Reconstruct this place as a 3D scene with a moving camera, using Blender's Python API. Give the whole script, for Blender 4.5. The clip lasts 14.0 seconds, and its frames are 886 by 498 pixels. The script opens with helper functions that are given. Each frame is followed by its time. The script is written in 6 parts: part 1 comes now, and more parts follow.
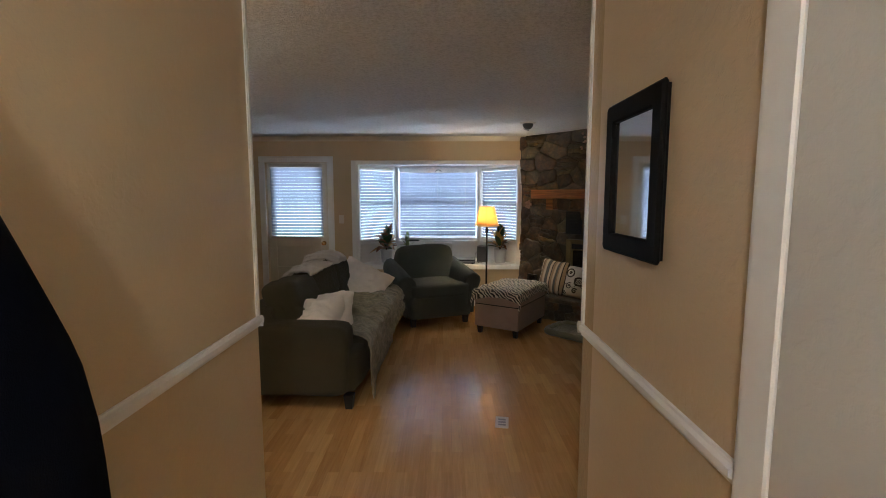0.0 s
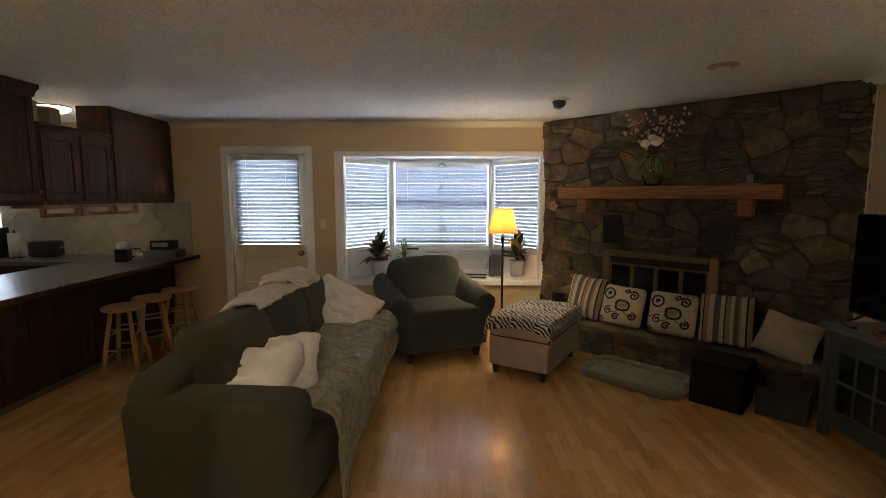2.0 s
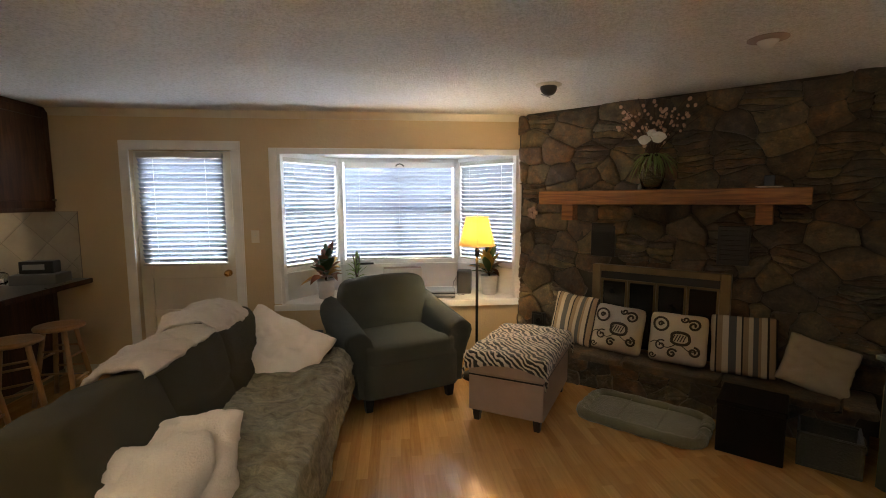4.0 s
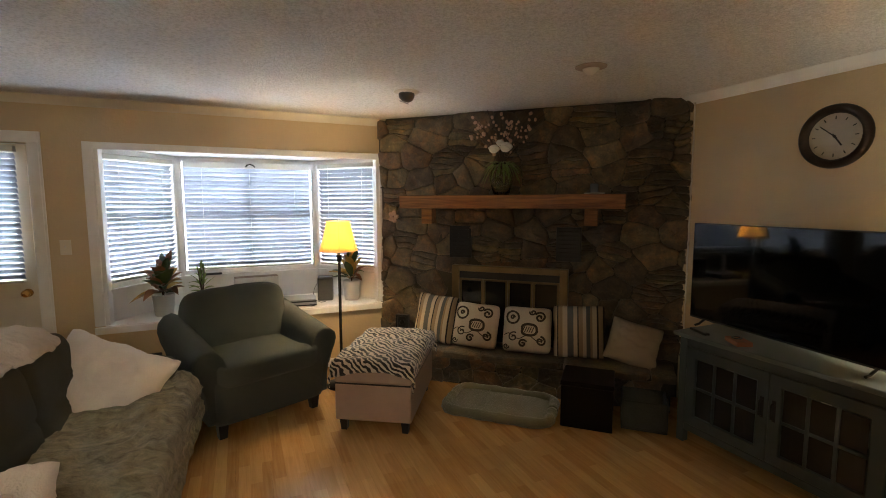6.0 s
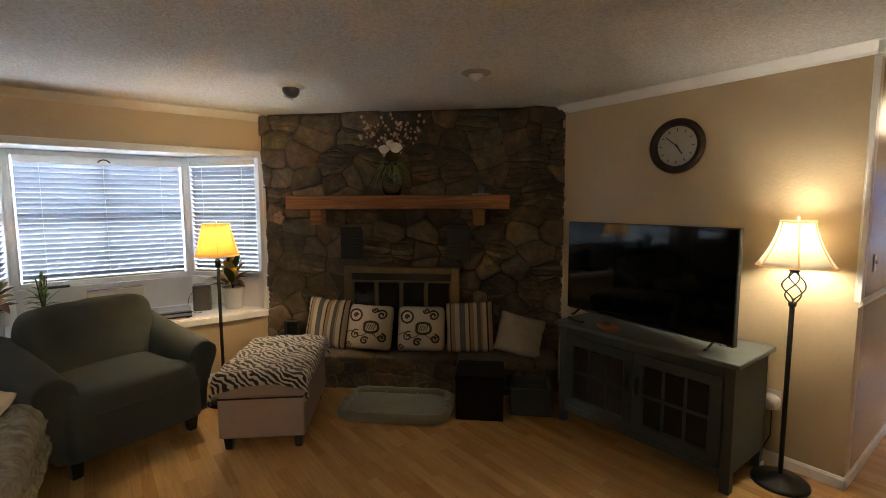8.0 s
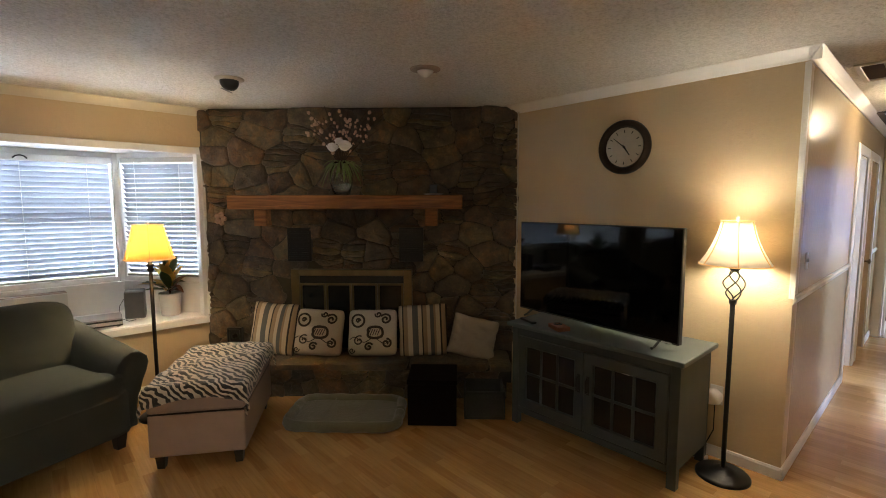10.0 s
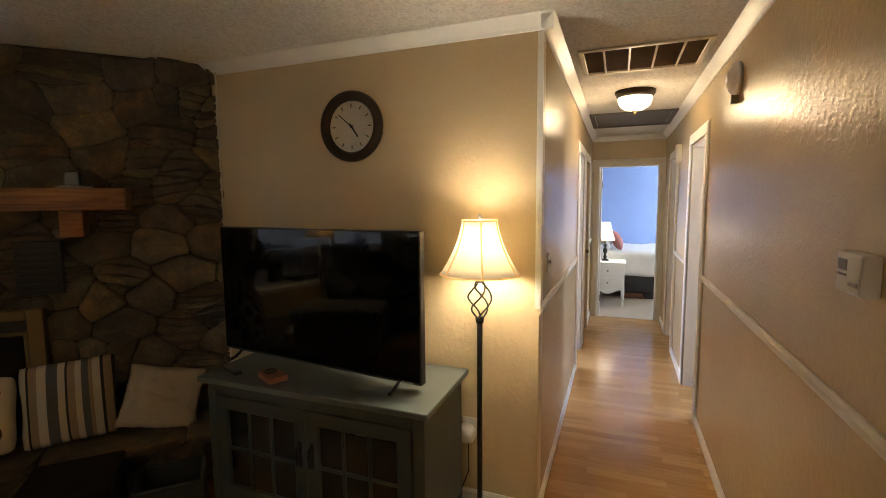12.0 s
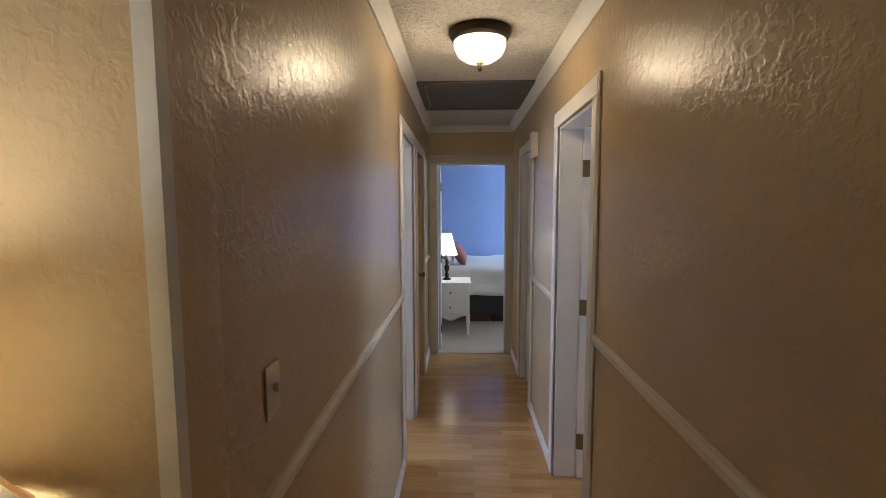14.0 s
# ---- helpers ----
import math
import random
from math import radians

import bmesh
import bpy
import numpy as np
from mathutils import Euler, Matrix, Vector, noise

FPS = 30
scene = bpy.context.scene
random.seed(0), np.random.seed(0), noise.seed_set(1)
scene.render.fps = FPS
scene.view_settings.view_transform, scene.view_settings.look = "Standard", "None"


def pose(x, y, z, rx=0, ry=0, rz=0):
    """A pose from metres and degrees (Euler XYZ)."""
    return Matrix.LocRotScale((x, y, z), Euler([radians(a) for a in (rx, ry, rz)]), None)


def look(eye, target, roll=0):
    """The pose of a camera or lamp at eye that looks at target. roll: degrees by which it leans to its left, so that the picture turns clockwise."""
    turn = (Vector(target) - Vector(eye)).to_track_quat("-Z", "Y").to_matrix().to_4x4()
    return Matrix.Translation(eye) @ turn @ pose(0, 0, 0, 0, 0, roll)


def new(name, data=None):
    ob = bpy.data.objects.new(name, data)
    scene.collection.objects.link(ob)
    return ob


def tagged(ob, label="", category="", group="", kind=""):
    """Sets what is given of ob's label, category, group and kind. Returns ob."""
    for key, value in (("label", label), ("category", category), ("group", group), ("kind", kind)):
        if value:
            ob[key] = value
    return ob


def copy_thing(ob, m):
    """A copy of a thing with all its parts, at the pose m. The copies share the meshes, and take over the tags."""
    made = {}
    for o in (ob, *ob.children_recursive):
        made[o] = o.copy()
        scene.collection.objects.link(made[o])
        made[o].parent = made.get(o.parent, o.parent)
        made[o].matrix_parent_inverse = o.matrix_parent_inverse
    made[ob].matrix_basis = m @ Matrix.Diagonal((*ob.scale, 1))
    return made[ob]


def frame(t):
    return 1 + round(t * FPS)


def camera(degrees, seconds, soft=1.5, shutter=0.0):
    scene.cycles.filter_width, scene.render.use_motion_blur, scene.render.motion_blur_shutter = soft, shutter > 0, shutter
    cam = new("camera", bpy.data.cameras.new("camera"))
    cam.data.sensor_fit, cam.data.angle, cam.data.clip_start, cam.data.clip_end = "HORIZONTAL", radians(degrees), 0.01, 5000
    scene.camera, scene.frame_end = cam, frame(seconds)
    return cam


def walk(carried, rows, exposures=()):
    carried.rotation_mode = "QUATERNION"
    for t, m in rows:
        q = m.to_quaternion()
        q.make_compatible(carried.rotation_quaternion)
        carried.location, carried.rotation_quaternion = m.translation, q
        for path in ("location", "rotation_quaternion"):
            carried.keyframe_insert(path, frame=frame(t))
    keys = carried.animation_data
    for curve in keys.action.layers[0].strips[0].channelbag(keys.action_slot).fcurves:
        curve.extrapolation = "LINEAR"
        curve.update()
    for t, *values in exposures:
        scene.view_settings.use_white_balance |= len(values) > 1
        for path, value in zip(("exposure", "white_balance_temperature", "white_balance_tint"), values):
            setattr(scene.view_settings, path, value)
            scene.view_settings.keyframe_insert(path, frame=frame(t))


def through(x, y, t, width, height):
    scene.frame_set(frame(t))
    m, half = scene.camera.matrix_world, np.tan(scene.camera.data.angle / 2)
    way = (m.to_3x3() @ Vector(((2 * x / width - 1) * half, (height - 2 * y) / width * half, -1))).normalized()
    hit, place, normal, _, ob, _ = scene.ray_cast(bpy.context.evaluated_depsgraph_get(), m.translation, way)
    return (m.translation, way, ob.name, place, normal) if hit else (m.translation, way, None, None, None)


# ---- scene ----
cam = camera(87.8, 14.0, 0.95)
PATH = [
    (0, (0.402, 1.54, 1.543), (0.396, 3.528, 1.323), -0.0),
    (0.5, (0.424, 1.815, 1.54), (0.415, 3.802, 1.317), 0.0),
    (1, (0.426, 2.123, 1.543), (0.412, 4.11, 1.314), -0.1),
    (1.5, (0.37, 2.468, 1.55), (0.354, 4.455, 1.329), 0.1),
    (2, (0.378, 2.765, 1.551), (0.36, 4.752, 1.327), 0.0),
    (2.2, (0.365, 2.852, 1.548), (0.353, 4.84, 1.332), 0.0),
    (4.3, (0.2, 3.635, 1.575), (0.489, 5.603, 1.371), -0.1),
    (4.5, (0.179, 3.641, 1.578), (0.526, 5.6, 1.379), -0.0),
    (5, (0.168, 3.64, 1.588), (0.665, 5.567, 1.387), -0.1),
    (5.5, (0.198, 3.614, 1.585), (0.845, 5.496, 1.389), -0.1),
    (6, (0.203, 3.609, 1.582), (1.002, 5.432, 1.384), -0.1),
    (6.5, (0.195, 3.615, 1.572), (1.131, 5.372, 1.38), -0.2),
    (7, (0.192, 3.619, 1.574), (1.241, 5.311, 1.379), -0.1),
    (7.5, (0.195, 3.618, 1.578), (1.33, 5.253, 1.382), -0.2),
    (8, (0.192, 3.626, 1.582), (1.398, 5.209, 1.385), -0.2),
    (10.3, (0.339, 3.665, 1.575), (1.72, 5.098, 1.377), -0.2),
    (10.5, (0.407, 3.676, 1.574), (1.822, 5.075, 1.372), -0.3),
    (11, (0.643, 3.766, 1.562), (2.198, 5.007, 1.359), -0.3),
    (11.5, (0.901, 3.851, 1.568), (2.634, 4.83, 1.366), -0.4),
    (12, (1.228, 3.859, 1.564), (3.087, 4.567, 1.36), -0.5),
    (12.5, (1.601, 3.857, 1.548), (3.529, 4.35, 1.348), -0.4),
    (13, (2.01, 3.858, 1.564), (3.976, 4.171, 1.371), -0.4),
    (13.5, (2.438, 3.841, 1.562), (4.422, 4.013, 1.373), -0.2),
    (14, (2.879, 3.854, 1.572), (4.869, 3.932, 1.387), -0.2),
]
walk(cam, [(t, look(eye, target, roll)) for t, eye, target, roll in PATH], [
    (0, 1.15, 5600, 10), (1, 1.35, 6050, 10), (2, 1.45, 6400, 10), (4.5, 1.85, 6700, 10), (7, 1.68, 6700, 10), (8, 1.5, 6500, 10), (10.5, 1.75, 6500, 10),
    (11.5, 1.7, 7600, 10), (12.5, 1.45, 6700, 10), (13.5, 0.85, 5900, 10), (14, 0.6, 6300, 10)])

# ---- world, sun, exposure ----
world = bpy.data.worlds.new("world")
scene.world = world
world.use_nodes = True
wn = world.node_tree
sky = wn.nodes.new("ShaderNodeTexSky")
sky.sky_type, sky.sun_disc = "NISHITA", False
sky.sun_elevation, sky.sun_rotation = radians(38), radians(200)
wn.nodes["Background"].inputs["Strength"].default_value = 0.12
wn.links.new(sky.outputs[0], wn.nodes["Background"].inputs["Color"])
sun = new("sun", bpy.data.lights.new("sun", "SUN"))
sun.data.energy, sun.data.angle, sun.data.color = 1.0, radians(12), (1.0, 0.95, 0.88)
sun.matrix_world = look((0, 0, 8), (0.9, 2.6, 5))


def lamp(name, at, watts, colour, radius=0.04):
    ob = new(name, bpy.data.lights.new(name, "POINT"))
    ob.data.energy, ob.data.color, ob.data.shadow_soft_size = watts, colour, radius
    ob.location = at
    return ob


def sky_lamp(name, eye, target, w, h, watts, colour=(0.66, 0.80, 1.0)):
    ob = new(name, bpy.data.lights.new(name, "AREA"))
    ob.data.shape, ob.data.size, ob.data.size_y = "RECTANGLE", w, h
    ob.data.energy, ob.data.color = watts, colour
    ob.matrix_world = look(eye, target)
    return ob


WARM = (1.0, 0.80, 0.54)
lamp("bulb_window_lamp", (0.955, 7.53, 1.32), 8, (1.0, 0.76, 0.45), 0.05)
lamp("bulb_tv_lamp", (3.205, 4.436, 1.385), 8.2, (1.0, 0.91, 0.74), 0.09)
lamp("bulb_hall", (5.13, 3.765, 2.22), 4.6, WARM, 0.08)
lamp("bulb_dining", (-1.2, 3.78, 2.22), 5.5, WARM, 0.08)
lamp("bulb_kitchen", (-3.30, 7.13, 2.29), 2.2, WARM, 0.08)
lamp("bulb_entry", (0.25, 0.75, 2.22), 29, (1.0, 0.94, 0.82), 0.08)
lamp("bulb_bedside", (8.60, 4.03, 1.10), 3, (1.0, 0.9, 0.75))
sky_lamp("sky_north", (-0.3, 11.3, 3.0), (-0.3, 8.5, 1.3), 6.5, 1.8, 960)
# added fill below the bay sill, stands in for daylight thrown up off the ground
sky_lamp("bounce_bay_low", (0.3, 9.2, 0.58), (0.3, 7.2, 2.2), 2.0, 0.45, 20, (0.82, 0.89, 1.0))
sky_lamp("sky_bedroom", (9.6, 1.25, 1.5), (9.6, 5, 1.0), 1.6, 1.2, 42, (0.62, 0.76, 1.0))
sky_lamp("sky_side_room", (5.6, 0.98, 1.5), (5.3, 5, 1.0), 1.2, 1.2, 30, (0.50, 0.64, 1.0))
sky_lamp("sky_left_room", (6.0, 6.5, 1.5), (5.9, 3, 1.0), 1.2, 1.2, 32, (0.50, 0.64, 1.0))
sky_lamp("sky_kitchen", (-5.24, 8.0, 1.5), (-4.6, 4, 1.0), 0.8, 0.7, 4)

# ---- materials ----
def nodes_of(name):
    m = bpy.data.materials.new(name)
    m.use_nodes = True
    t = m.node_tree
    return m, t, t.nodes["Principled BSDF"]


def add(t, kind, **values):
    n = t.nodes.new(kind)
    for k, v in values.items():
        n.inputs[k].default_value = v
    return n


def coords(t, scale=(1, 1, 1), world_space=False):
    mp = t.nodes.new("ShaderNodeMapping")
    mp.inputs["Scale"].default_value = scale
    if world_space:
        t.links.new(t.nodes.new("ShaderNodeNewGeometry").outputs["Position"], mp.inputs["Vector"])
    else:
        t.links.new(t.nodes.new("ShaderNodeTexCoord").outputs["Object"], mp.inputs["Vector"])
    return mp.outputs[0]


def ramp(t, fac, stops):
    r = t.nodes.new("ShaderNodeValToRGB")
    while len(r.color_ramp.elements) < len(stops):
        r.color_ramp.elements.new(0.5)
    for e, (p, c) in zip(r.color_ramp.elements, stops):
        e.position, e.color = p, (*c, 1)
    t.links.new(fac, r.inputs[0])
    return r.outputs[0]


def mixed(t, fac, a, b, mode="MIX"):
    m = t.nodes.new("ShaderNodeMix")
    m.data_type, m.blend_type = "RGBA", mode
    for sock, v in ((m.inputs[0], fac), (m.inputs[6], a), (m.inputs[7], b)):
        if hasattr(v, "links"):
            t.links.new(v, sock)
        elif isinstance(v, tuple):
            sock.default_value = (*v, 1)
        else:
            sock.default_value = v
    return m.outputs[2]


def bump(t, bsdf, height, strength, distance):
    b = add(t, "ShaderNodeBump", Strength=strength, Distance=distance)
    t.links.new(height, b.inputs["Height"])
    t.links.new(b.outputs[0], bsdf.inputs["Normal"])


def noise_of(t, vec, scale, detail=4.0, rough=0.6, dist=0.0):
    n = add(t, "ShaderNodeTexNoise", Scale=scale, Detail=detail, Roughness=rough, Distortion=dist)
    t.links.new(vec, n.inputs["Vector"])
    return n.outputs["Fac"]


def shade(c, k):
    return tuple(min(1.0, v * k) for v in c)


def surface(name, colour, rough=0.6, metal=0.0, vary=0.15, scale=6.0, grain=120.0, bumps=0.15, depth=0.002,
            per_object=0.0, sheen=0.0, coat=0.0, world_space=False):
    """A plain surface with broad blotches, fine grain and relief."""
    m, t, b = nodes_of(name)
    v = coords(t, world_space=world_space)
    broad, fine = noise_of(t, v, scale, 3), noise_of(t, v, grain, 2)
    c = ramp(t, broad, [(0.3, shade(colour, 1 - vary)), (0.7, shade(colour, 1 + vary))])
    c = mixed(t, 0.35 * min(1, vary * 4), c, ramp(t, fine, [(0.3, shade(colour, 1 - vary)), (0.7, shade(colour, 1 + vary))]))
    if per_object:
        r = t.nodes.new("ShaderNodeObjectInfo").outputs["Random"]
        c = mixed(t, 1.0, c, ramp(t, r, [(0, (1 - per_object,) * 3), (1, (1.0,) * 3)]), "MULTIPLY")
    t.links.new(c, b.inputs["Base Color"])
    rr = t.nodes.new("ShaderNodeMapRange")
    rr.inputs["To Min"].default_value, rr.inputs["To Max"].default_value = max(0, rough - 0.08), min(1, rough + 0.08)
    t.links.new(broad, rr.inputs["Value"])
    t.links.new(rr.outputs[0], b.inputs["Roughness"])
    b.inputs["Metallic"].default_value = metal
    b.inputs["Sheen Weight"].default_value = sheen
    b.inputs["Coat Weight"].default_value = coat
    if bumps:
        bump(t, b, fine, bumps, depth)
    return m


def wall_paint(name, colour, rough=0.40, strength=0.4):
    """Trowelled wall under satin paint: low flattened ridges."""
    m, t, b = nodes_of(name)
    v = coords(t, world_space=True)
    warp = noise_of(t, v, 36, 3, 0.55, 0.35)
    ridges = ramp(t, warp, [(0.46, (0, 0, 0)), (0.62, (1, 1, 1))])
    fine = noise_of(t, v, 110, 2)
    h = mixed(t, 0.10, ridges, fine)
    blot = noise_of(t, v, 1.3, 3)
    t.links.new(ramp(t, blot, [(0.3, shade(colour, 0.94)), (0.7, shade(colour, 1.04))]), b.inputs["Base Color"])
    b.inputs["Roughness"].default_value = rough
    bump(t, b, h, strength, 0.0035)
    return m


def popcorn():
    m, t, b = nodes_of("ceiling_stipple")
    v = coords(t, world_space=True)
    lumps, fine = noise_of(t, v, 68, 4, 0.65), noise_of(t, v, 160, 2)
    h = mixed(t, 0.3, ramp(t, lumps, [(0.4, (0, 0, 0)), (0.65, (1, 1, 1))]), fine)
    # pits coloured darker than the lumps: stipple shade put into the base colour
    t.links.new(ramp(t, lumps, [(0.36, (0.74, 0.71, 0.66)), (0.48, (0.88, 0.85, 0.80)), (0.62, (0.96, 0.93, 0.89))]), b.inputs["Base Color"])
    b.inputs["Roughness"].default_value = 0.85
    bump(t, b, h, 1.0, 0.012)
    return m


def laminate():
    """Honey laminate: three strips to a plank, each with its own tone, fine grain along the board."""
    m, t, b = nodes_of("laminate_honey")
    pos = coords(t, world_space=True)
    info = t.nodes.new("ShaderNodeObjectInfo")
    sep = t.nodes.new("ShaderNodeSeparateXYZ")
    t.links.new(pos, sep.inputs[0])
    br = t.nodes.new("ShaderNodeTexBrick")
    mp = t.nodes.new("ShaderNodeMapping")
    mp.inputs["Rotation"].default_value = (0, 0, radians(90))
    t.links.new(pos, mp.inputs["Vector"])
    t.links.new(mp.outputs[0], br.inputs["Vector"])
    for k, val in (("Scale", 1.0), ("Mortar Size", 0.0006), ("Brick Width", 0.42), ("Row Height", 0.0645), ("Bias", 0.0)):
        br.inputs[k].default_value = val
    br.inputs["Color1"].default_value, br.inputs["Color2"].default_value = (0, 0, 0, 1), (1, 1, 1, 1)
    br.inputs["Mortar"].default_value = (0.1, 0.1, 0.1, 1)
    stretch = t.nodes.new("ShaderNodeMapping")
    stretch.inputs["Scale"].default_value = (60, 3.5, 1)
    t.links.new(pos, stretch.inputs["Vector"])
    grain = noise_of(t, stretch.outputs[0], 1.0, 5, 0.6, 0.4)
    c = ramp(t, br.outputs["Color"], [(0.0, (0.47, 0.25, 0.085)), (0.5, (0.60, 0.345, 0.13)), (1.0, (0.73, 0.45, 0.185))])
    c = mixed(t, 0.35, c, ramp(t, grain, [(0.3, (0.38, 0.19, 0.065)), (0.7, (0.74, 0.45, 0.19))]))
    c = mixed(t, 1.0, c, ramp(t, info.outputs["Random"], [(0, (0.90, 0.90, 0.90)), (1, (1.0, 1.0, 1.0))]), "MULTIPLY")
    t.links.new(c, b.inputs["Base Color"])
    b.inputs["Roughness"].default_value = 0.18
    return m


def wood(name, dark, light, along=(2, 30, 30), rough=0.5, per_object=0.0):
    m, t, b = nodes_of(name)
    v = coords(t, along)
    g = noise_of(t, v, 1.0, 6, 0.62, 1.2)
    c = ramp(t, g, [(0.3, dark), (0.7, light)])
    if per_object:
        r = t.nodes.new("ShaderNodeObjectInfo").outputs["Random"]
        c = mixed(t, 1.0, c, ramp(t, r, [(0, (1 - per_object,) * 3), (1, (1.0,) * 3)]), "MULTIPLY")
    t.links.new(c, b.inputs["Base Color"])
    b.inputs["Roughness"].default_value = rough
    bump(t, b, g, 0.15, 0.002)
    return m


def stone():
    m, t, b = nodes_of("field_stone")
    v = coords(t, world_space=True)
    r = t.nodes.new("ShaderNodeObjectInfo").outputs["Random"]
    base = ramp(t, r, [(0.0, (0.062, 0.057, 0.046)), (0.28, (0.140, 0.108, 0.068)), (0.52, (0.092, 0.078, 0.056)),
                       (0.72, (0.150, 0.100, 0.062)), (0.86, (0.165, 0.140, 0.092)), (1.0, (0.190, 0.145, 0.075))])
    blot, fine = noise_of(t, v, 9, 5, 0.7), noise_of(t, v, 70, 4, 0.7)
    c = mixed(t, 0.75, base, ramp(t, blot, [(0.3, (0.32, 0.33, 0.35)), (0.5, (0.9, 0.88, 0.85)), (0.72, (2.0, 1.75, 1.4))]), "MULTIPLY")
    c = mixed(t, 0.5, c, ramp(t, fine, [(0.3, (0.5, 0.5, 0.5)), (0.75, (1.4, 1.35, 1.3))]), "MULTIPLY")
    rust, fleck = noise_of(t, v, 5.5, 4, 0.6, 0.8), noise_of(t, v, 34, 3, 0.6)
    c = mixed(t, 0.5, c, ramp(t, rust, [(0.5, (1.0, 1.0, 1.0)), (0.66, (1.7, 1.12, 0.68))]), "MULTIPLY")
    c = mixed(t, 0.7, c, ramp(t, fleck, [(0.62, (1.0, 1.0, 1.0)), (0.74, (2.1, 1.9, 1.6))]), "MULTIPLY")
    t.links.new(c, b.inputs["Base Color"])
    b.inputs["Roughness"].default_value = 0.5
    bump(t, b, mixed(t, 0.5, blot, fine), 0.9, 0.022)
    return m


def cloth(name, colour, weave=420.0, fuzz=0.25, vary=0.12, bumps=0.3, folds=0.0, fold_scale=9.0, speck=0.4):
    m, t, b = nodes_of(name)
    v = coords(t)
    broad, fine = noise_of(t, v, 5, 4), noise_of(t, v, weave, 2)
    c = ramp(t, broad, [(0.3, shade(colour, 1 - vary)), (0.7, shade(colour, 1 + vary))])
    c = mixed(t, speck, c, ramp(t, fine, [(0.3, shade(colour, 0.7)), (0.7, shade(colour, 1.25))]))
    t.links.new(c, b.inputs["Base Color"])
    b.inputs["Roughness"].default_value = 0.95
    b.inputs["Sheen Weight"].default_value = fuzz
    h = fine
    if folds:
        h = mixed(t, folds, fine, noise_of(t, v, fold_scale, 5, 0.6, 0.8))
    bump(t, b, h, bumps, 0.004 + 0.02 * folds)
    return m


def nap(name, colour):
    """Plush whose pile lies one way and the other, in streaks lighter and darker, with wrinkle shade painted in."""
    m, t, b = nodes_of(name)
    v = coords(t, (4, 6.5, 5))
    lay, crease, fine = noise_of(t, v, 1.0, 5, 0.7, 2.2), noise_of(t, v, 2.4, 4, 0.65, 1.6), noise_of(t, coords(t), 190, 2)
    c = ramp(t, lay, [(0.34, shade(colour, 0.6)), (0.5, colour), (0.66, shade(colour, 1.32))])
    # crease shade darkens the colour where bumps alone leave the wrinkles flat
    c = mixed(t, 0.4, c, ramp(t, crease, [(0.36, (0.45, 0.45, 0.45)), (0.5, (1.0, 1.0, 1.0)), (0.68, (1.4, 1.4, 1.4))]), "MULTIPLY")
    c = mixed(t, 0.4, c, ramp(t, fine, [(0.3, (0.6, 0.6, 0.6)), (0.7, (1.2, 1.2, 1.2))]), "MULTIPLY")
    t.links.new(c, b.inputs["Base Color"])
    b.inputs["Roughness"].default_value, b.inputs["Sheen Weight"].default_value = 0.9, 0.12
    bump(t, b, mixed(t, 0.5, lay, crease), 1.0, 0.03)
    return m


def striped(name):
    """Woven upright stripes in cream, tan, slate and black."""
    m, t, b = nodes_of(name)
    sep = t.nodes.new("ShaderNodeSeparateXYZ")
    t.links.new(coords(t), sep.inputs[0])
    mr = t.nodes.new("ShaderNodeMapRange")
    mr.inputs["From Min"].default_value, mr.inputs["From Max"].default_value = -0.22, 0.22
    t.links.new(sep.outputs[0], mr.inputs["Value"])
    r = t.nodes.new("ShaderNodeValToRGB")
    r.color_ramp.interpolation = "CONSTANT"
    cream, tan, slate, dark = (0.52, 0.44, 0.33), (0.30, 0.22, 0.14), (0.10, 0.105, 0.10), (0.025, 0.022, 0.02)
    bands = [(0, cream), (0.10, dark), (0.125, tan), (0.2, cream), (0.29, slate), (0.4, cream), (0.47, dark), (0.495, tan),
             (0.57, cream), (0.63, slate), (0.70, tan), (0.74, cream), (0.82, dark), (0.85, tan), (0.93, dark)]
    while len(r.color_ramp.elements) < len(bands):
        r.color_ramp.elements.new(0.5)
    for e, (p, c) in zip(r.color_ramp.elements, bands):
        e.position, e.color = p, (*c, 1)
    t.links.new(mr.outputs[0], r.inputs[0])
    fine = noise_of(t, coords(t), 380, 2)
    t.links.new(mixed(t, 0.35, r.outputs[0], ramp(t, fine, [(0.3, (0.6,) * 3), (0.7, (1.0,) * 3)]), "MULTIPLY"), b.inputs["Base Color"])
    b.inputs["Roughness"].default_value = 0.95
    bump(t, b, fine, 0.4, 0.003)
    return m


def zebra(name):
    m, t, b = nodes_of(name)
    v = coords(t)
    w = t.nodes.new("ShaderNodeTexWave")
    w.bands_direction = "DIAGONAL"
    for k, val in (("Scale", 12.0), ("Distortion", 9.5), ("Detail", 2.0), ("Detail Scale", 0.9), ("Detail Roughness", 0.55)):
        w.inputs[k].default_value = val
    t.links.new(v, w.inputs["Vector"])
    fine = noise_of(t, v, 300, 2)
    c = ramp(t, w.outputs["Fac"], [(0.50, (0.02, 0.017, 0.015)), (0.60, (0.62, 0.55, 0.45))])
    t.links.new(mixed(t, 0.3, c, ramp(t, fine, [(0.3, (0.6,) * 3), (0.7, (1.0,) * 3)]), "MULTIPLY"), b.inputs["Base Color"])
    b.inputs["Roughness"].default_value, b.inputs["Sheen Weight"].default_value = 0.9, 0.4
    bump(t, b, mixed(t, 0.6, fine, noise_of(t, v, 14, 4, 0.6, 0.8)), 0.5, 0.012)
    return m


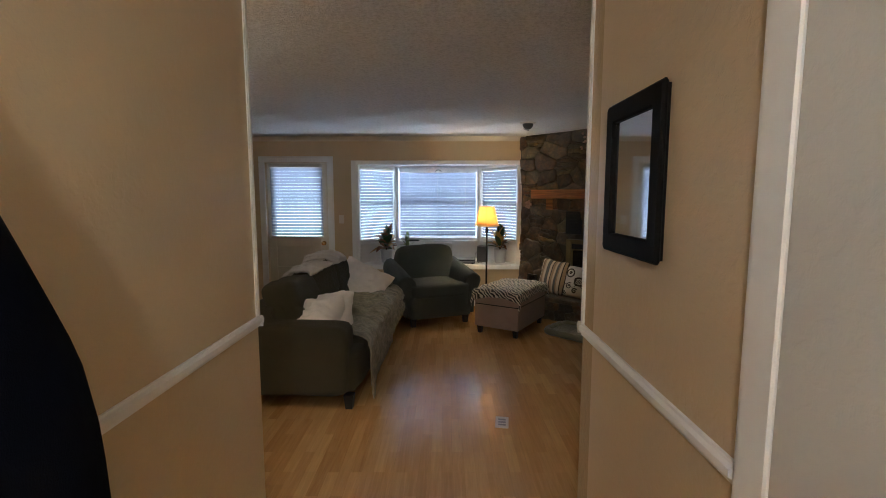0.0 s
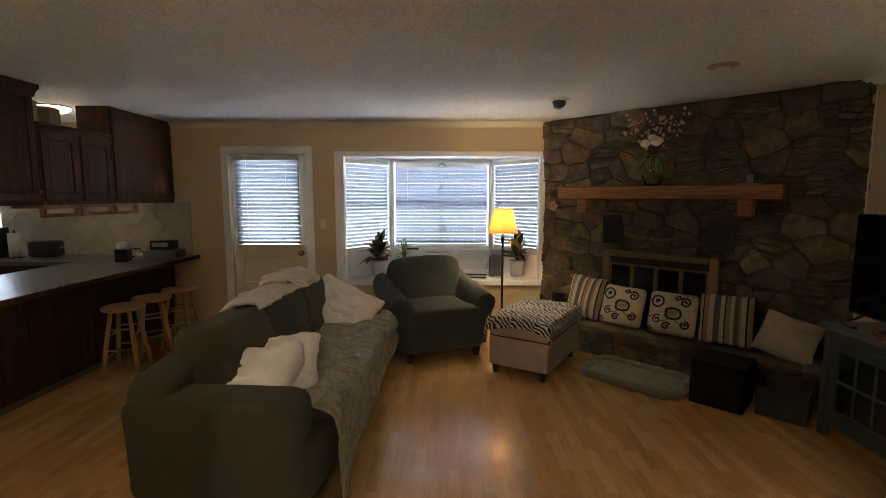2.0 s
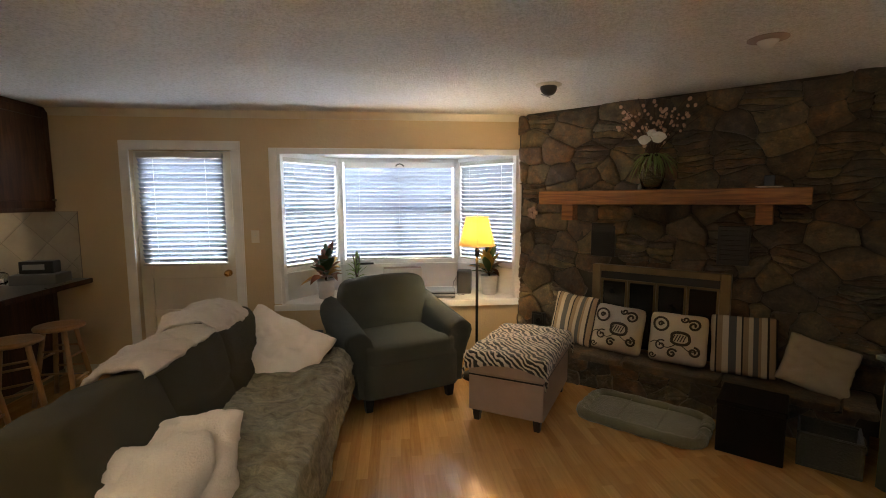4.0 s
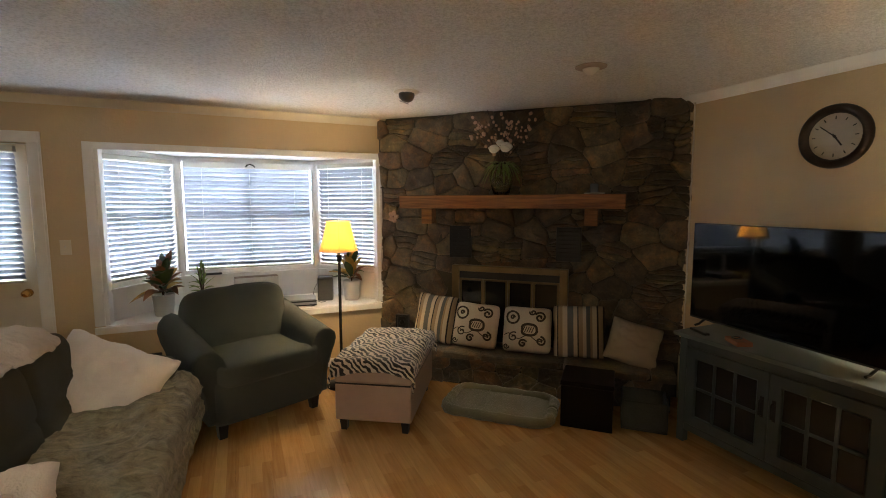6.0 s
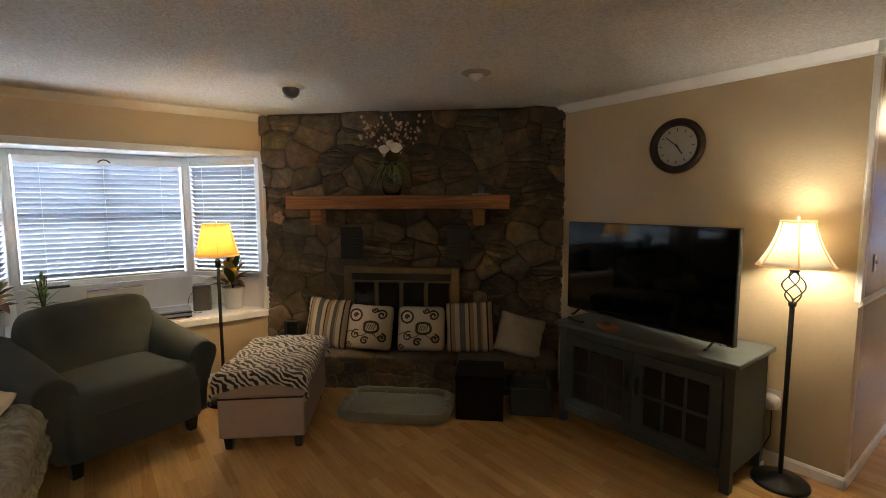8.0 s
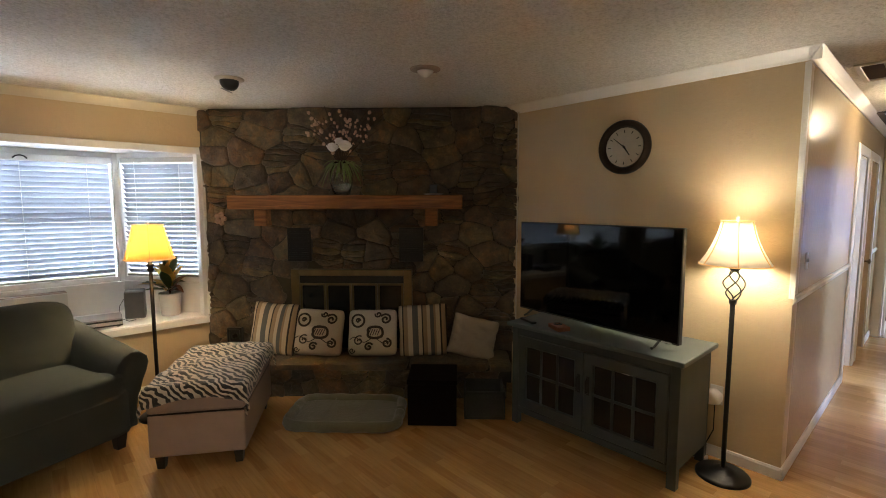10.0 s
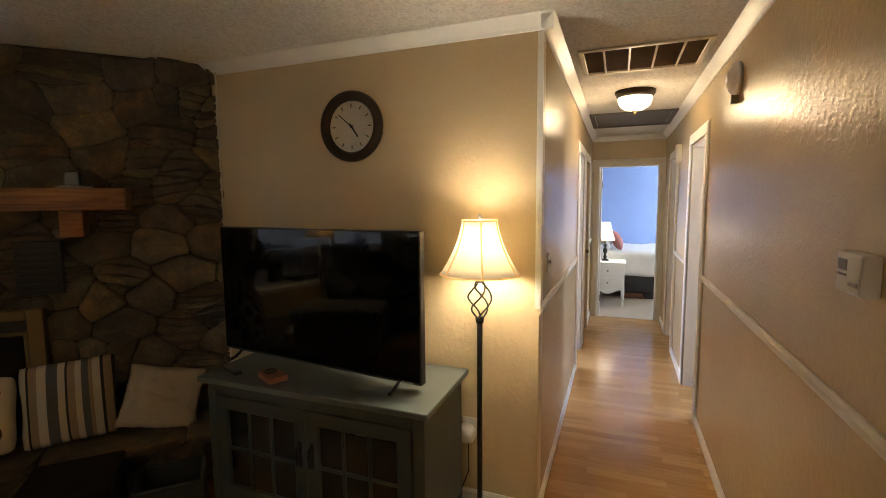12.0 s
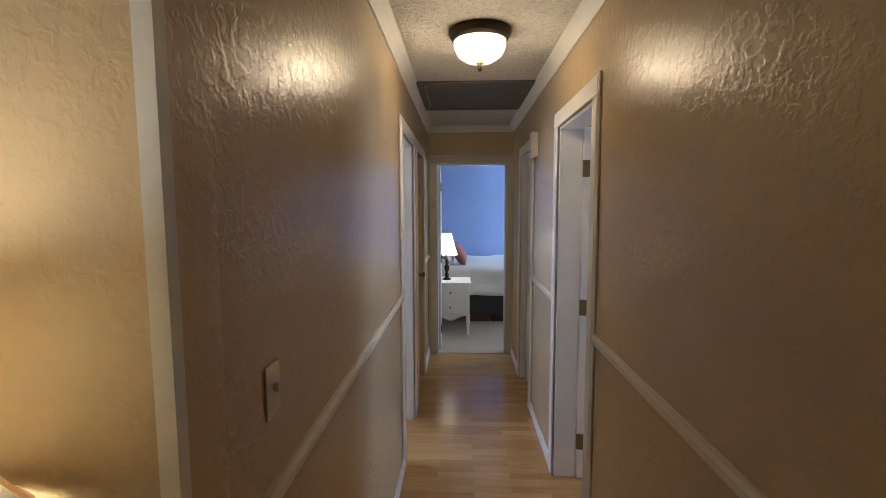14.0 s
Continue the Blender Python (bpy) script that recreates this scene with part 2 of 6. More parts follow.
def glass(name, colour=(1, 1, 1), rough=0.0):
    m, t, b = nodes_of(name)
    b.inputs["Base Color"].default_value = (*colour, 1)
    b.inputs["Roughness"].default_value, b.inputs["Transmission Weight"].default_value, b.inputs["IOR"].default_value = rough, 1.0, 1.45
    return m


def lit_shade(name, colour, glow, strength, through=0.5):
    """Cloth or frosted glass with the bulb's light coming through it."""
    m, t, b = nodes_of(name)
    fine = noise_of(t, coords(t), 260, 2)
    t.links.new(ramp(t, fine, [(0.3, shade(colour, 0.9)), (0.7, colour)]), b.inputs["Base Color"])
    b.inputs["Roughness"].default_value = 0.9
    b.inputs["Emission Color"].default_value, b.inputs["Emission Strength"].default_value = (*glow, 1), strength
    tr = t.nodes.new("ShaderNodeBsdfTranslucent")
    tr.inputs["Color"].default_value = (*shade(colour, 1.2), 1)
    mx = t.nodes.new("ShaderNodeMixShader")
    mx.inputs[0].default_value = through
    t.links.new(b.outputs[0], mx.inputs[1])
    t.links.new(tr.outputs[0], mx.inputs[2])
    t.links.new(mx.outputs[0], t.nodes["Material Output"].inputs["Surface"])
    return m


def slat_mat():
    m, t, b = nodes_of("blind_slat")
    out = t.nodes["Material Output"]
    tr = t.nodes.new("ShaderNodeBsdfTranslucent")
    tr.inputs["Color"].default_value = (0.055, 0.066, 0.095, 1)
    b.inputs["Base Color"].default_value, b.inputs["Roughness"].default_value = (0.50, 0.515, 0.55, 1), 0.45
    mx = t.nodes.new("ShaderNodeMixShader")
    mx.inputs[0].default_value = 0.40
    t.links.new(b.outputs[0], mx.inputs[1])
    t.links.new(tr.outputs[0], mx.inputs[2])
    t.links.new(mx.outputs[0], out.inputs["Surface"])
    return m


def sky_glow(name, colour, strength):
    m, t, b = nodes_of(name)
    haze = noise_of(t, coords(t, world_space=True), 0.25, 3)
    t.links.new(ramp(t, haze, [(0.3, shade(colour, 0.75)), (0.7, colour)]), b.inputs["Emission Color"])
    b.inputs["Base Color"].default_value, b.inputs["Emission Strength"].default_value = (*colour, 1), strength
    return m


BEIGE = wall_paint("beige_wall_paint", (0.60, 0.465, 0.285), 0.42, 0.2)
HALLPAINT = wall_paint("beige_satin_paint", (0.58, 0.44, 0.26), 0.25, 0.24)
GREYWALL = wall_paint("pale_grey_paint", (0.62, 0.60, 0.55), 0.5, 0.15)
BLUE = wall_paint("blue_wall_paint", (0.30, 0.43, 0.74), 0.6, 0.15)
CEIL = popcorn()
WHITE = surface("white_trim_paint", (0.83, 0.82, 0.79), 0.36, vary=0.04, bumps=0.05)
CREAM = surface("cream_door_paint", (0.70, 0.64, 0.52), 0.42, vary=0.05, bumps=0.05)
FLOOR = laminate()
SUBFLOOR = surface("dark_underlay", (0.12, 0.06, 0.03), 0.8)
STONE = stone()
MORTAR = surface("dark_mortar", (0.070, 0.060, 0.044), 0.95, vary=0.3, grain=60, bumps=0.6, depth=0.01)
MANTEL = wood("mantel_timber", (0.13, 0.045, 0.014), (0.42, 0.185, 0.06), (2, 22, 30), 0.5)
WALNUT = wood("dark_cabinet_wood", (0.034, 0.012, 0.004), (0.092, 0.036, 0.011), (22, 22, 2), 0.6)
WALNUT.node_tree.nodes["Principled BSDF"].inputs["Specular IOR Level"].default_value = 0.2
PINE = wood("stool_pine", (0.34, 0.17, 0.06), (0.52, 0.29, 0.12), (25, 25, 2), 0.4)
GREEN_SLIP = cloth("olive_slipcover", (0.074, 0.065, 0.034), fuzz=0.06, folds=0.4, bumps=0.9)
GREY_SLIP = cloth("charcoal_green_slipcover", (0.062, 0.071, 0.060), fuzz=0.06, folds=0.35, bumps=0.7)
DARKLEG = surface("black_leg", (0.012, 0.010, 0.009), 0.4)
PLUSH = nap("olive_grey_plush", (0.30, 0.275, 0.19))
FLUFF = cloth("cream_fleece", (0.90, 0.83, 0.76), 150, 0.25, 0.06, 0.7, 0.45, 42.0, speck=0.12)
BLANKET = cloth("pale_grey_fleece", (0.64, 0.58, 0.53), 150, 0.25, 0.1, 0.8, 0.5, 40.0, speck=0.15)
LINEN = cloth("cream_linen", (0.40, 0.33, 0.235), 400, 0.1, 0.08, 0.4, 0.3, 12.0)
STRIPE, ZEBRA = striped("striped_weave"), zebra("zebra_plush")
TAUPE = surface("taupe_leatherette", (0.36, 0.27, 0.225), 0.5, vary=0.08, grain=260, bumps=0.25)
PETBED = cloth("grey_green_fleece", (0.175, 0.175, 0.115), 130, 0.5, 0.2, 0.7, 0.5, 18.0)
SLATE = surface("slate_green_paint", (0.050, 0.062, 0.057), 0.4, vary=0.08, bumps=0.08)
SLATETOP = surface("slate_green_top", (0.11, 0.13, 0.12), 0.35, vary=0.08, bumps=0.06)
IRON = surface("black_iron", (0.02, 0.018, 0.016), 0.45, 0.6, vary=0.2)
BRONZE = surface("dark_bronze", (0.05, 0.035, 0.025), 0.38, 0.8, vary=0.3)
BRASS = surface("brass", (0.70, 0.44, 0.16), 0.25, 1.0, vary=0.1)
OLDBRASS = surface("tarnished_brass", (0.20, 0.145, 0.075), 0.42, 0.7, vary=0.2)
BLACK = surface("black_plastic", (0.012, 0.012, 0.013), 0.35, vary=0.1)
SCREEN = surface("tv_screen", (0.003, 0.003, 0.004), 0.012, vary=0.0, bumps=0)
SCREEN.node_tree.nodes["Principled BSDF"].inputs["Specular IOR Level"].default_value = 0.25
SMOKED = surface("smoked_glass", (0.012, 0.013, 0.014), 0.12, vary=0.1, bumps=0)
MIRROR = surface("mirror_glass", (0.86, 0.87, 0.86), 0.01, 1.0, vary=0.0, bumps=0)
PANE = glass("window_glass")
SLAT = slat_mat()
BLINDTAPE = surface("blind_valance", (0.55, 0.52, 0.46), 0.6, vary=0.06)
PLASTIC = surface("white_plastic", (0.66, 0.64, 0.60), 0.4, vary=0.04)
GREYPLASTIC = surface("grey_plastic", (0.16, 0.16, 0.16), 0.45, vary=0.06)
SILVER = surface("silver_plastic", (0.38, 0.38, 0.38), 0.35, 0.5, vary=0.06)
POT = surface("pale_grey_glaze", (0.55, 0.55, 0.54), 0.35, vary=0.05)
SOIL = surface("potting_soil", (0.03, 0.02, 0.013), 0.95, vary=0.4)
COUNTER = surface("grey_laminate_top", (0.10, 0.105, 0.10), 0.3, vary=0.25, grain=300)
TILE = surface("beige_tile", (0.42, 0.37, 0.29), 0.3, vary=0.12, per_object=0.12)
GROUT = surface("grout", (0.25, 0.21, 0.16), 0.9)
BASKET = surface("grey_wicker", (0.055, 0.058, 0.055), 0.85, vary=0.3, grain=90, bumps=0.8, depth=0.006)
DARKBOX = surface("dark_stained_box", (0.009, 0.005, 0.004), 0.55, vary=0.3)
DARKBOX.node_tree.nodes["Principled BSDF"].inputs["Specular IOR Level"].default_value = 0.15
NAVY = cloth("black_navy_coat", (0.003, 0.004, 0.009), 420, 0.0, 0.1, 0.4, 0.5, 8.0)
NAVY.node_tree.nodes["Principled BSDF"].inputs["Specular IOR Level"].default_value = 0.05
DIAL = surface("aged_dial", (0.50, 0.47, 0.40), 0.6, vary=0.10, scale=10)
SHADE_AMBER = lit_shade("amber_shade", (0.86, 0.60, 0.27), (1.0, 0.50, 0.08), 0.05, 0.5)
SHADE_CREAM = lit_shade("cream_shade", (0.80, 0.74, 0.62), (1.0, 0.88, 0.68), 0.05, 0.29)
SHADE_BED = lit_shade("white_shade", (0.8, 0.78, 0.72), (1.0, 0.93, 0.82), 1.0)
FROST = lit_shade("frosted_bowl", (0.85, 0.80, 0.70), (1.0, 0.84, 0.58), 3.2)
WHITELINEN = cloth("white_bedding", (0.74, 0.74, 0.74), 300, 0.1, 0.04, 0.5, 0.6, 7.0, speck=0.1)
# tape emits a little, standing in for bulb light behind the seams
TRIMTAPE = lit_shade("shade_trim", (0.62, 0.42, 0.20), (1.0, 0.62, 0.28), 0.25)
HATCH = surface("dark_hatch_board", (0.13, 0.115, 0.095), 0.7, vary=0.15)
VENTDARK = surface("dusty_filter", (0.21, 0.14, 0.085), 0.9)

# ---- mesh helpers ----
def put(bm, m):
    if m is not None:
        bmesh.ops.transform(bm, matrix=m, verts=bm.verts)
    return bm


def link(name, bm, material, parent=None, label="", smooth=False):
    me = bpy.data.meshes.new(name)
    bmesh.ops.recalc_face_normals(bm, faces=bm.faces)
    if smooth:
        for f in bm.faces:
            f.smooth = True
    bm.to_mesh(me)
    bm.free()
    me.materials.append(material)
    ob = new(name, me)
    ob.parent = parent
    if label:
        ob["label"] = label
    return ob


def part(name, bm, material, parent, label="", smooth=False):
    return link(name, bm, material, parent, label, smooth)


def structure(name, bm, material, label, smooth=False, parent=None):
    ob = link(name, bm, material, parent, label, smooth)
    if parent is None:
        tagged(ob, kind="structure", category=name.split("_")[0])
    return ob


def thing(name, label, category, x=0, y=0, z=0, rz=0, group=""):
    ob = new(name)
    ob.empty_display_size = 0.05
    ob.matrix_basis = pose(x, y, z, 0, 0, rz)
    return tagged(ob, label, category, group)


def box(lo, hi, bev=0.0, seg=2, bm=None, m=None):
    """A box from corner to corner, with rounded edges, added to bm."""
    b = bmesh.new()
    bmesh.ops.create_cube(b, size=1)
    s = [h - l for l, h in zip(lo, hi)]
    c = [(h + l) / 2 for l, h in zip(lo, hi)]
    bmesh.ops.transform(b, matrix=Matrix.Translation(c) @ Matrix.Diagonal((*s, 1)), verts=b.verts)
    if bev:
        bmesh.ops.bevel(b, geom=b.edges[:], offset=min(bev, 0.49 * min(s)), segments=seg, profile=0.5, affect="EDGES")
    put(b, m)
    return b if bm is None else join(bm, b)


def join(bm, other):
    me = bpy.data.meshes.new("joined")
    other.to_mesh(me)
    other.free()
    bm.from_mesh(me)
    bpy.data.meshes.remove(me)
    return bm


def ring_frame(u0, u1, v0, v1, w, d0, d1, axis="x", bev=0.003):
    """A flat rectangular frame in one piece, w broad, lying between d0 and d1 on its axis."""
    b = bmesh.new()
    order = {"x": lambda d, u, v: (d, u, v), "y": lambda d, u, v: (u, d, v), "z": lambda d, u, v: (u, v, d)}[axis]
    loops = []
    for d in (d0, d1):
        for k in (0, w):
            loops.append([b.verts.new(order(d, *c)) for c in ((u0 + k, v0 + k), (u1 - k, v0 + k), (u1 - k, v1 - k), (u0 + k, v1 - k))])
    for p, q in ((0, 1), (2, 3), (0, 2), (1, 3)):
        for i in range(4):
            j = (i + 1) % 4
            b.faces.new((loops[p][i], loops[p][j], loops[q][j], loops[q][i]))
    bmesh.ops.recalc_face_normals(b, faces=b.faces)
    if bev:
        bmesh.ops.bevel(b, geom=b.edges[:], offset=bev, segments=1, profile=0.5, affect="EDGES")
    return b


def lathe(profile, n=24, m=None, bm=None):
    """A turned body from (radius, height) pairs; closed where the radius is nought."""
    b = bmesh.new()
    rings = []
    for r, z in profile:
        if r < 1e-5:
            rings.append([b.verts.new((0, 0, z))])
        else:
            rings.append([b.verts.new((r * math.cos(2 * math.pi * i / n), r * math.sin(2 * math.pi * i / n), z)) for i in range(n)])
    for p, q in zip(rings, rings[1:]):
        for i in range(n):
            j = (i + 1) % n
            if len(p) == 1 and len(q) > 1:
                b.faces.new((p[0], q[i], q[j]))
            elif len(q) == 1 and len(p) > 1:
                b.faces.new((p[i], p[j], q[0]))
            elif len(p) > 1:
                b.faces.new((p[i], p[j], q[j], q[i]))
    put(b, m)
    return b if bm is None else join(bm, b)


def tube(points, radius, n=8, bm=None, m=None):
    """A round bar along points; radius may be one value or one for each point."""
    b = bmesh.new()
    pts = [Vector(p) for p in points]
    rad = radius if isinstance(radius, (list, tuple)) else [radius] * len(pts)
    rings = []
    side = None
    for i, p in enumerate(pts):
        d = (pts[min(i + 1, len(pts) - 1)] - pts[max(i - 1, 0)]).normalized()
        if side is None:
            side = d.orthogonal().normalized()
        side = (side - d * side.dot(d)).normalized()
        up = d.cross(side)
        rings.append([b.verts.new(p + rad[i] * (side * math.cos(a) + up * math.sin(a))) for a in (2 * math.pi * k / n for k in range(n))])
    for p, q in zip(rings, rings[1:]):
        for i in range(n):
            j = (i + 1) % n
            b.faces.new((p[i], p[j], q[j], q[i]))
    b.faces.new(rings[0][::-1])
    b.faces.new(rings[-1])
    put(b, m)
    return b if bm is None else join(bm, b)


def soft(size, k=6.0, cuts=9, bulge=0.0, wob=0.0, freq=4.0, m=None, seed=0.0, taper=0.0):
    """An upholstered body centred on the origin: a box with rounded edges, a little swollen and uneven."""
    b = bmesh.new()
    bmesh.ops.create_cube(b, size=2)
    bmesh.ops.subdivide_edges(b, edges=b.edges[:], cuts=cuts, use_grid_fill=True)
    hx, hy, hz = (s / 2 for s in size)
    for v in b.verts:
        x, y, z = v.co
        n = (abs(x) ** k + abs(y) ** k + abs(z) ** k) ** (1 / k)
        x, y, z = x / n, y / n, z / n
        sw = 1 + bulge * (1 - x * x) * (1 - y * y)
        p = Vector((x * hx * (1 - taper * (z + 1) / 2), y * hy * (1 - taper * (z + 1) / 2), z * hz * sw))
        if wob:
            p += wob * noise.noise_vector(p * freq + Vector((seed, seed * 1.7, 3.1)))
        v.co = p
    return put(b, m)


def pillow(w, h, t, n=14, pinch=0.10, wob=0.008, seed=0.0, m=None, corner=0.0):
    """A throw pillow standing in x and z, its thickness in y, base at z=0."""
    b = bmesh.new()
    grid = {}
    for side in (1, -1):
        for i in range(n + 1):
            for j in range(n + 1):
                u, v = 2 * i / n - 1, 2 * j / n - 1
                edge = i in (0, n) or j in (0, n)
                if edge and side < 0:
                    grid[(side, i, j)] = grid[(1, i, j)]
                    continue
                th = (max(0, 1 - abs(u) ** 2.4) * max(0, 1 - abs(v) ** 2.4)) ** 0.55
                x = u * (1 - pinch * (1 - v * v)) * w / 2
                z = v * (1 - pinch * (1 - u * u)) * h / 2
                cut = 1 - corner * abs(u * v) ** 4
                p = Vector((x * cut, side * th * t / 2, z * cut))
                p += wob * noise.noise_vector(p * 6.5 + Vector((seed, 0, seed))) * (1 if not edge else 0.5)
                grid[(side, i, j)] = b.verts.new(p + Vector((0, 0, h / 2)))
    for side in (1, -1):
        for i in range(n):
            for j in range(n):
                q = [grid[(side, i, j)], grid[(side, i + 1, j)], grid[(side, i + 1, j + 1)], grid[(side, i, j + 1)]]
                b.faces.new(q if side < 0 else q[::-1])
    return put(b, m)


def sheet(fn, nu, nv, thick=0.008):
    """A cloth: fn(u, v) in 0..1 gives its place; it is given a thickness."""
    b = bmesh.new()
    vs = [[b.verts.new(fn(i / nu, j / nv)) for j in range(nv + 1)] for i in range(nu + 1)]
    for i in range(nu):
        for j in range(nv):
            b.faces.new((vs[i][j], vs[i + 1][j], vs[i + 1][j + 1], vs[i][j + 1]))
    bmesh.ops.recalc_face_normals(b, faces=b.faces)
    b.normal_update()
    low = [[b.verts.new(v.co - v.normal * thick) for v in row] for row in vs]
    for i in range(nu):
        for j in range(nv):
            b.faces.new((low[i][j], low[i][j + 1], low[i + 1][j + 1], low[i + 1][j]))
    for j in range(nv):
        b.faces.new((vs[0][j], vs[0][j + 1], low[0][j + 1], low[0][j]))
        b.faces.new((vs[nu][j], low[nu][j], low[nu][j + 1], vs[nu][j + 1]))
    for i in range(nu):
        b.faces.new((vs[i][0], low[i][0], low[i + 1][0], vs[i + 1][0]))
        b.faces.new((vs[i][nv], vs[i + 1][nv], low[i + 1][nv], low[i][nv]))
    return b


def wall(along, c0, c1, a0, a1, z0, z1, openings=()):
    """A wall along 'x' or 'y', from c0 to c1 in thickness and a0 to a1 in length; openings are (a, b, bottom, top)."""
    bm = bmesh.new()

    def slab(a, b, lo, hi):
        if b - a > 1e-4 and hi - lo > 1e-4:
            if along == "x":
                box((a, c0, lo), (b, c1, hi), bm=bm)
            else:
                box((c0, a, lo), (c1, b, hi), bm=bm)
    at = a0
    for a, b, lo, hi in sorted(openings):
        slab(at, a, z0, z1)
        slab(a, b, z0, lo)
        slab(a, b, hi, z1)
        at = b
    slab(at, a1, z0, z1)
    return bm


def moulding(profile, p, q, out):
    """A straight moulding from p to q (x, y); profile of (out, z), out the way it faces (x, y)."""
    b = bmesh.new()
    ends = []
    for e in (p, q):
        ends.append([b.verts.new((e[0] + out[0] * o, e[1] + out[1] * o, z)) for o, z in profile])
    n = len(profile)
    for i in range(n):
        j = (i + 1) % n
        b.faces.new((ends[0][i], ends[0][j], ends[1][j], ends[1][i]))
    b.faces.new(ends[0][::-1])
    b.faces.new(ends[1])
    return b


def rail_profile(top):
    return [(0, top - 0.046), (0.007, top - 0.045), (0.009, top - 0.034), (0.018, top - 0.028), (0.018, top - 0.013), (0.010, top - 0.006), (0.008, top), (0, top)]


def crown_profile(top, s=0.065):
    return [(0, top - s), (0.008, top - s), (0.014, top - s * 0.8), (0.03, top - s * 0.5), (s * 0.75, top - s * 0.2), (s * 0.9, top - 0.004), (0, top - 0.004)]


def base_profile(h=0.08):
    return [(0, 0.001), (0.013, 0.001), (0.013, h * 0.8), (0.007, h), (0, h)]

# ---- the large structure ----
H = 2.39
NORTH, EAST, HALL_N, HALL_S, HALL_E = 8.043, 3.40, 4.20, 3.315, 7.697
COR_W, COR_E = -0.383, 0.950

structure("wall_north", wall("x", NORTH, NORTH + 0.14, -6.1, 3.60, 0, H, [(-5.7, -4.78, 1.08, 1.9), (-2.105, -1.235, 0.0, 2.035), (-0.83, 1.46, 0.55, 2.02)]), BEIGE,
          "beige textured outside wall with door and bay window")
structure("wall_east", wall("y", EAST, EAST + 0.12, HALL_N, NORTH, 0, H), BEIGE, "beige textured wall behind the television")
structure("wall_hall_north", wall("x", HALL_N, HALL_N + 0.12, EAST + 0.12, HALL_E, 0, H, [(5.56, 6.16, 0, 2.0), (6.42, 7.05, 0, 2.0)]), HALLPAINT,
          "beige satin hallway wall with two doorways")
structure("wall_hall_south", wall("x", HALL_S - 0.12, HALL_S, COR_E, HALL_E, 0, H, [(4.79, 5.47, 0, 2.0), (6.40, 7.03, 0, 2.0)]), HALLPAINT,
          "beige satin hallway wall with two doorways")
structure("wall_hall_east", wall("y", HALL_E, HALL_E + 0.11, 0.9, 6.6, 0, H, [(3.38, 4.112, 0, 2.01)]), HALLPAINT, "beige wall round the bedroom doorway")
structure("wall_corridor_east", wall("y", COR_E, COR_E + 0.11, -0.4, HALL_S - 0.12, 0, H, [(1.345, 2.255, 0, 2.03)]), BEIGE, "beige entry corridor wall")
structure("wall_corridor_west", wall("y", COR_W - 0.12, COR_W, -0.4, 3.43, 0, H), BEIGE, "beige entry corridor wall")
structure("wall_south_west", wall("x", 3.31, 3.43, -6.1, COR_W - 0.12, 0, H), BEIGE, "beige wall of the open living area")
structure("wall_entry", wall("x", -0.5, -0.4, -0.6, 1.2, 0, H), BEIGE, "beige wall behind the entry")
structure("wall_west", wall("y", -6.2, -6.1, 3.31, NORTH + 0.14, 0, H), BEIGE, "beige kitchen wall")
# rooms beyond the hall
structure("wall_bedroom_east", wall("y", 10.75, 10.85, 0.9, 6.6, 0, H), BLUE, "blue painted bedroom wall")
structure("wall_bedroom_south", wall("x", 0.8, 0.9, HALL_E, 10.85, 0, H, [(8.7, 10.4, 0.9, 2.1)]), BLUE, "blue painted bedroom wall with a window")
structure("wall_bedroom_north", wall("x", 6.6, 6.7, 5.0, 10.85, 0, H, [(5.4, 6.6, 0.9, 2.1)]), BLUE, "blue painted bedroom wall")
structure("wall_side_room_west", wall("y", 4.0, 4.1, 0.8, HALL_S - 0.12, 0, H), GREYWALL, "pale grey side room wall")
structure("wall_side_room_south", wall("x", 0.8, 0.9, 4.0, HALL_E, 0, H, [(5.0, 6.2, 0.9, 2.1)]), GREYWALL, "pale grey side room wall")
structure("wall_left_room_west", wall("y", 5.0, 5.1, HALL_N + 0.12, 6.6, 0, H), GREYWALL, "pale grey room wall")

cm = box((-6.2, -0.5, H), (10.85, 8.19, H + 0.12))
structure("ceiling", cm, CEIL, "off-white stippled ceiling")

# outside ground, an unseen pale slab added to bounce light indoors, and the hazy sky behind the house
structure("patio", box((-7, 8.9, -0.349), (6, 12.3, -0.30)), surface("bounce_concrete", (0.62, 0.60, 0.56), 0.9, vary=0.12, scale=3), "unseen pale slab added to bounce daylight up through the blinds")
structure("backdrop_sky", box((-30, 16.0, -0.34), (30, 16.1, 14)), sky_glow("hazy_sky_glow", (0.74, 0.86, 1.0), 1.7), "pale hazy sky behind the house")
structure("ground", box((-60, -60, -0.6), (60, 60, -0.35)), surface("lawn", (0.06, 0.09, 0.03), 0.95, vary=0.4, scale=1.5), "dull green lawn outside the house")


def prism(poly, z0, z1):
    b = bmesh.new()
    lo, hi = [b.verts.new((x, y, z0)) for x, y in poly], [b.verts.new((x, y, z1)) for x, y in poly]
    n = len(poly)
    for i in range(n):
        j = (i + 1) % n
        b.faces.new((lo[i], lo[j], hi[j], hi[i]))
    b.faces.new(lo[::-1])
    b.faces.new(hi)
    return b


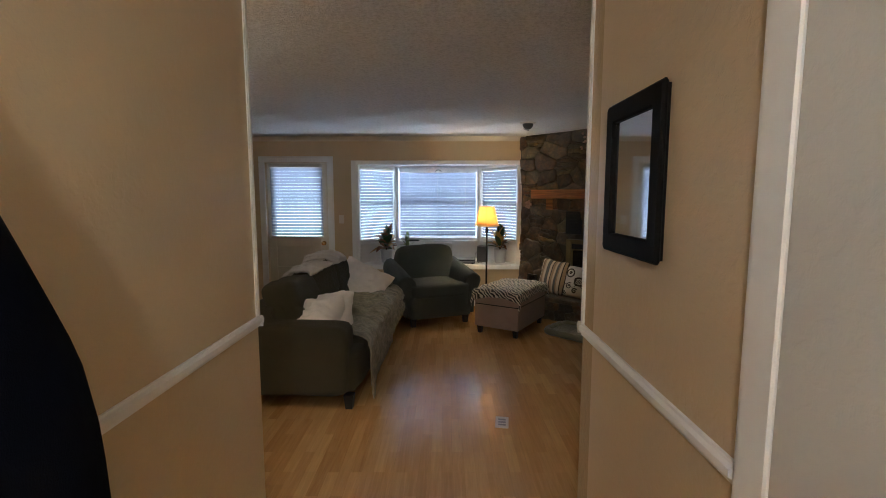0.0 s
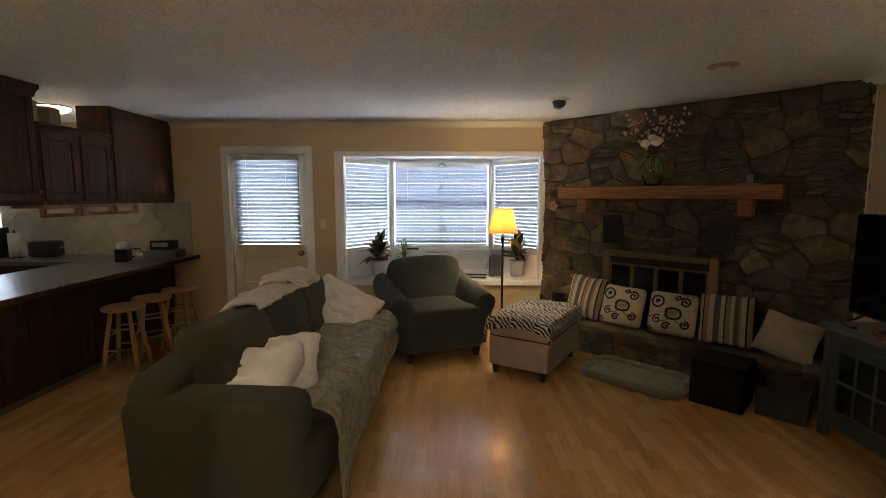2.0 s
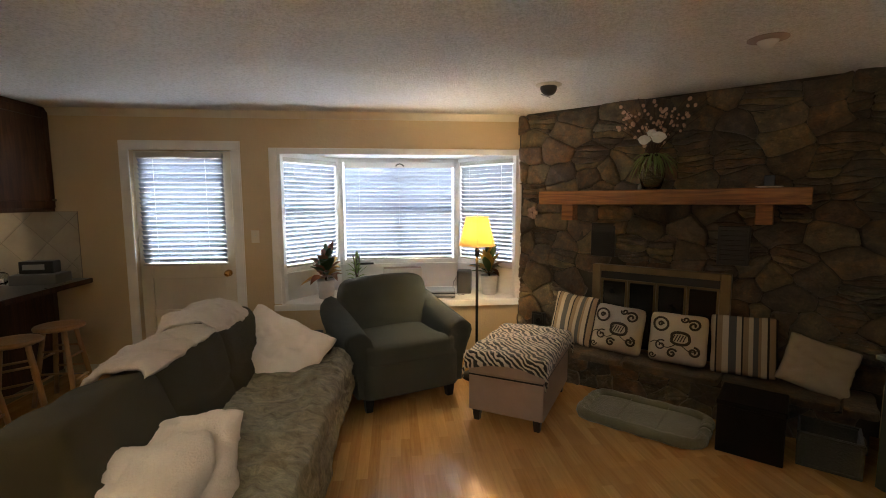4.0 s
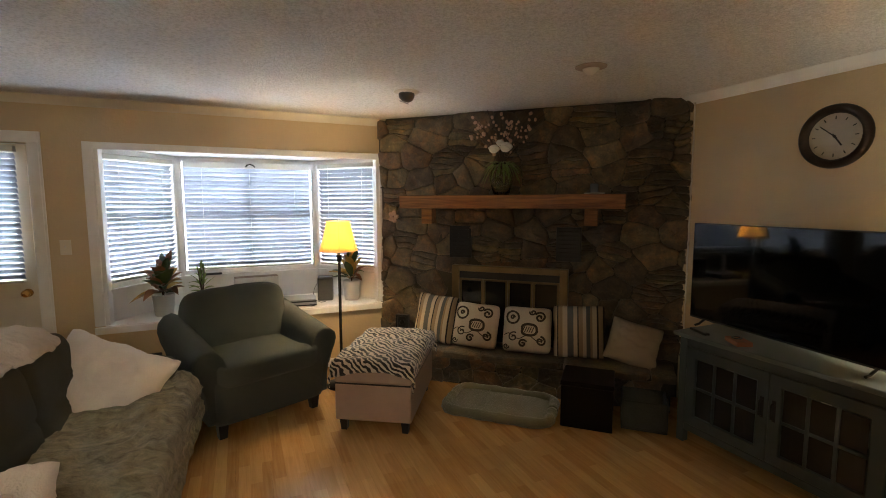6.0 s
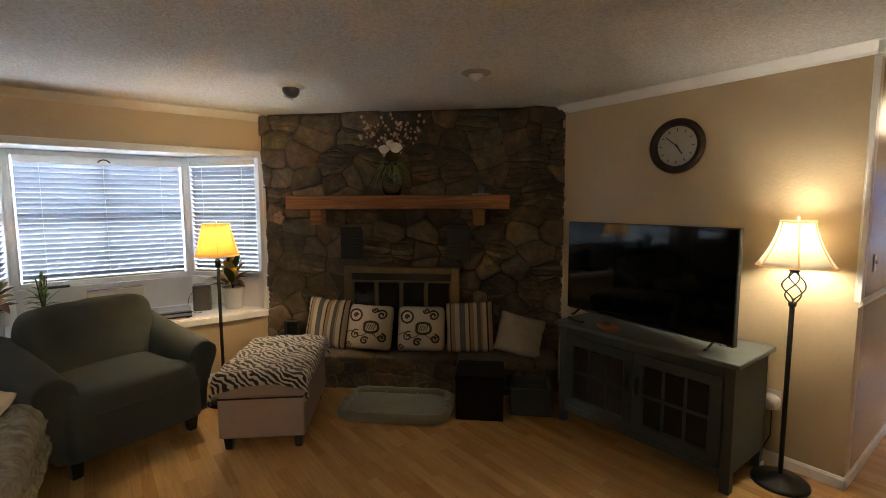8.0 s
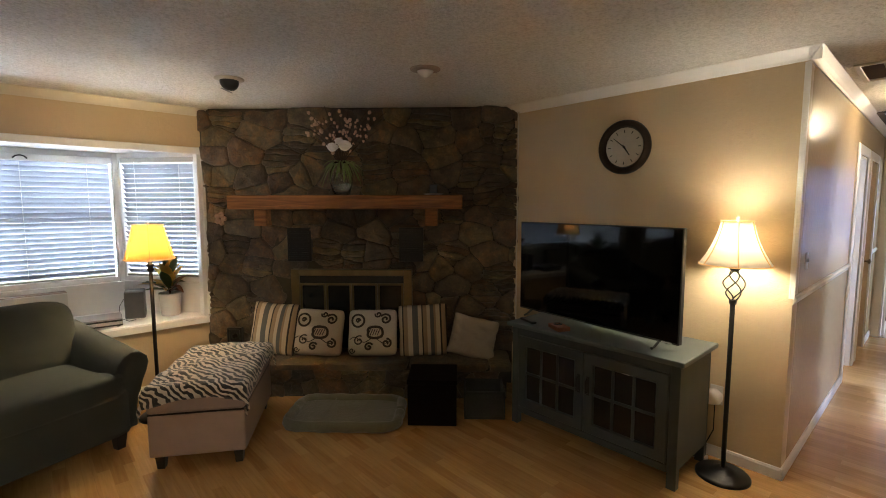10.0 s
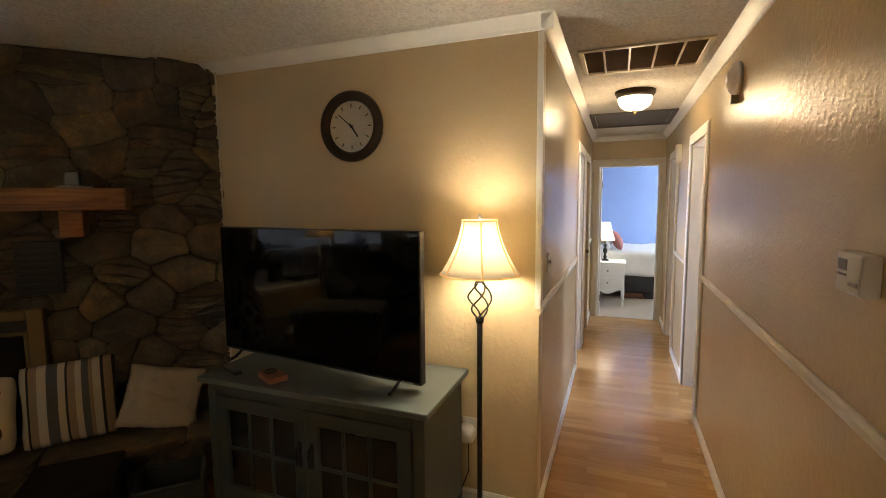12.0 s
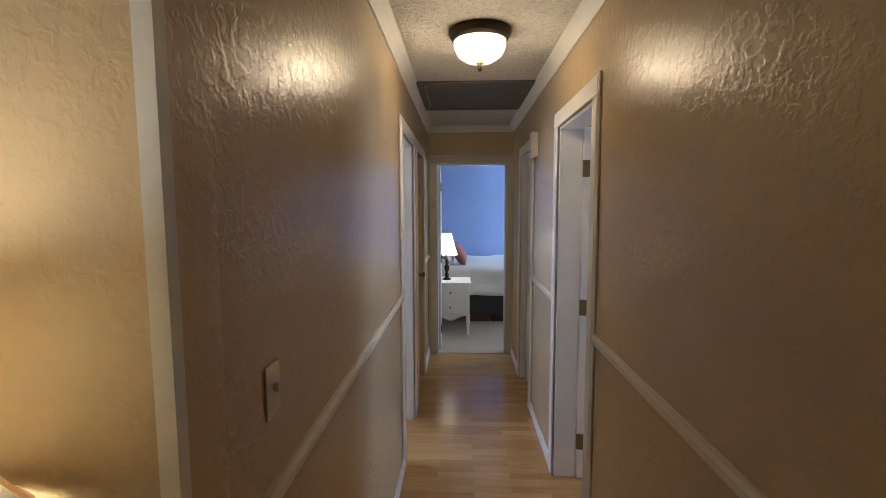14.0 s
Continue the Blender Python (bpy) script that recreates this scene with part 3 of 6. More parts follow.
def casing(name, along, face, out, a, b, top, w=0.085, t=0.016, m=WHITE, label="white painted door casing", bottom=0.0):
    """Moulded boards round an opening on one face of a wall."""
    bm = bmesh.new()
    for k, (i, th) in enumerate(((0.0, t * 0.75), (0.014, t))):
        f0, f1 = sorted((face, face + out * th))
        for l, h, z0, z1 in ((a - w + i, a, bottom, top), (b, b + w - i, bottom, top), (a - w + i, b + w - i, top + 0.0005, top + w - i)):
            if along == "x":
                box((l, f0, z0), (h, f1, z1), 0.004, 1, bm)
            else:
                box((f0, l, z0), (f1, h, z1), 0.004, 1, bm)
    return structure(name, bm, m, label)


casing("trim_north_door", "x", NORTH, -1, -2.105, -1.235, 2.035)
casing("trim_bedroom_door", "y", HALL_E, -1, 3.38, 4.112, 2.01, m=CREAM, label="cream painted door casing")
casing("trim_hall_north_door", "x", HALL_N, -1, 5.56, 6.16, 2.0)
casing("trim_hall_north_far_door", "x", HALL_N, -1, 6.42, 7.05, 2.0, m=CREAM, label="cream painted door casing")
casing("trim_hall_south_door", "x", HALL_S, 1, 4.79, 5.47, 2.0)
casing("trim_hall_south_far_door", "x", HALL_S, 1, 6.40, 7.03, 2.0, m=CREAM, label="cream painted door casing")
casing("trim_corridor_door", "y", COR_E, -1, 1.345, 2.255, 2.03, 0.09, 0.02)


def jamb(name, along, c0, c1, a, b, top, m=WHITE):
    bm = bmesh.new()
    for lo, hi, z0, z1 in ((a, a + 0.015, 0, top), (b - 0.015, b, 0, top), (a + 0.015, b - 0.015, top - 0.015, top)):
        if along == "x":
            box((lo, c0, z0), (hi, c1, z1), bm=bm)
        else:
            box((c0, lo, z0), (c1, hi, z1), bm=bm)
    return structure(name, bm, m, "painted door jamb lining")


jamb("trim_jamb_bedroom", "y", HALL_E + 0.002, HALL_E + 0.112, 3.38, 4.112, 2.01)
jamb("trim_jamb_hall_north", "x", HALL_N + 0.002, HALL_N + 0.122, 5.56, 6.16, 2.0)
jamb("trim_jamb_hall_south", "x", HALL_S - 0.122, HALL_S - 0.002, 4.79, 5.47, 2.0)
jamb("trim_jamb_hall_south_far", "x", HALL_S - 0.122, HALL_S - 0.002, 6.40, 7.03, 2.0)


def run(name, profile, lines, m, label):
    bm = bmesh.new()
    for p, q, out in lines:
        join(bm, moulding(profile, p, q, out))
    return structure(name, bm, m, label)


RAIL = 1.052
run("trim_chair_rail_corridor_west", rail_profile(RAIL), [((COR_W, -0.4), (COR_W, 3.43), (1, 0)), ((COR_W + 0.02, 3.43), (COR_W - 0.10, 3.43), (0, 1))], WHITE, "white chair rail")
run("trim_chair_rail_corridor_east", rail_profile(RAIL), [((COR_E, 2.35), (COR_E, HALL_S), (-1, 0))], WHITE, "white chair rail")
run("trim_chair_rail_hall_south", rail_profile(RAIL + 0.008), [((COR_E - 0.02, HALL_S), (4.705, HALL_S), (0, 1)), ((5.555, HALL_S), (6.315, HALL_S), (0, 1))], CREAM, "cream painted chair rail")
run("trim_chair_rail_hall_north", rail_profile(RAIL + 0.015), [((EAST, HALL_N), (5.475, HALL_N), (0, -1)), ((6.245, HALL_N), (6.335, HALL_N), (0, -1)), ((7.135, HALL_N), (HALL_E, HALL_N), (0, -1))], CREAM, "cream painted chair rail")
run("trim_crown_north", crown_profile(H), [((-2.74, NORTH), (1.56, NORTH), (0, -1))], CREAM, "cream crown moulding")
run("trim_crown_east", crown_profile(H), [((EAST, HALL_N - 0.05), (EAST, 6.2), (-1, 0))], WHITE, "white crown moulding")
run("trim_crown_hall", crown_profile(H), [((EAST - 0.05, HALL_N), (HALL_E, HALL_N), (0, -1)), ((COR_E, HALL_S), (HALL_E, HALL_S), (0, 1)), ((HALL_E, HALL_S), (HALL_E, HALL_N), (-1, 0))], WHITE, "white crown moulding")
run("baseboard_east", base_profile(0.07), [((EAST, HALL_N - 0.013), (EAST, 6.0), (-1, 0))], WHITE, "white baseboard")
run("baseboard_hall_north", base_profile(0.07), [((EAST - 0.013, HALL_N), (5.475, HALL_N), (0, -1)), ((6.245, HALL_N), (6.335, HALL_N), (0, -1)), ((7.135, HALL_N), (HALL_E, HALL_N), (0, -1))], WHITE, "white baseboard")
run("baseboard_hall_south", base_profile(0.07), [((COR_E, HALL_S), (4.705, HALL_S), (0, 1)), ((5.555, HALL_S), (6.315, HALL_S), (0, 1)), ((7.115, HALL_S), (HALL_E, HALL_S), (0, 1))], WHITE, "white baseboard")
run("baseboard_north", base_profile(0.08), [((-2.6, NORTH), (-2.19, NORTH), (0, -1)), ((-1.15, NORTH), (1.6, NORTH), (0, -1))], WHITE, "white baseboard")
for nm, x, y, sx, sy in (("trim_corner_hall", EAST, HALL_N, -1, -1), ("trim_corner_corridor_west", COR_W, 3.43, 1, 1), ("trim_corner_corridor_east", COR_E, HALL_S, -1, 1)):
    bm = bmesh.new()
    z0, z1 = RAIL + 0.001, H - (0.07 if nm == "trim_corner_hall" else 0.001)
    ell = [(0.0, -0.019), (0.005, -0.019), (0.005, -0.012), (0.008, -0.010), (0.008, 0.008), (-0.010, 0.008), (-0.012, 0.005), (-0.019, 0.005), (-0.019, 0.0), (0.0, 0.0)]
    bm = prism([(x + sx * a, y + sy * b) for a, b in ell], z0, z1)
    structure(nm, bm, WHITE, "white moulded corner bead above the chair rail")


# ---- windows with blinds ----
def blind(parent, w, z0, z1, y, tilt=-48, pitch=0.043, slat_w=0.050):
    """A horizontal blind hung in a parent's frame: x along, y into the room is minus."""
    part("head_rail", box((0.004, y - 0.03, z1 - 0.045), (w - 0.004, y + 0.03, z1), 0.004), BLINDTAPE, parent)
    part("bottom_rail", box((0.006, y - 0.026, z0), (w - 0.006, y + 0.026, z0 + 0.018), 0.004), BLINDTAPE, parent, "weighted grey bottom rail")
    b = bmesh.new()
    n = 4
    arc = [(-slat_w / 2 + slat_w * i / n, 0.004 * (1 - (2 * i / n - 1) ** 2)) for i in range(n + 1)]
    rows = [[b.verts.new((x, s, h + o)) for s, h in arc] for x in (0.006, w - 0.006) for o in (0,)]
    low = [[b.verts.new((x, s, h - 0.0028)) for s, h in arc] for x in (0.006, w - 0.006)]
    for i in range(n):
        b.faces.new((rows[0][i], rows[0][i + 1], rows[1][i + 1], rows[1][i]))
        b.faces.new((low[0][i], low[1][i], low[1][i + 1], low[0][i + 1]))
    b.faces.new((rows[0][0], rows[1][0], low[1][0], low[0][0]))
    b.faces.new((rows[0][n], low[0][n], low[1][n], rows[1][n]))
    put(b, pose(0, 0, 0, tilt, 0, 0))
    first = None
    z = z0 + 0.045
    k = 0
    while z < z1 - 0.035:
        if first is None:
            ob = first = part("slat", b, SLAT, parent)
        else:
            ob = new("slat", first.data)
            ob.parent = parent
        ob.matrix_basis = pose(0, y, z, random.uniform(-2.5, 2.5), random.uniform(-0.06, 0.06), 0)
        z += pitch
        k += 1
    for i, f in enumerate((0.14, 0.5, 0.86) if w > 0.9 else (0.2, 0.8)):
        part("ladder_cord", tube([(w * f, y - 0.03, z0 + 0.01), (w * f, y - 0.031, z1 - 0.03)], 0.0016, 5), BLINDTAPE, parent)


def window_unit(name, x0, y0, x1, y1, z0, z1, label, sash=False, with_blind=True):
    """A framed window from (x0, y0) to (x1, y1), seen from the room with x0 on its left."""
    w = math.hypot(x1 - x0, y1 - y0)
    e = tagged(thing(name, label, "window", x0, y0, 0, math.degrees(math.atan2(y1 - y0, x1 - x0))), kind="structure")
    fr = 0.045
    bm = ring_frame(0, w, z0, z1, fr, -0.01, 0.07, "y", 0.004)
    part("window_frame", bm, WHITE, e)
    if sash:
        part("sash_bar", box((w / 2 - 0.02, 0.05, z0 + fr), (w / 2 + 0.02, 0.08, z1 - fr), 0.003, 1), WHITE, e)
        part("meeting_rail", box((fr, 0.05, (z0 + z1) / 2 - 0.02), (w - fr, 0.08, (z0 + z1) / 2 + 0.02), 0.003, 1), WHITE, e)
    else:
        part("meeting_rail", box((fr, 0.05, (z0 + z1) / 2 - 0.02), (w - fr, 0.08, (z0 + z1) / 2 + 0.02), 0.003, 1), WHITE, e)
    p = part("pane", box((fr, 0.058, z0 + fr), (w - fr, 0.062, z1 - fr)), PANE, e)
    p.visible_shadow = False
    if with_blind:
        sub = new("blind")
        sub.parent = e
        sub.matrix_basis = pose(fr + 0.004, 0, 0)
        blind(sub, w - 2 * fr - 0.008, z0 + fr + 0.004, z1 - fr, 0.012, tilt=-55 if sash else -48)
    return e


BAY = [(-0.85, 8.115), (-0.35, 8.75), (0.95, 8.75), (1.475, 8.115)]
BAY_OUT = [(-0.95, 8.16), (-0.42, 8.87), (1.02, 8.87), (1.575, 8.16)]
SILL, SEAT, HEAD = 0.875, 0.60, 2.037


structure("floor_bay_seat", prism([(-0.83, 8.02), (-0.83, 8.12)] + BAY_OUT + [(1.46, 8.12), (1.46, 8.02)], SEAT - 0.045, SEAT), WHITE, "white painted window seat board in the bay")
structure("trim_bay_apron", box((-0.90, 8.012, SEAT - 0.065), (1.52, NORTH - 0.001, SEAT - 0.008), 0.004), WHITE, "white apron board under the window seat")
structure("ceiling_bay", prism([(-0.83, 8.12)] + BAY_OUT + [(1.46, 8.12)], HEAD, HEAD + 0.08), WHITE, "white painted bay soffit")
for i in range(3):
    a, b2, oa, ob2 = BAY[i], BAY[i + 1], BAY_OUT[i], BAY_OUT[i + 1]
    structure(("wall_bay_west", "wall_bay_centre", "wall_bay_east")[i], prism([a, b2, ob2, oa], SEAT + 0.001, SILL - 0.025), WHITE, "white panelled knee wall under the bay window")
    inner = [(a[0], a[1] - 0.045), (b2[0], b2[1] - 0.045)]
    structure(("trim_stool_west", "trim_stool_centre", "trim_stool_east")[i], prism([inner[0], inner[1], ob2, oa], SILL - 0.024, SILL + 0.002 * i), WHITE, "white window stool")
    window_unit("window_%d" % (i + 1), a[0], a[1], b2[0], b2[1], SILL + 0.005, HEAD - 0.001, ("white bay window side light behind a lowered blind", "wide white bay window behind a lowered blind", "white bay window side light behind a lowered blind")[i], sash=(i == 1))
for nm, (x, y) in (("trim_mullion_west", BAY[1]), ("trim_mullion_east", BAY[2])):
    structure(nm, box((x - 0.03, y - 0.022, SILL), (x + 0.03, y + 0.06, HEAD - 0.002), 0.005), WHITE, "white bay corner mullion")
bm = bmesh.new()
for lo, hi in (((-0.90, NORTH - 0.018, SEAT), (-0.83, NORTH + 0.0, 2.062)), ((1.46, NORTH - 0.018, SEAT), (1.525, NORTH + 0.0, 2.062)), ((-0.83, NORTH - 0.018, 2.005), (1.46, NORTH, 2.062))):
    box(lo, hi, 0.004, 1, bm)
for x0, x1 in ((-0.833, -0.80), (1.43, 1.463)):
    box((x0, NORTH - 0.004, SEAT), (x1, NORTH + 0.13, 2.02), 0.003, 1, bm)
structure("trim_bay_casing", bm, WHITE, "white casing boards round the bay opening")

# unseen strips added behind the outside door to block light leaking round its edges
bm = bmesh.new()
for lo, hi in (((-2.104, NORTH + 0.076, 0), (-2.06, NORTH + 0.11, 2.034)), ((-1.28, NORTH + 0.076, 0), (-1.236, NORTH + 0.11, 2.034)), ((-2.06, NORTH + 0.076, 2.0), (-1.28, NORTH + 0.11, 2.034)), ((-2.06, NORTH + 0.076, -0.01), (-1.28, NORTH + 0.11, 0.02))):
    box(lo, hi, 0.002, 1, bm)
structure("trim_door_stop", bm, WHITE, "unseen white strips blocking light round the outside door")
# half-glazed outside door
d = tagged(thing("door_1", "closed cream half-glazed outside door with a lowered blind", "door", -2.09, NORTH + 0.03, 0.005), kind="structure")
bm = bmesh.new()
DW, DH = 0.84, 2.02
for lo, hi in (((0, 0, 0), (0.10, 0.042, DH)), ((DW - 0.10, 0, 0), (DW, 0.042, DH)), ((0.10, 0, 0), (DW - 0.10, 0.042, 0.18)), ((0.10, 0, 0.86), (DW - 0.10, 0.042, 1.0)),
               ((0.10, 0, 0.50), (DW - 0.10, 0.042, 0.56)), ((0.10, 0, DH - 0.08), (DW - 0.10, 0.042, DH))):
    box(lo, hi, 0.003, 1, bm)
part("door_leaf", bm, CREAM, d)
for z0, z1 in ((0.18, 0.50), (0.56, 0.86)):
    part("panel", box((0.10, 0.012, z0), (DW - 0.10, 0.03, z1), 0.008), CREAM, d)
p = part("pane", box((0.10, 0.018, 1.0), (DW - 0.10, 0.024, DH - 0.08)), PANE, d)
p.visible_shadow = False
sub = new("blind")
sub.parent = d
sub.matrix_basis = pose(0.045, -0.03, 0)
blind(sub, DW - 0.10, 0.985, DH - 0.015, 0.0, tilt=-50)
knob = part("knob", lathe([(0, 0.0), (0.03, 0.0), (0.032, 0.006), (0.012, 0.012), (0.011, 0.035), (0.024, 0.042), (0.029, 0.055), (0.026, 0.068), (0.012, 0.076), (0, 0.077)], 20, pose(DW - 0.06, 0, 0.90, 90, 0, 0)), BRASS, d, "polished brass knob", True)


# inner doors
def leaf(name, label, x, y, rz, w, h=1.985, m=WHITE, hinges=True):
    e = tagged(thing(name, label, "door", x, y, 0.008, rz), kind="structure")
    part("door_leaf", box((0, -0.018, 0), (w, 0.018, h), 0.003, 1), m, e)
    for z in ((0.22, 1.0, h - 0.22) if hinges else ()):
        part("hinge", box((-0.004, -0.028, z - 0.045), (0.035, -0.0185, z + 0.045), 0.003), OLDBRASS, e)
    part("knob", lathe([(0, 0), (0.03, 0), (0.03, 0.006), (0.01, 0.012), (0.01, 0.035), (0.026, 0.045), (0.026, 0.06), (0, 0.07)], 16, pose(w - 0.06, -0.018, 0.95, 90, 0, 0)), OLDBRASS, e, "", True)
    return e


leaf("door_2", "white bedroom door standing open into the room", HALL_E + 0.12, 4.090, 1.5, 0.66)
leaf("door_3", "white side room door standing open", 5.45, HALL_S - 0.125, -94, 0.58)
leaf("door_4", "closed cream hallway door", 6.42, HALL_S - 0.07, 0, 0.60, 1.98, CREAM, False)
leaf("door_5", "closed cream closet door", 6.43, HALL_N + 0.06, 0, 0.61, 1.985, CREAM, False)
leaf("door_6", "white door standing open into a bright room", 6.13, HALL_N + 0.125, 100, 0.56)
leaf("door_7", "pale grey-white door beside the entry corridor", COR_E + 0.004, 2.2545, -90, 0.90, 2.015, GREYWALL, False)
window_unit("window_4", 10.4, 0.85, 8.7, 0.85, 0.9, 2.1, "plain white bedroom window", True, False)
window_unit("window_5", 6.2, 0.85, 5.0, 0.85, 0.9, 2.1, "plain white side room window", True, False)
window_unit("window_6", 5.4, 6.65, 6.6, 6.65, 0.9, 2.1, "plain white room window", True, False)
window_unit("window_7", -5.7, 8.10, -4.78, 8.10, 1.08, 1.9, "plain white kitchen window", True, False)

# ---- fireplace corner ----
FP = (1.49, 8.043, 0, -44.2)
fire = thing("fireplace", "dark fieldstone corner fireplace with a raised hearth bench", "fireplace", *FP)
FL = 2.70
part("mortar_core", box((-0.02, -0.016, 0), (FL + 0.03, 0.25, H - 0.002)), MORTAR, fire)
part("hearth_core", box((0.06, -0.355, 0), (2.60, -0.005, 0.245)), MORTAR, fire)


def clip_poly(poly, nx, nz, c):
    """Keep the part of a polygon where nx * x + nz * z <= c."""
    out = []
    for (ax, az), (bx, bz) in zip(poly, poly[1:] + poly[:1]):
        da, db = nx * ax + nz * az - c, nx * bx + nz * bz - c
        if da <= 0:
            out.append((ax, az))
        if da * db < 0:
            f = da / (da - db)
            out.append((ax + (bx - ax) * f, az + (bz - az) * f))
    return out


def stone_mesh(poly, thick, rnd):
    """One rough-faced stone from its outline in x and z, its face towards minus y."""
    ring = []
    for (ax, az), (bx, bz) in zip(poly, poly[1:] + poly[:1]):
        ln = math.hypot(bx - ax, bz - az)
        if ln < 0.004:
            continue
        e = min(0.012, ln * 0.3) / ln
        stops = [e, 1 - e] if ln < 0.07 else [e, 0.5, 1 - e] if ln < 0.16 else [e, 0.28, 0.52, 0.76, 1 - e]
        for f in stops:
            x, z = ax + (bx - ax) * f, az + (bz - az) * f
            q = noise.noise_vector(Vector((x * 9, 2.1, z * 9)))
            p = noise.noise_vector(Vector((x * 2.6, 7.3, z * 2.6)))
            w = noise.noise_vector(Vector((x * 21, 5.2, z * 21)))
            ring.append((x + 0.020 * q.x + 0.055 * p.x + 0.007 * w.x, z + 0.018 * q.z + 0.05 * p.z + 0.007 * w.z))
    n = len(ring)
    mx, mz = sum(p[0] for p in ring) / n, sum(p[1] for p in ring) / n
    size = max(math.hypot(x - mx, z - mz) for x, z in ring)
    tx, tz = rnd.uniform(-0.09, 0.09), rnd.uniform(-0.12, 0.05)
    gap = rnd.uniform(0.0, 0.003)
    b = bmesh.new()
    layers = []
    for inset, y, rough in ((0.0, 0.03, 0), (gap, -thick * 0.45, 0.003), (gap + 0.004, -thick * 0.86, 0.006), (gap + 0.016, -thick * 1.02, 0.010), (0.36 * size, -thick * 1.08, 0.014), (0.66 * size, -thick * 1.1, 0.014)):
        row = []
        for x, z in ring:
            d = math.hypot(x - mx, z - mz)
            f = max(0.18, 1 - inset / max(d, 0.012))
            px, pz = mx + (x - mx) * f, mz + (z - mz) * f
            yy = y
            if y < 0:
                yy += tx * (px - mx) + tz * (pz - mz) + rough * noise.noise(Vector((px * 13, 4.4, pz * 13))) + 0.5 * rough * rnd.uniform(-1, 1)
            row.append(b.verts.new((px, min(-0.002, yy) if y < 0 else y, pz)))
        layers.append(row)
    for p, q in zip(layers, layers[1:]):
        for i in range(n):
            j = (i + 1) % n
            b.faces.new((p[i], q[i], q[j], p[j]))
    c = b.verts.new((mx, -thick * rnd.uniform(1.0, 1.2), mz))
    for i in range(n):
        b.faces.new((layers[-1][i], c, layers[-1][(i + 1) % n]))
    bmesh.ops.recalc_face_normals(b, faces=b.faces)
    return b


rs = random.Random(11)


def cells(x0, x1, z0, z1, cw, ch, ledges):
    """Interlocking angular outlines that fill a rectangle, some split into thin ledges."""
    seeds = []
    nz = round((z1 - z0) / ch)
    for j in range(nz):
        x = x0 - rs.uniform(0, cw)
        while x < x1 + cw:
            seeds.append((x, z0 + (j + 0.5 + rs.uniform(-0.34, 0.34)) * (z1 - z0) / nz))
            x += cw * rs.uniform(0.45, 1.75)
    out = []
    for sx, sz in seeds:
        poly = [(x0, z0), (x1, z0), (x1, z1), (x0, z1)]
        for ox, oz in seeds:
            if (ox, oz) != (sx, sz) and abs(ox - sx) < 3 * cw and abs(oz - sz) < 4 * ch and poly:
                nx, nv = ox - sx, (oz - sz) * 1.55
                poly = clip_poly(poly, nx, nv, nx * (sx + ox) / 2 + nv * (sz + oz) / 2)
        if len(poly) < 3:
            continue
        lo, hi = min(p[1] for p in poly), max(p[1] for p in poly)
        wd = max(p[0] for p in poly) - min(p[0] for p in poly)
        if wd < 0.03 or hi - lo < 0.03:
            continue
        if rs.random() < ledges and hi - lo > 0.11:
            k = max(2, round((hi - lo) / rs.uniform(0.042, 0.065)))
            slant = rs.uniform(-0.12, 0.12)
            for i in range(k):
                a, c = lo + (hi - lo) * i / k, lo + (hi - lo) * (i + 1) / k
                piece = clip_poly(clip_poly(poly, slant, 1, c + slant * sx if i < k - 1 else 9), -slant, -1, -(a + slant * sx) if i else 9)
                if len(piece) > 2 and max(p[0] for p in piece) - min(p[0] for p in piece) > 0.05:
                    out.append(piece)
        else:
            out.append(poly)
    return out


for poly in cells(-0.01, FL + 0.01, 0.285, H - 0.01, 0.225, 0.165, 0.34):
    cx, cz = sum(p[0] for p in poly) / len(poly), sum(p[1] for p in poly) / len(poly)
    if 0.77 < cx < 1.81 and cz < 0.98:
        continue
    part("stone", stone_mesh(poly, rs.choice((0.026, 0.032, 0.042, 0.058)) + rs.uniform(0, 0.008), rs), STONE, fire, smooth=True)
for poly in cells(0.06, 2.60, 0.0, 0.24, 0.24, 0.12, 0.2):
    part("stone", put(stone_mesh(poly, rs.uniform(0.015, 0.035), rs), pose(0, -0.352, 0.0)), STONE, fire, smooth=False)
x = 0.03
i = 0
while x < 2.58:
    w = min(rs.uniform(0.42, 0.7), 2.64 - x)
    b = soft((w - 0.008, 0.43, 0.062), 9, 6, 0.0, 0.012, 6.0, pose(x + w / 2, -0.212, 0.270), i)
    part("hearth_slab", b, STONE, fire, "flat hearth capping stone")
    x += w
    i += 1

bead = [(FL + 0.004 + 0.007 * noise.noise(Vector((k * 0.7, 3, 1))), -0.062 + 0.012 * noise.noise(Vector((k * 0.9, 1, 5))), 0.30 + k * 0.0345) for k in range(60)]
part("caulk_bead", tube(bead, [0.006 + 0.003 * noise.noise(Vector((k * 1.3, 8, 2))) for k in range(60)], 6), CREAM, fire, "pale caulk where the stone meets the wall", True)

mt = thing("mantel_shelf", "red-brown timber mantel beam on two wooden corbels", "mantel", *FP)
part("beam", box((0.30, -0.235, 1.535), (2.24, -0.05, 1.652), 0.008, 2), MANTEL, mt)
for x in (0.495, 1.93):
    part("corbel", box((x, -0.175, 1.395), (x + 0.105, -0.05, 1.535), 0.006, 2), MANTEL, mt)

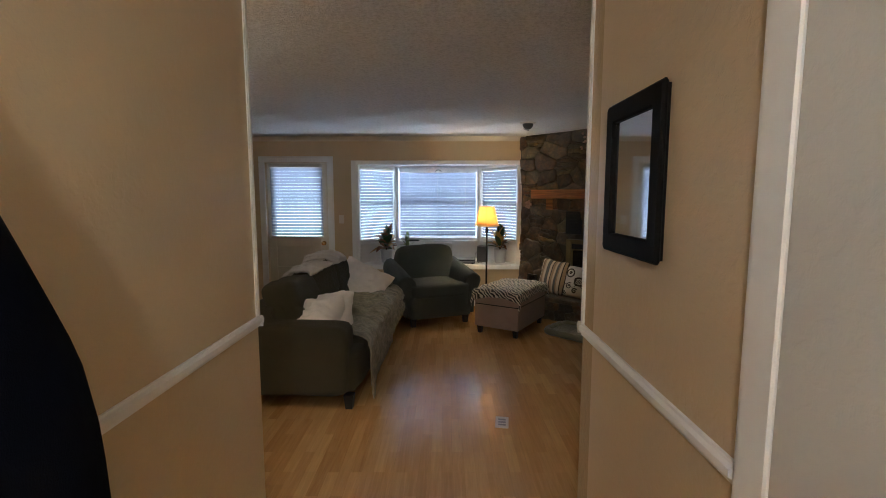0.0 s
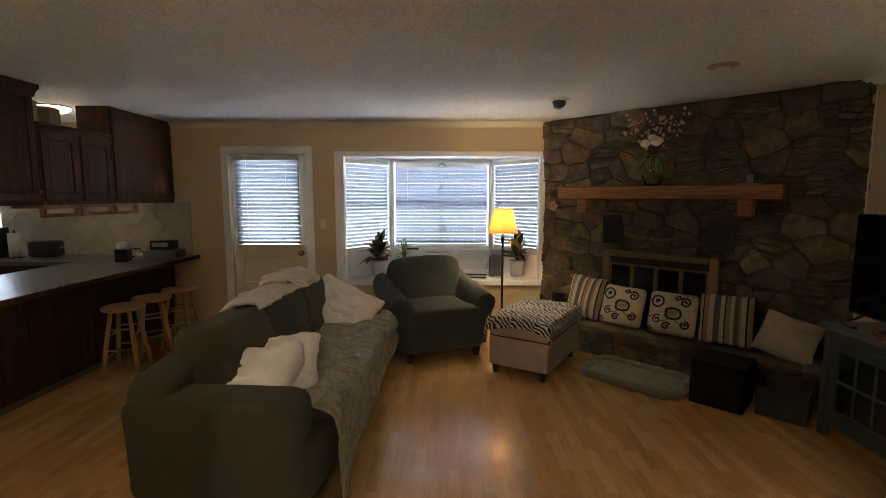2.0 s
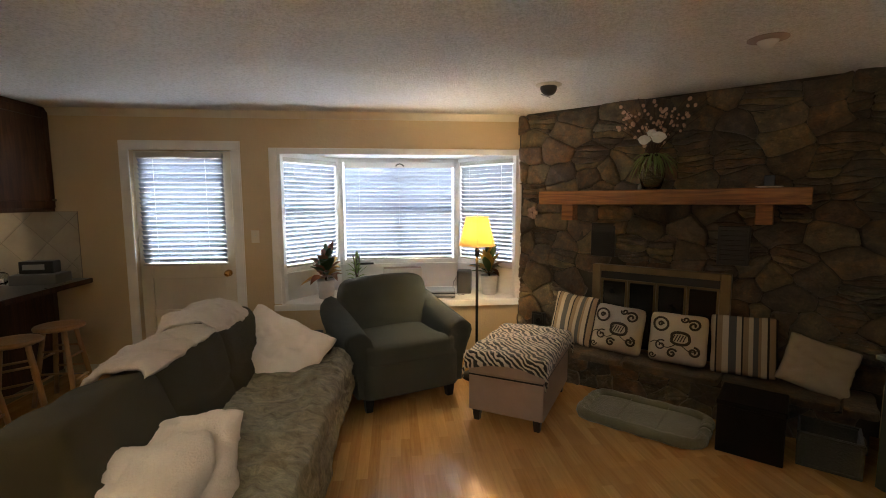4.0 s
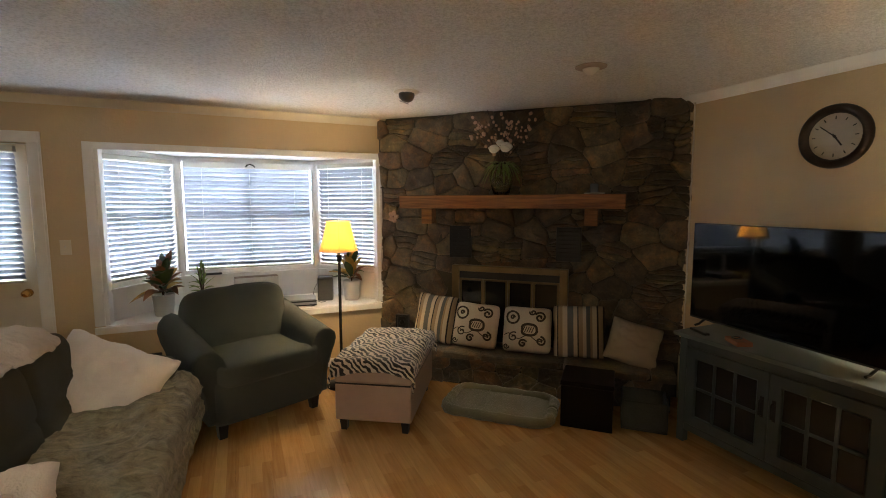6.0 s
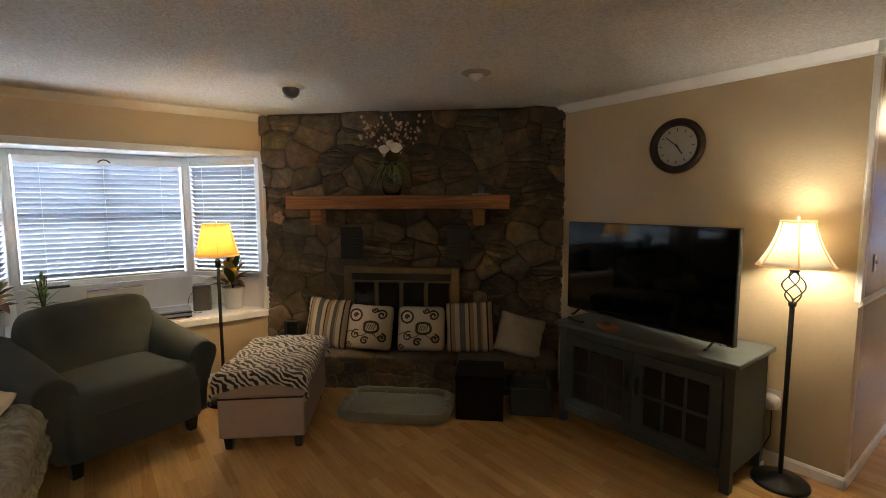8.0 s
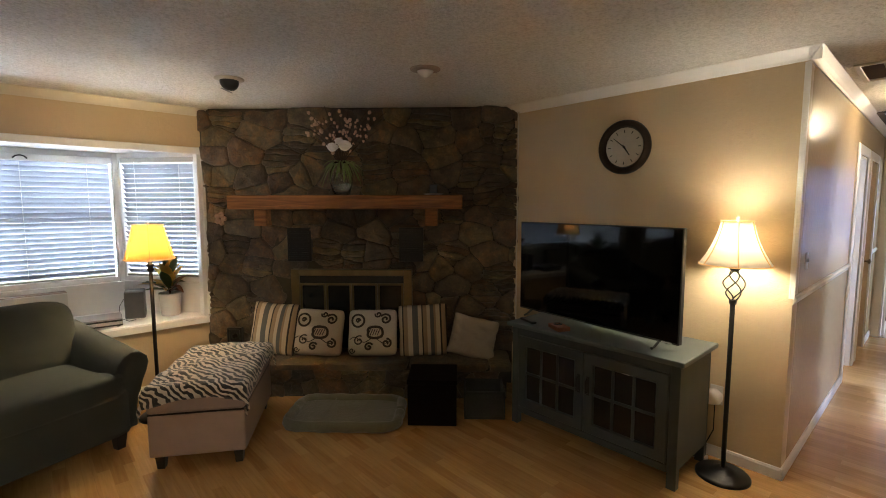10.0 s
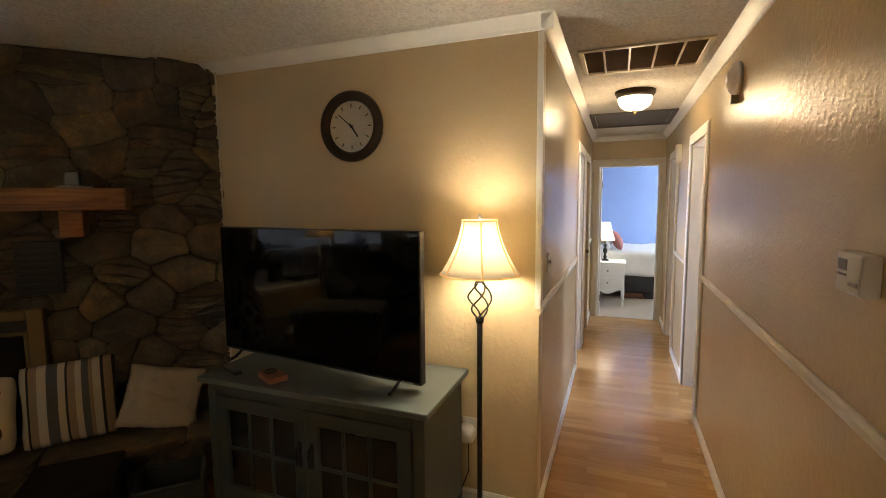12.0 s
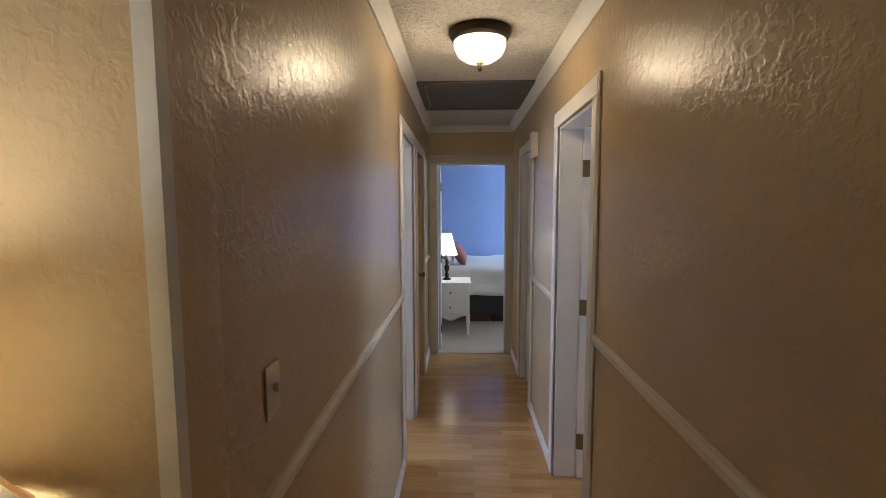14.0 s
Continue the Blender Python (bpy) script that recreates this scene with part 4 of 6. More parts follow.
ff = thing("fireplace_door", "tarnished brass fireplace screen with four smoked glass panes", "fireplace door", FP[0] + 0.0215, FP[1] - 0.021, 0, FP[3])
bm = bmesh.new()
for lo, hi in (((0.74, -0.115, 0.30), (0.81, -0.05, 1.02)), ((1.71, -0.115, 0.30), (1.78, -0.05, 1.02)), ((0.81, -0.115, 0.965), (1.71, -0.05, 1.02))):
    box(lo, hi, 0.006, 2, bm)
part("surround", bm, OLDBRASS, ff)
part("hood_slot", box((0.81, -0.09, 0.90), (1.71, -0.06, 0.965)), BLACK, ff, "black vent slot")
for i in range(4):
    x0, x1 = 0.815 + i * 0.2238, 0.815 + (i + 1) * 0.2238 - 0.004
    f = 0.017
    bm = ring_frame(x0, x1, 0.31, 0.90, f, -0.105, -0.08, "y")
    leaf_part = part("door_frame", bm, OLDBRASS, ff)
    part("pane", box((x0 + f, -0.096, 0.335), (x1 - f, -0.090, 0.875)), SMOKED, leaf_part)
part("firebox_back", box((0.78, -0.06, 0.30), (1.74, -0.02, 0.98)), BLACK, ff, "sooty black firebox")
for x0, z0 in ((0.735, 1.085), (1.70, 1.085)):
    v = thing("heat_vent", "black iron louvred heat vent set in stone", "vent", *FP, group="heat vents")
    part("frame", box((x0, -0.078, z0), (x0 + 0.205, 0.0, z0 + 0.29), 0.006), BLACK, v)
    for k in range(7):
        part("louvre", box((x0 + 0.018, -0.086, z0 + 0.025 + k * 0.036), (x0 + 0.187, -0.079, z0 + 0.043 + k * 0.036), 0.002, 1), BLACK, v)


def crumple(b, seed):
    """Deepen a soft cover with creases."""
    for v in b.verts:
        q = v.co * 11 + Vector((seed, 0, 0))
        crease = abs(noise.noise(Vector((q.x + 0.6 * q.z, q.y * 0.3, q.z * 0.7 - 0.5 * q.x))))
        v.co.y += (0.016 * math.exp(-(crease / 0.07) ** 2) - 0.006) * (1 if v.co.y < 0 else -1)
        v.co += 0.006 * noise.noise_vector(v.co * 24)
    return b


gp = thing("key_valve_box", "small black iron valve box set low in the stone", "valve", *FP)
part("frame", ring_frame(0.18, 0.31, 0.35, 0.50, 0.018, -0.100, -0.05, "y", 0.004), BLACK, gp)
part("back", box((0.19, -0.075, 0.36), (0.30, -0.055, 0.49)), BLACK, gp)
part("key", lathe([(0, 0), (0.022, 0), (0.024, 0.012), (0.010, 0.018), (0.010, 0.034), (0.020, 0.040), (0, 0.044)], 16, pose(0.245, -0.076, 0.425, 90, 0, 0)), IRON, gp, "dull iron key knob", True)


def fp_world(lx, ly, z):
    return pose(*FP[:3], 0, 0, FP[3]) @ Vector((lx, ly, z))


def scatter_pillow(name, label, group, lx, ly, z, w, h, t, material, lean=-14, yaw=0, roll=0, seed=0.0, pinch=0.08):
    p = fp_world(lx, ly, z)
    b = pillow(w, h, t, 26, pinch, 0.012, seed, None, 0.08)
    if material is LINEN:
        crumple(b, seed)
    ob = link(name, b, material, None, "", True)
    ob.matrix_basis = pose(*p, 0, 0, FP[3] + yaw) @ pose(0, 0, 0, lean, 0, 0) @ pose(0, 0, 0, 0, roll, 0)
    return tagged(ob, label, "pillow", group)


scatter_pillow("striped_pillow", "cream, tan and black striped throw pillow on the hearth", "hearth pillows", 0.62, -0.24, 0.30, 0.44, 0.46, 0.13, STRIPE, -16, -6, 3, 1)
scatter_pillow("striped_pillow", "cream, tan and black striped throw pillow on the hearth", "hearth pillows", 1.925, -0.23, 0.30, 0.44, 0.45, 0.13, STRIPE, -15, 4, -2, 2)
scatter_pillow("cream_pillow", "plain cream linen pillow slumped on the hearth", "hearth pillows", 2.295, -0.25, 0.295, 0.42, 0.37, 0.15, LINEN, -26, 4, 14, 3, 0.10)


def paisley(lx, seed, roll):
    """A cream pillow with raised dark scrollwork, one thing."""
    p = fp_world(lx, -0.255, 0.30)
    e = tagged(new("paisley_pillow"), "cream throw pillow with dark scrolls and a paisley motif", "pillow", "hearth pillows")
    e.matrix_basis = pose(*p, 0, 0, FP[3]) @ pose(0, 0, 0, -17, 0, 0) @ pose(0, 0, 0, 0, roll, 0)
    W, HH, T = 0.44, 0.41, 0.17
    part("cover", pillow(W, HH, T, 16, 0.07, 0.006, seed, None, 0.12), LINEN_LIGHT, e, "", True)

    def on(u, v):
        th = (max(0, 1 - abs(u) ** 2.4) * max(0, 1 - abs(v) ** 2.4)) ** 0.55
        cut = 1 - 0.12 * abs(u * v) ** 4
        return Vector((u * (1 - 0.07 * (1 - v * v)) * cut * W / 2, -th * T / 2 - 0.0035, v * (1 - 0.07 * (1 - u * u)) * cut * HH / 2 + HH / 2))

    def spiral(cu, cv, r0, turns, start, flip=1, r1=0.03):
        n = 26
        pts = []
        for i in range(n + 1):
            f = i / n
            a = start + flip * f * turns * 2 * math.pi
            r = r0 * (1 - f) + r1 * f
            pts.append(on(cu + r * math.cos(a), cv + r * math.sin(a)))
        return pts
    for args, rad in (((-0.55, 0.5, 0.26, 1.0, 0, 1, 0.26), 0.006), ((-0.55, 0.5, 0.10, 1.2, 0, 1, 0.02), 0.005), ((0.55, 0.55, 0.24, 1.5, 2.5, -1), 0.006), ((-0.5, -0.35, 0.22, 1.4, 1.0, 1), 0.004),
                      ((0.6, -0.45, 0.2, 1.4, 1.5, -1), 0.006), ((-0.1, -0.62, 0.18, 1.3, 0.5, 1), 0.006), ((0.25, 0.78, 0.13, 1.2, 3.0, 1), 0.005), ((-0.8, -0.75, 0.14, 1.2, 0, -1), 0.0035)):
        part("scroll", tube(spiral(*args), rad * 1.45, 5), SCROLL, e, "dark brown stitched scroll")
    drop = []
    for i in range(33):
        a = 2 * math.pi * i / 32
        r = 0.30 * (1 - 0.30 * math.sin(a / 2) ** 8)
        drop.append(on(0.12 + r * 1.15 * math.cos(a) + 0.10 * math.sin(a) ** 2 * math.cos(a), 0.0 + 0.82 * r * math.sin(a)))
    part("paisley_motif", tube(drop, 0.011, 5), SCROLL, e, "dark brown paisley outline")
    for i in range(5):
        u = -0.08 + i * 0.095
        part("paisley_hatch", tube([on(u - 0.05, -0.13), on(u, 0.0), on(u + 0.05, 0.13)], 0.004, 5), SCROLL, e)
    part("scroll", tube([on(-0.9 + 1.7 * i / 24, 0.10 * math.sin(i * 0.55) - 0.28 - 0.1 * (i / 24)) for i in range(25)], 0.0035, 5), SCROLL, e)
    return e


SCROLL = surface("brown_stitching", (0.055, 0.04, 0.025), 0.9)
LINEN_LIGHT = cloth("ivory_linen", (0.58, 0.51, 0.41), 420, 0.1, 0.06, 0.4, 0.3, 12.0)
paisley(1.02, 5, 2)
paisley(1.49, 6, -1)


# vase with dried branches on the mantel
def leaf_blade(base, tip, width, droop=0.0, n=5):
    b = bmesh.new()
    base, tip = Vector(base), Vector(tip)
    d = tip - base
    side = d.cross(Vector((0, 0, 1)))
    side = (side.normalized() if side.length > 1e-5 else Vector((1, 0, 0)))
    prev = None
    for i in range(n + 1):
        f = i / n
        c = base + d * f + Vector((0, 0, -droop * f * f))
        w = width * math.sin(math.pi * (0.12 + 0.88 * f)) * (1 - 0.2 * f) / 2
        fold = Vector((0, 0, w * 0.5))
        cur = [b.verts.new(c - side * w + fold), b.verts.new(c), b.verts.new(c + side * w + fold)]
        if prev:
            b.faces.new((prev[0], prev[1], cur[1], cur[0]))
            b.faces.new((prev[1], prev[2], cur[2], cur[1]))
        prev = cur
    return b


GRASS = surface("dry_green_blades", (0.22, 0.30, 0.09), 0.6, vary=0.3)
TWIG = surface("brown_twigs", (0.07, 0.04, 0.025), 0.8)
PETAL = surface("white_silk_petals", (0.85, 0.82, 0.76), 0.7, vary=0.06)
BUD = surface("pale_pink_buds", (0.62, 0.42, 0.29), 0.7, vary=0.15)
VGLASS = glass("vase_glass", (0.93, 0.97, 0.92))
vp = fp_world(1.235, -0.15, 1.653)
vase = thing("flower_vase", "clear glass vase with white silk flowers and budding twigs", "vase", vp.x, vp.y, vp.z, FP[3])
vase.scale = (1.28, 1.28, 1.28)
part("glass_body", lathe([(0, 0.0), (0.05, 0.0), (0.056, 0.01), (0.075, 0.09), (0.07, 0.15), (0.048, 0.19), (0.056, 0.21), (0.054, 0.21), (0.046, 0.19), (0.068, 0.15), (0.073, 0.09), (0.053, 0.008), (0, 0.006)], 28), VGLASS, vase, "", True)
rv = random.Random(4)
bm = bmesh.new()
for i in range(44):
    a, r = rv.uniform(0, 6.28), rv.uniform(0.10, 0.20)
    join(bm, leaf_blade((0.02 * math.cos(a), 0.02 * math.sin(a), 0.2), (r * math.cos(a), min(0.07, r * math.sin(a)), 0.2 + rv.uniform(0.02, 0.10)), 0.014, rv.uniform(0.10, 0.23)))
part("hanging_leaves", bm, GRASS, vase, "drooping green strap leaves")
buds = bmesh.new()
for i in range(17):
    a = -0.85 + 1.7 * i / 16 + rv.uniform(-0.08, 0.08)
    ln = rv.uniform(0.30, 0.44)
    pts = []
    for k in range(7):
        f = k / 6
        pts.append((ln * f * math.sin(a) * (0.35 + 0.65 * f), rv.uniform(-0.01, 0.01) + 0.04 * math.sin(i * 2.1) * f, 0.17 + ln * f * math.cos(a * 0.75)))
    part("twig", tube(pts, [0.0028] * 4 + [0.0018] * 3, 5), TWIG, vase)
    for k in range(rv.randint(4, 6)):
        f = rv.uniform(0.4, 1.0)
        j = min(5, int(f * 6))
        c = Vector(pts[j]).lerp(Vector(pts[j + 1]), f * 6 - j)
        c += Vector((rv.uniform(-0.02, 0.02), rv.uniform(-0.02, 0.02), rv.uniform(-0.01, 0.012)))
        s = rv.uniform(0.010, 0.016)
        if 1.28 * c.z + vp.z < H - 0.03:
            join(buds, soft((s * 1.5, s * 1.3, s * 2), 2, 2, m=Matrix.Translation(c) @ pose(0, 0, 0, rv.uniform(0, 90), rv.uniform(0, 90), 0)))
tagged(part("buds", buds, BUD, vase, "pale blossom buds"), kind="stuff")
for cx, cy, cz, s in ((-0.035, -0.07, 0.275, 1.15), (0.045, -0.075, 0.28, 1.35), (0.0, -0.045, 0.32, 0.9)):
    fl = bmesh.new()
    for k in range(9):
        a = k * 2.4
        tilt = 0.3 + 0.08 * k
        join(fl, soft((0.045 * s, 0.012 * s, 0.05 * s), 2.2, 3, m=pose(cx, cy, cz, 0, 0, 0) @ pose(0, 0, 0, 60 - k * 6, 0, math.degrees(a)) @ Matrix.Translation((0, 0, 0.02 * s))))
    part("silk_flower", fl, PETAL, vase, "white silk bloom", True)
cp = fp_world(2.0, -0.14, 1.653)
cd = thing("candle_dish", "small pale glass candle holder on a white dish", "candle holder", cp.x, cp.y, cp.z, FP[3])
part("dish", lathe([(0, 0), (0.06, 0), (0.08, 0.006), (0.082, 0.010), (0.055, 0.006), (0, 0.005)], 24), PLASTIC, cd, "", True)
part("cup", box((-0.032, -0.032, 0.010), (0.032, 0.032, 0.085), 0.008), surface("smoke_blue_glass", (0.10, 0.12, 0.14), 0.2), cd)
PLAQUE = surface("dusty_pink_plaque", (0.40, 0.25, 0.17), 0.8, vary=0.45, scale=40)
b1 = fp_world(0.165, -0.085, 1.455)
orn = thing("butterfly_ornament", "pale pink flower-shaped plaque fixed to the stone", "ornament", b1.x, b1.y, b1.z, FP[3])
for i in range(5):
    a = i * 1.256
    part("petal", soft((0.055, 0.014, 0.050), 2.1, 3, m=pose(0.030 * math.cos(a), 0, 0.035 * math.sin(a), 0, -math.degrees(a), 0)), PLAQUE, orn, "", True)
part("backing", box((-0.03, 0.0, -0.03), (0.03, 0.045, 0.03), 0.01), TWIG, orn)

# pet bed, box and bin before the hearth
pb = fp_world(1.38, -0.71, 0.0)
pet = thing("pet_bed", "grey-green fleece pet bed with a padded rim lying on the floor", "pet bed", pb.x, pb.y, 0, FP[3])
part("mat", soft((0.80, 0.46, 0.04), 6, 10, 0.1, 0.006, 7, pose(0, 0, 0.022)), PETBED, pet, "", True)
ring = []
for i in range(49):
    a = 2 * math.pi * i / 48
    ca, sa = math.cos(a), math.sin(a)
    r = 1 / (abs(ca) ** 7 + abs(sa) ** 7) ** (1 / 7)
    ring.append((0.395 * r * ca, 0.235 * r * sa, 0.037))
part("rim", tube(ring, [0.038 + 0.004 * math.sin(i * 1.9) for i in range(49)], 10), PETBED, pet, "", True)
for x in (-0.13, 0.13):
    part("tuft_seam", tube([(x, -0.19, 0.056), (x, 0, 0.060), (x, 0.19, 0.056)], 0.004, 5), PETBED, pet)
bx = fp_world(2.02, -0.66, 0)
cb = thing("storage_box", "very dark stained wooden storage cube on the floor", "box", bx.x, bx.y, 0, FP[3])
part("body", box((-0.175, -0.18, 0.0), (0.175, 0.16, 0.30), 0.006), DARKBOX, cb)
part("lid", box((-0.18, -0.185, 0.302), (0.18, 0.165, 0.335), 0.008), DARKBOX, cb)
bn = fp_world(2.40, -0.60, 0)
bk = thing("basket", "low grey woven basket beside the television stand", "basket", bn.x, bn.y, 0, FP[3])
bm = bmesh.new()
for lo, hi in (((-0.15, -0.13, 0), (0.15, 0.13, 0.02)), ((-0.15, -0.13, 0.02), (-0.135, 0.13, 0.20)), ((0.135, -0.13, 0.02), (0.15, 0.13, 0.20)), ((-0.135, -0.13, 0.02), (0.135, -0.115, 0.20)), ((-0.135, 0.115, 0.02), (0.135, 0.13, 0.20))):
    box(lo, hi, 0.004, 1, bm)
part("body", bm, BASKET, bk)
part("rim", tube([(-0.145, -0.125, 0.203), (0.145, -0.125, 0.203), (0.145, 0.125, 0.203), (-0.145, 0.125, 0.203), (-0.145, -0.125, 0.203)], 0.010, 6), BASKET, bk)


# ---- sofa ----
sofa = thing("sofa", "olive-grey slipcovered three-seat sofa on black block feet", "sofa", -1.17, 4.77, 0, -2.4)
SL, SD = 2.20, 1.01
part("base", soft((SD - 0.09, SL - 0.06, 0.33), 14, 10, 0.0, 0.006, 3, pose(SD / 2 - 0.03, SL / 2, 0.265)), GREEN_SLIP, sofa, "", True)
part("back_frame", soft((0.24, SL - 0.06, 0.62), 11, 10, 0.0, 0.010, 3, pose(0.15, SL / 2, 0.41)), GREEN_SLIP, sofa, "", True)
for y, f in ((0.12, -1), (SL - 0.12, 1)):
    b = soft((0.84, 0.24, 0.535), 9, 12, 0.0, 0.010, 3.5, pose(0.455, y, 0.365))
    for v in b.verts:
        if v.co.z > 0.45:
            v.co.y += f * 0.10 * (v.co.z - 0.45)
    part("arm", b, GREEN_SLIP, sofa, "", True)
for i in range(3):
    y = 0.24 + (i + 0.5) * (SL - 0.48) / 3
    part("seat_cushion", soft((0.74, (SL - 0.48) / 3 - 0.01, 0.16), 6, 8, 0.15, 0.008, 4, pose(0.57, y, 0.40), i), GREEN_SLIP, sofa, "", True)
    b = soft((0.27, (SL - 0.42) / 3, 0.46), 6.5, 18, 0.05, 0.022, 3.0, None, i + 4)
    for v in b.verts:
        crease = math.exp(-((v.co.z + 0.03 + 0.05 * math.sin(v.co.y * 6 + i)) / 0.025) ** 2)
        v.co.x -= 0.022 * crease * (1 if v.co.x > 0 else -1)
        v.co += 0.010 * noise.noise_vector(v.co * 9 + Vector((i, 2, 7)))
        v.co.x -= 0.10 * max(0, v.co.z)
    part("back_cushion", put(b, pose(0.33, y, 0.665, 0, -12, 0)), GREEN_SLIP, sofa, "", True)
for x, y in ((0.08, 0.07), (0.87, 0.06), (0.08, SL - 0.07), (0.87, SL - 0.06)):
    part("foot", lathe([(0, 0), (0.035, 0), (0.052, 0.11), (0, 0.11)], 4, pose(x, y, 0, 0, 0, 45)), DARKLEG, sofa)


def seat_throw(u, v):
    y = 0.20 + v * 1.93
    ln = u * 1.35
    wav = noise.noise(Vector((ln * 3.2, y * 2.6, 1.7))) * 0.020 + noise.noise(Vector((ln * 9, y * 7, 4.7))) * 0.007
    for fx, fy, amp, sd in ((2.5, 4.5, 0.030, 1.0), (5.5, 4.0, 0.020, 6.0), (9.0, 8.0, 0.011, 3.0)):
        wav += amp * (1 - min(1, 1.9 * abs(noise.noise(Vector((ln * fx + 0.4 * y, y * fy - ln * 2, sd)))))) ** 2
    drop = 0.40 - 0.20 * v + 0.02 * noise.noise(Vector((y * 2, 0, 9)))
    if v < 0.12:
        drop += 0.05 * (0.12 - v) / 0.12
    flat = 0.565
    r = 0.075
    if ln < flat:
        return Vector((0.35 + ln, y, 0.505 + wav - 0.02 * abs(v - 0.5)))
    a = min((ln - flat) / r, math.pi / 2)
    x, z = 0.35 + flat + r * math.sin(a), 0.505 - r * (1 - math.cos(a))
    rest = max(0, (ln - flat - r * math.pi / 2)) / (1.35 - flat - r * math.pi / 2)
    return Vector((x + wav * (0.5 - 0.1 * rest) + rest * 0.012 * math.sin(y * 7), y + 0.02 * math.sin(ln * 7) * rest, z - rest * drop + wav * 0.3))


th = link("seat_throw", sheet(seat_throw, 130, 180, 0.010), PLUSH, None, "", True)
th.matrix_basis = sofa.matrix_basis.copy()
tagged(th, "rumpled grey plush blanket spread over the sofa seat", "blanket")


def on_sofa(x, y, z, *r):
    return sofa.matrix_basis @ pose(x, y, z, *r)


def draped(cx, y0, y1, cz, rx, rz, front, back, seed, wide):
    """A crumpled fleece lying over the sofa back as a soft arch with deep folds."""
    def fn(u, v):
        y = y0 + (y1 - y0) * u + 0.05 * noise.noise(Vector((v * 3, u * 2, seed)))
        th = math.pi * (front + (back - front) * v)
        lump = 1 + wide * abs(noise.noise(Vector((u * 3.0, v * 1.5, seed))))
        fold = 0.055 * abs(noise.noise(Vector((u * 5 + v * 2, v * 2.6, seed + 3)))) + 0.03 * abs(noise.noise(Vector((u * 11, v * 5 - u * 4, seed + 5)))) + 0.012 * noise.noise(Vector((u * 25, v * 14, seed)))
        end = 1 - 0.20 * abs(2 * u - 1) ** 4
        r = (lump + fold * 4) * end
        return Vector((cx + rx * r * math.cos(th), y, cz + rz * r * math.sin(th)))
    return sheet(fn, 70, 46, 0.02)


for nm, args, lb in (("fleece_throw", (0.28, 0.72, 1.40, 0.80, 0.185, 0.125, 0.26, 0.96, 3.0, 0.22), "pale fleece throw bunched along the sofa back"),
                     ("fleece_throw", (0.27, 1.32, 1.74, 0.86, 0.185, 0.110, 0.10, 1.0, 8.0, 0.35), "pale fleece throw heaped on the sofa back")):
    ob = link(nm, draped(*args), BLANKET, None, "", True)
    ob.matrix_basis = sofa.matrix_basis.copy()
    tagged(ob, lb, "blanket")


def sofa_pillow(label, x, y, z, w, h, t, yaw, lean, roll, seed, pinch=0.03):
    ob = link("fleece_pillow", crumple(pillow(w, h, t, 36, pinch, 0.03, seed, None, 0.05), seed), FLUFF, None, "", True)
    ob.matrix_basis = on_sofa(x, y, z, 0, 0, yaw) @ pose(0, 0, 0, lean, 0, 0) @ pose(0, 0, 0, 0, roll, 0)
    return tagged(ob, label, "pillow", "sofa pillows")


sofa_pillow("cream fleece pillow leaning by the near sofa arm", 0.50, 0.17, 0.44, 0.54, 0.46, 0.26, -24, -54, -24, 1, 0.06)
sofa_pillow("cream fleece pillow tucked behind another on the sofa", 0.57, 0.45, 0.44, 0.44, 0.38, 0.22, -10, -44, -8, 2, 0.03)
sofa_pillow("large cream fleece pillow propped on the sofa end", 0.44, 1.66, 0.38, 0.62, 0.56, 0.27, 6, -38, 28, 4, 0.10)

# ---- armchair ----
chair = thing("armchair", "charcoal-green slipcovered armchair with flared arms", "armchair", 0.215, 7.40, 0, 21.3)
part("base", soft((0.80, 0.84, 0.30), 18, 10, 0.0, 0.004, 3, pose(0, -0.01, 0.245)), GREY_SLIP, chair, "", True)
seat = soft((0.62, 0.76, 0.17), 9, 10, 0.14, 0.005, 4, pose(0, -0.06, 0.425))
for v in seat.verts:
    if v.co.y < -0.30:
        v.co.x *= 1.26
part("seat_cushion", seat, GREY_SLIP, chair, "", True)
part("back_frame", soft((0.82, 0.20, 0.62), 9, 9, 0.0, 0.006, 3, pose(0, 0.36, 0.42, -9, 0, 0)), GREY_SLIP, chair, "", True)
cush = soft((0.76, 0.27, 0.54), 5.0, 18, 0.0, 0.022, 3.2, None, 2)
for v in cush.verts:
    crease = math.exp(-((v.co.z + 0.17 + 0.03 * math.sin(v.co.x * 7)) / 0.02) ** 2)
    v.co.y += 0.018 * crease * (1 if v.co.y < 0 else -1)
    v.co += 0.006 * noise.noise_vector(v.co * 11)
part("back_cushion", put(cush, pose(0, 0.235, 0.660, -15, 0, 0)), GREY_SLIP, chair, "", True)
ARM = [(0.0, 0.12), (0.0, 0.30), (0.0, 0.42), (0.012, 0.50), (0.035, 0.565), (0.075, 0.605), (0.125, 0.622), (0.18, 0.612), (0.222, 0.578),
       (0.232, 0.535), (0.215, 0.48), (0.185, 0.42), (0.160, 0.34), (0.145, 0.25), (0.14, 0.12)]
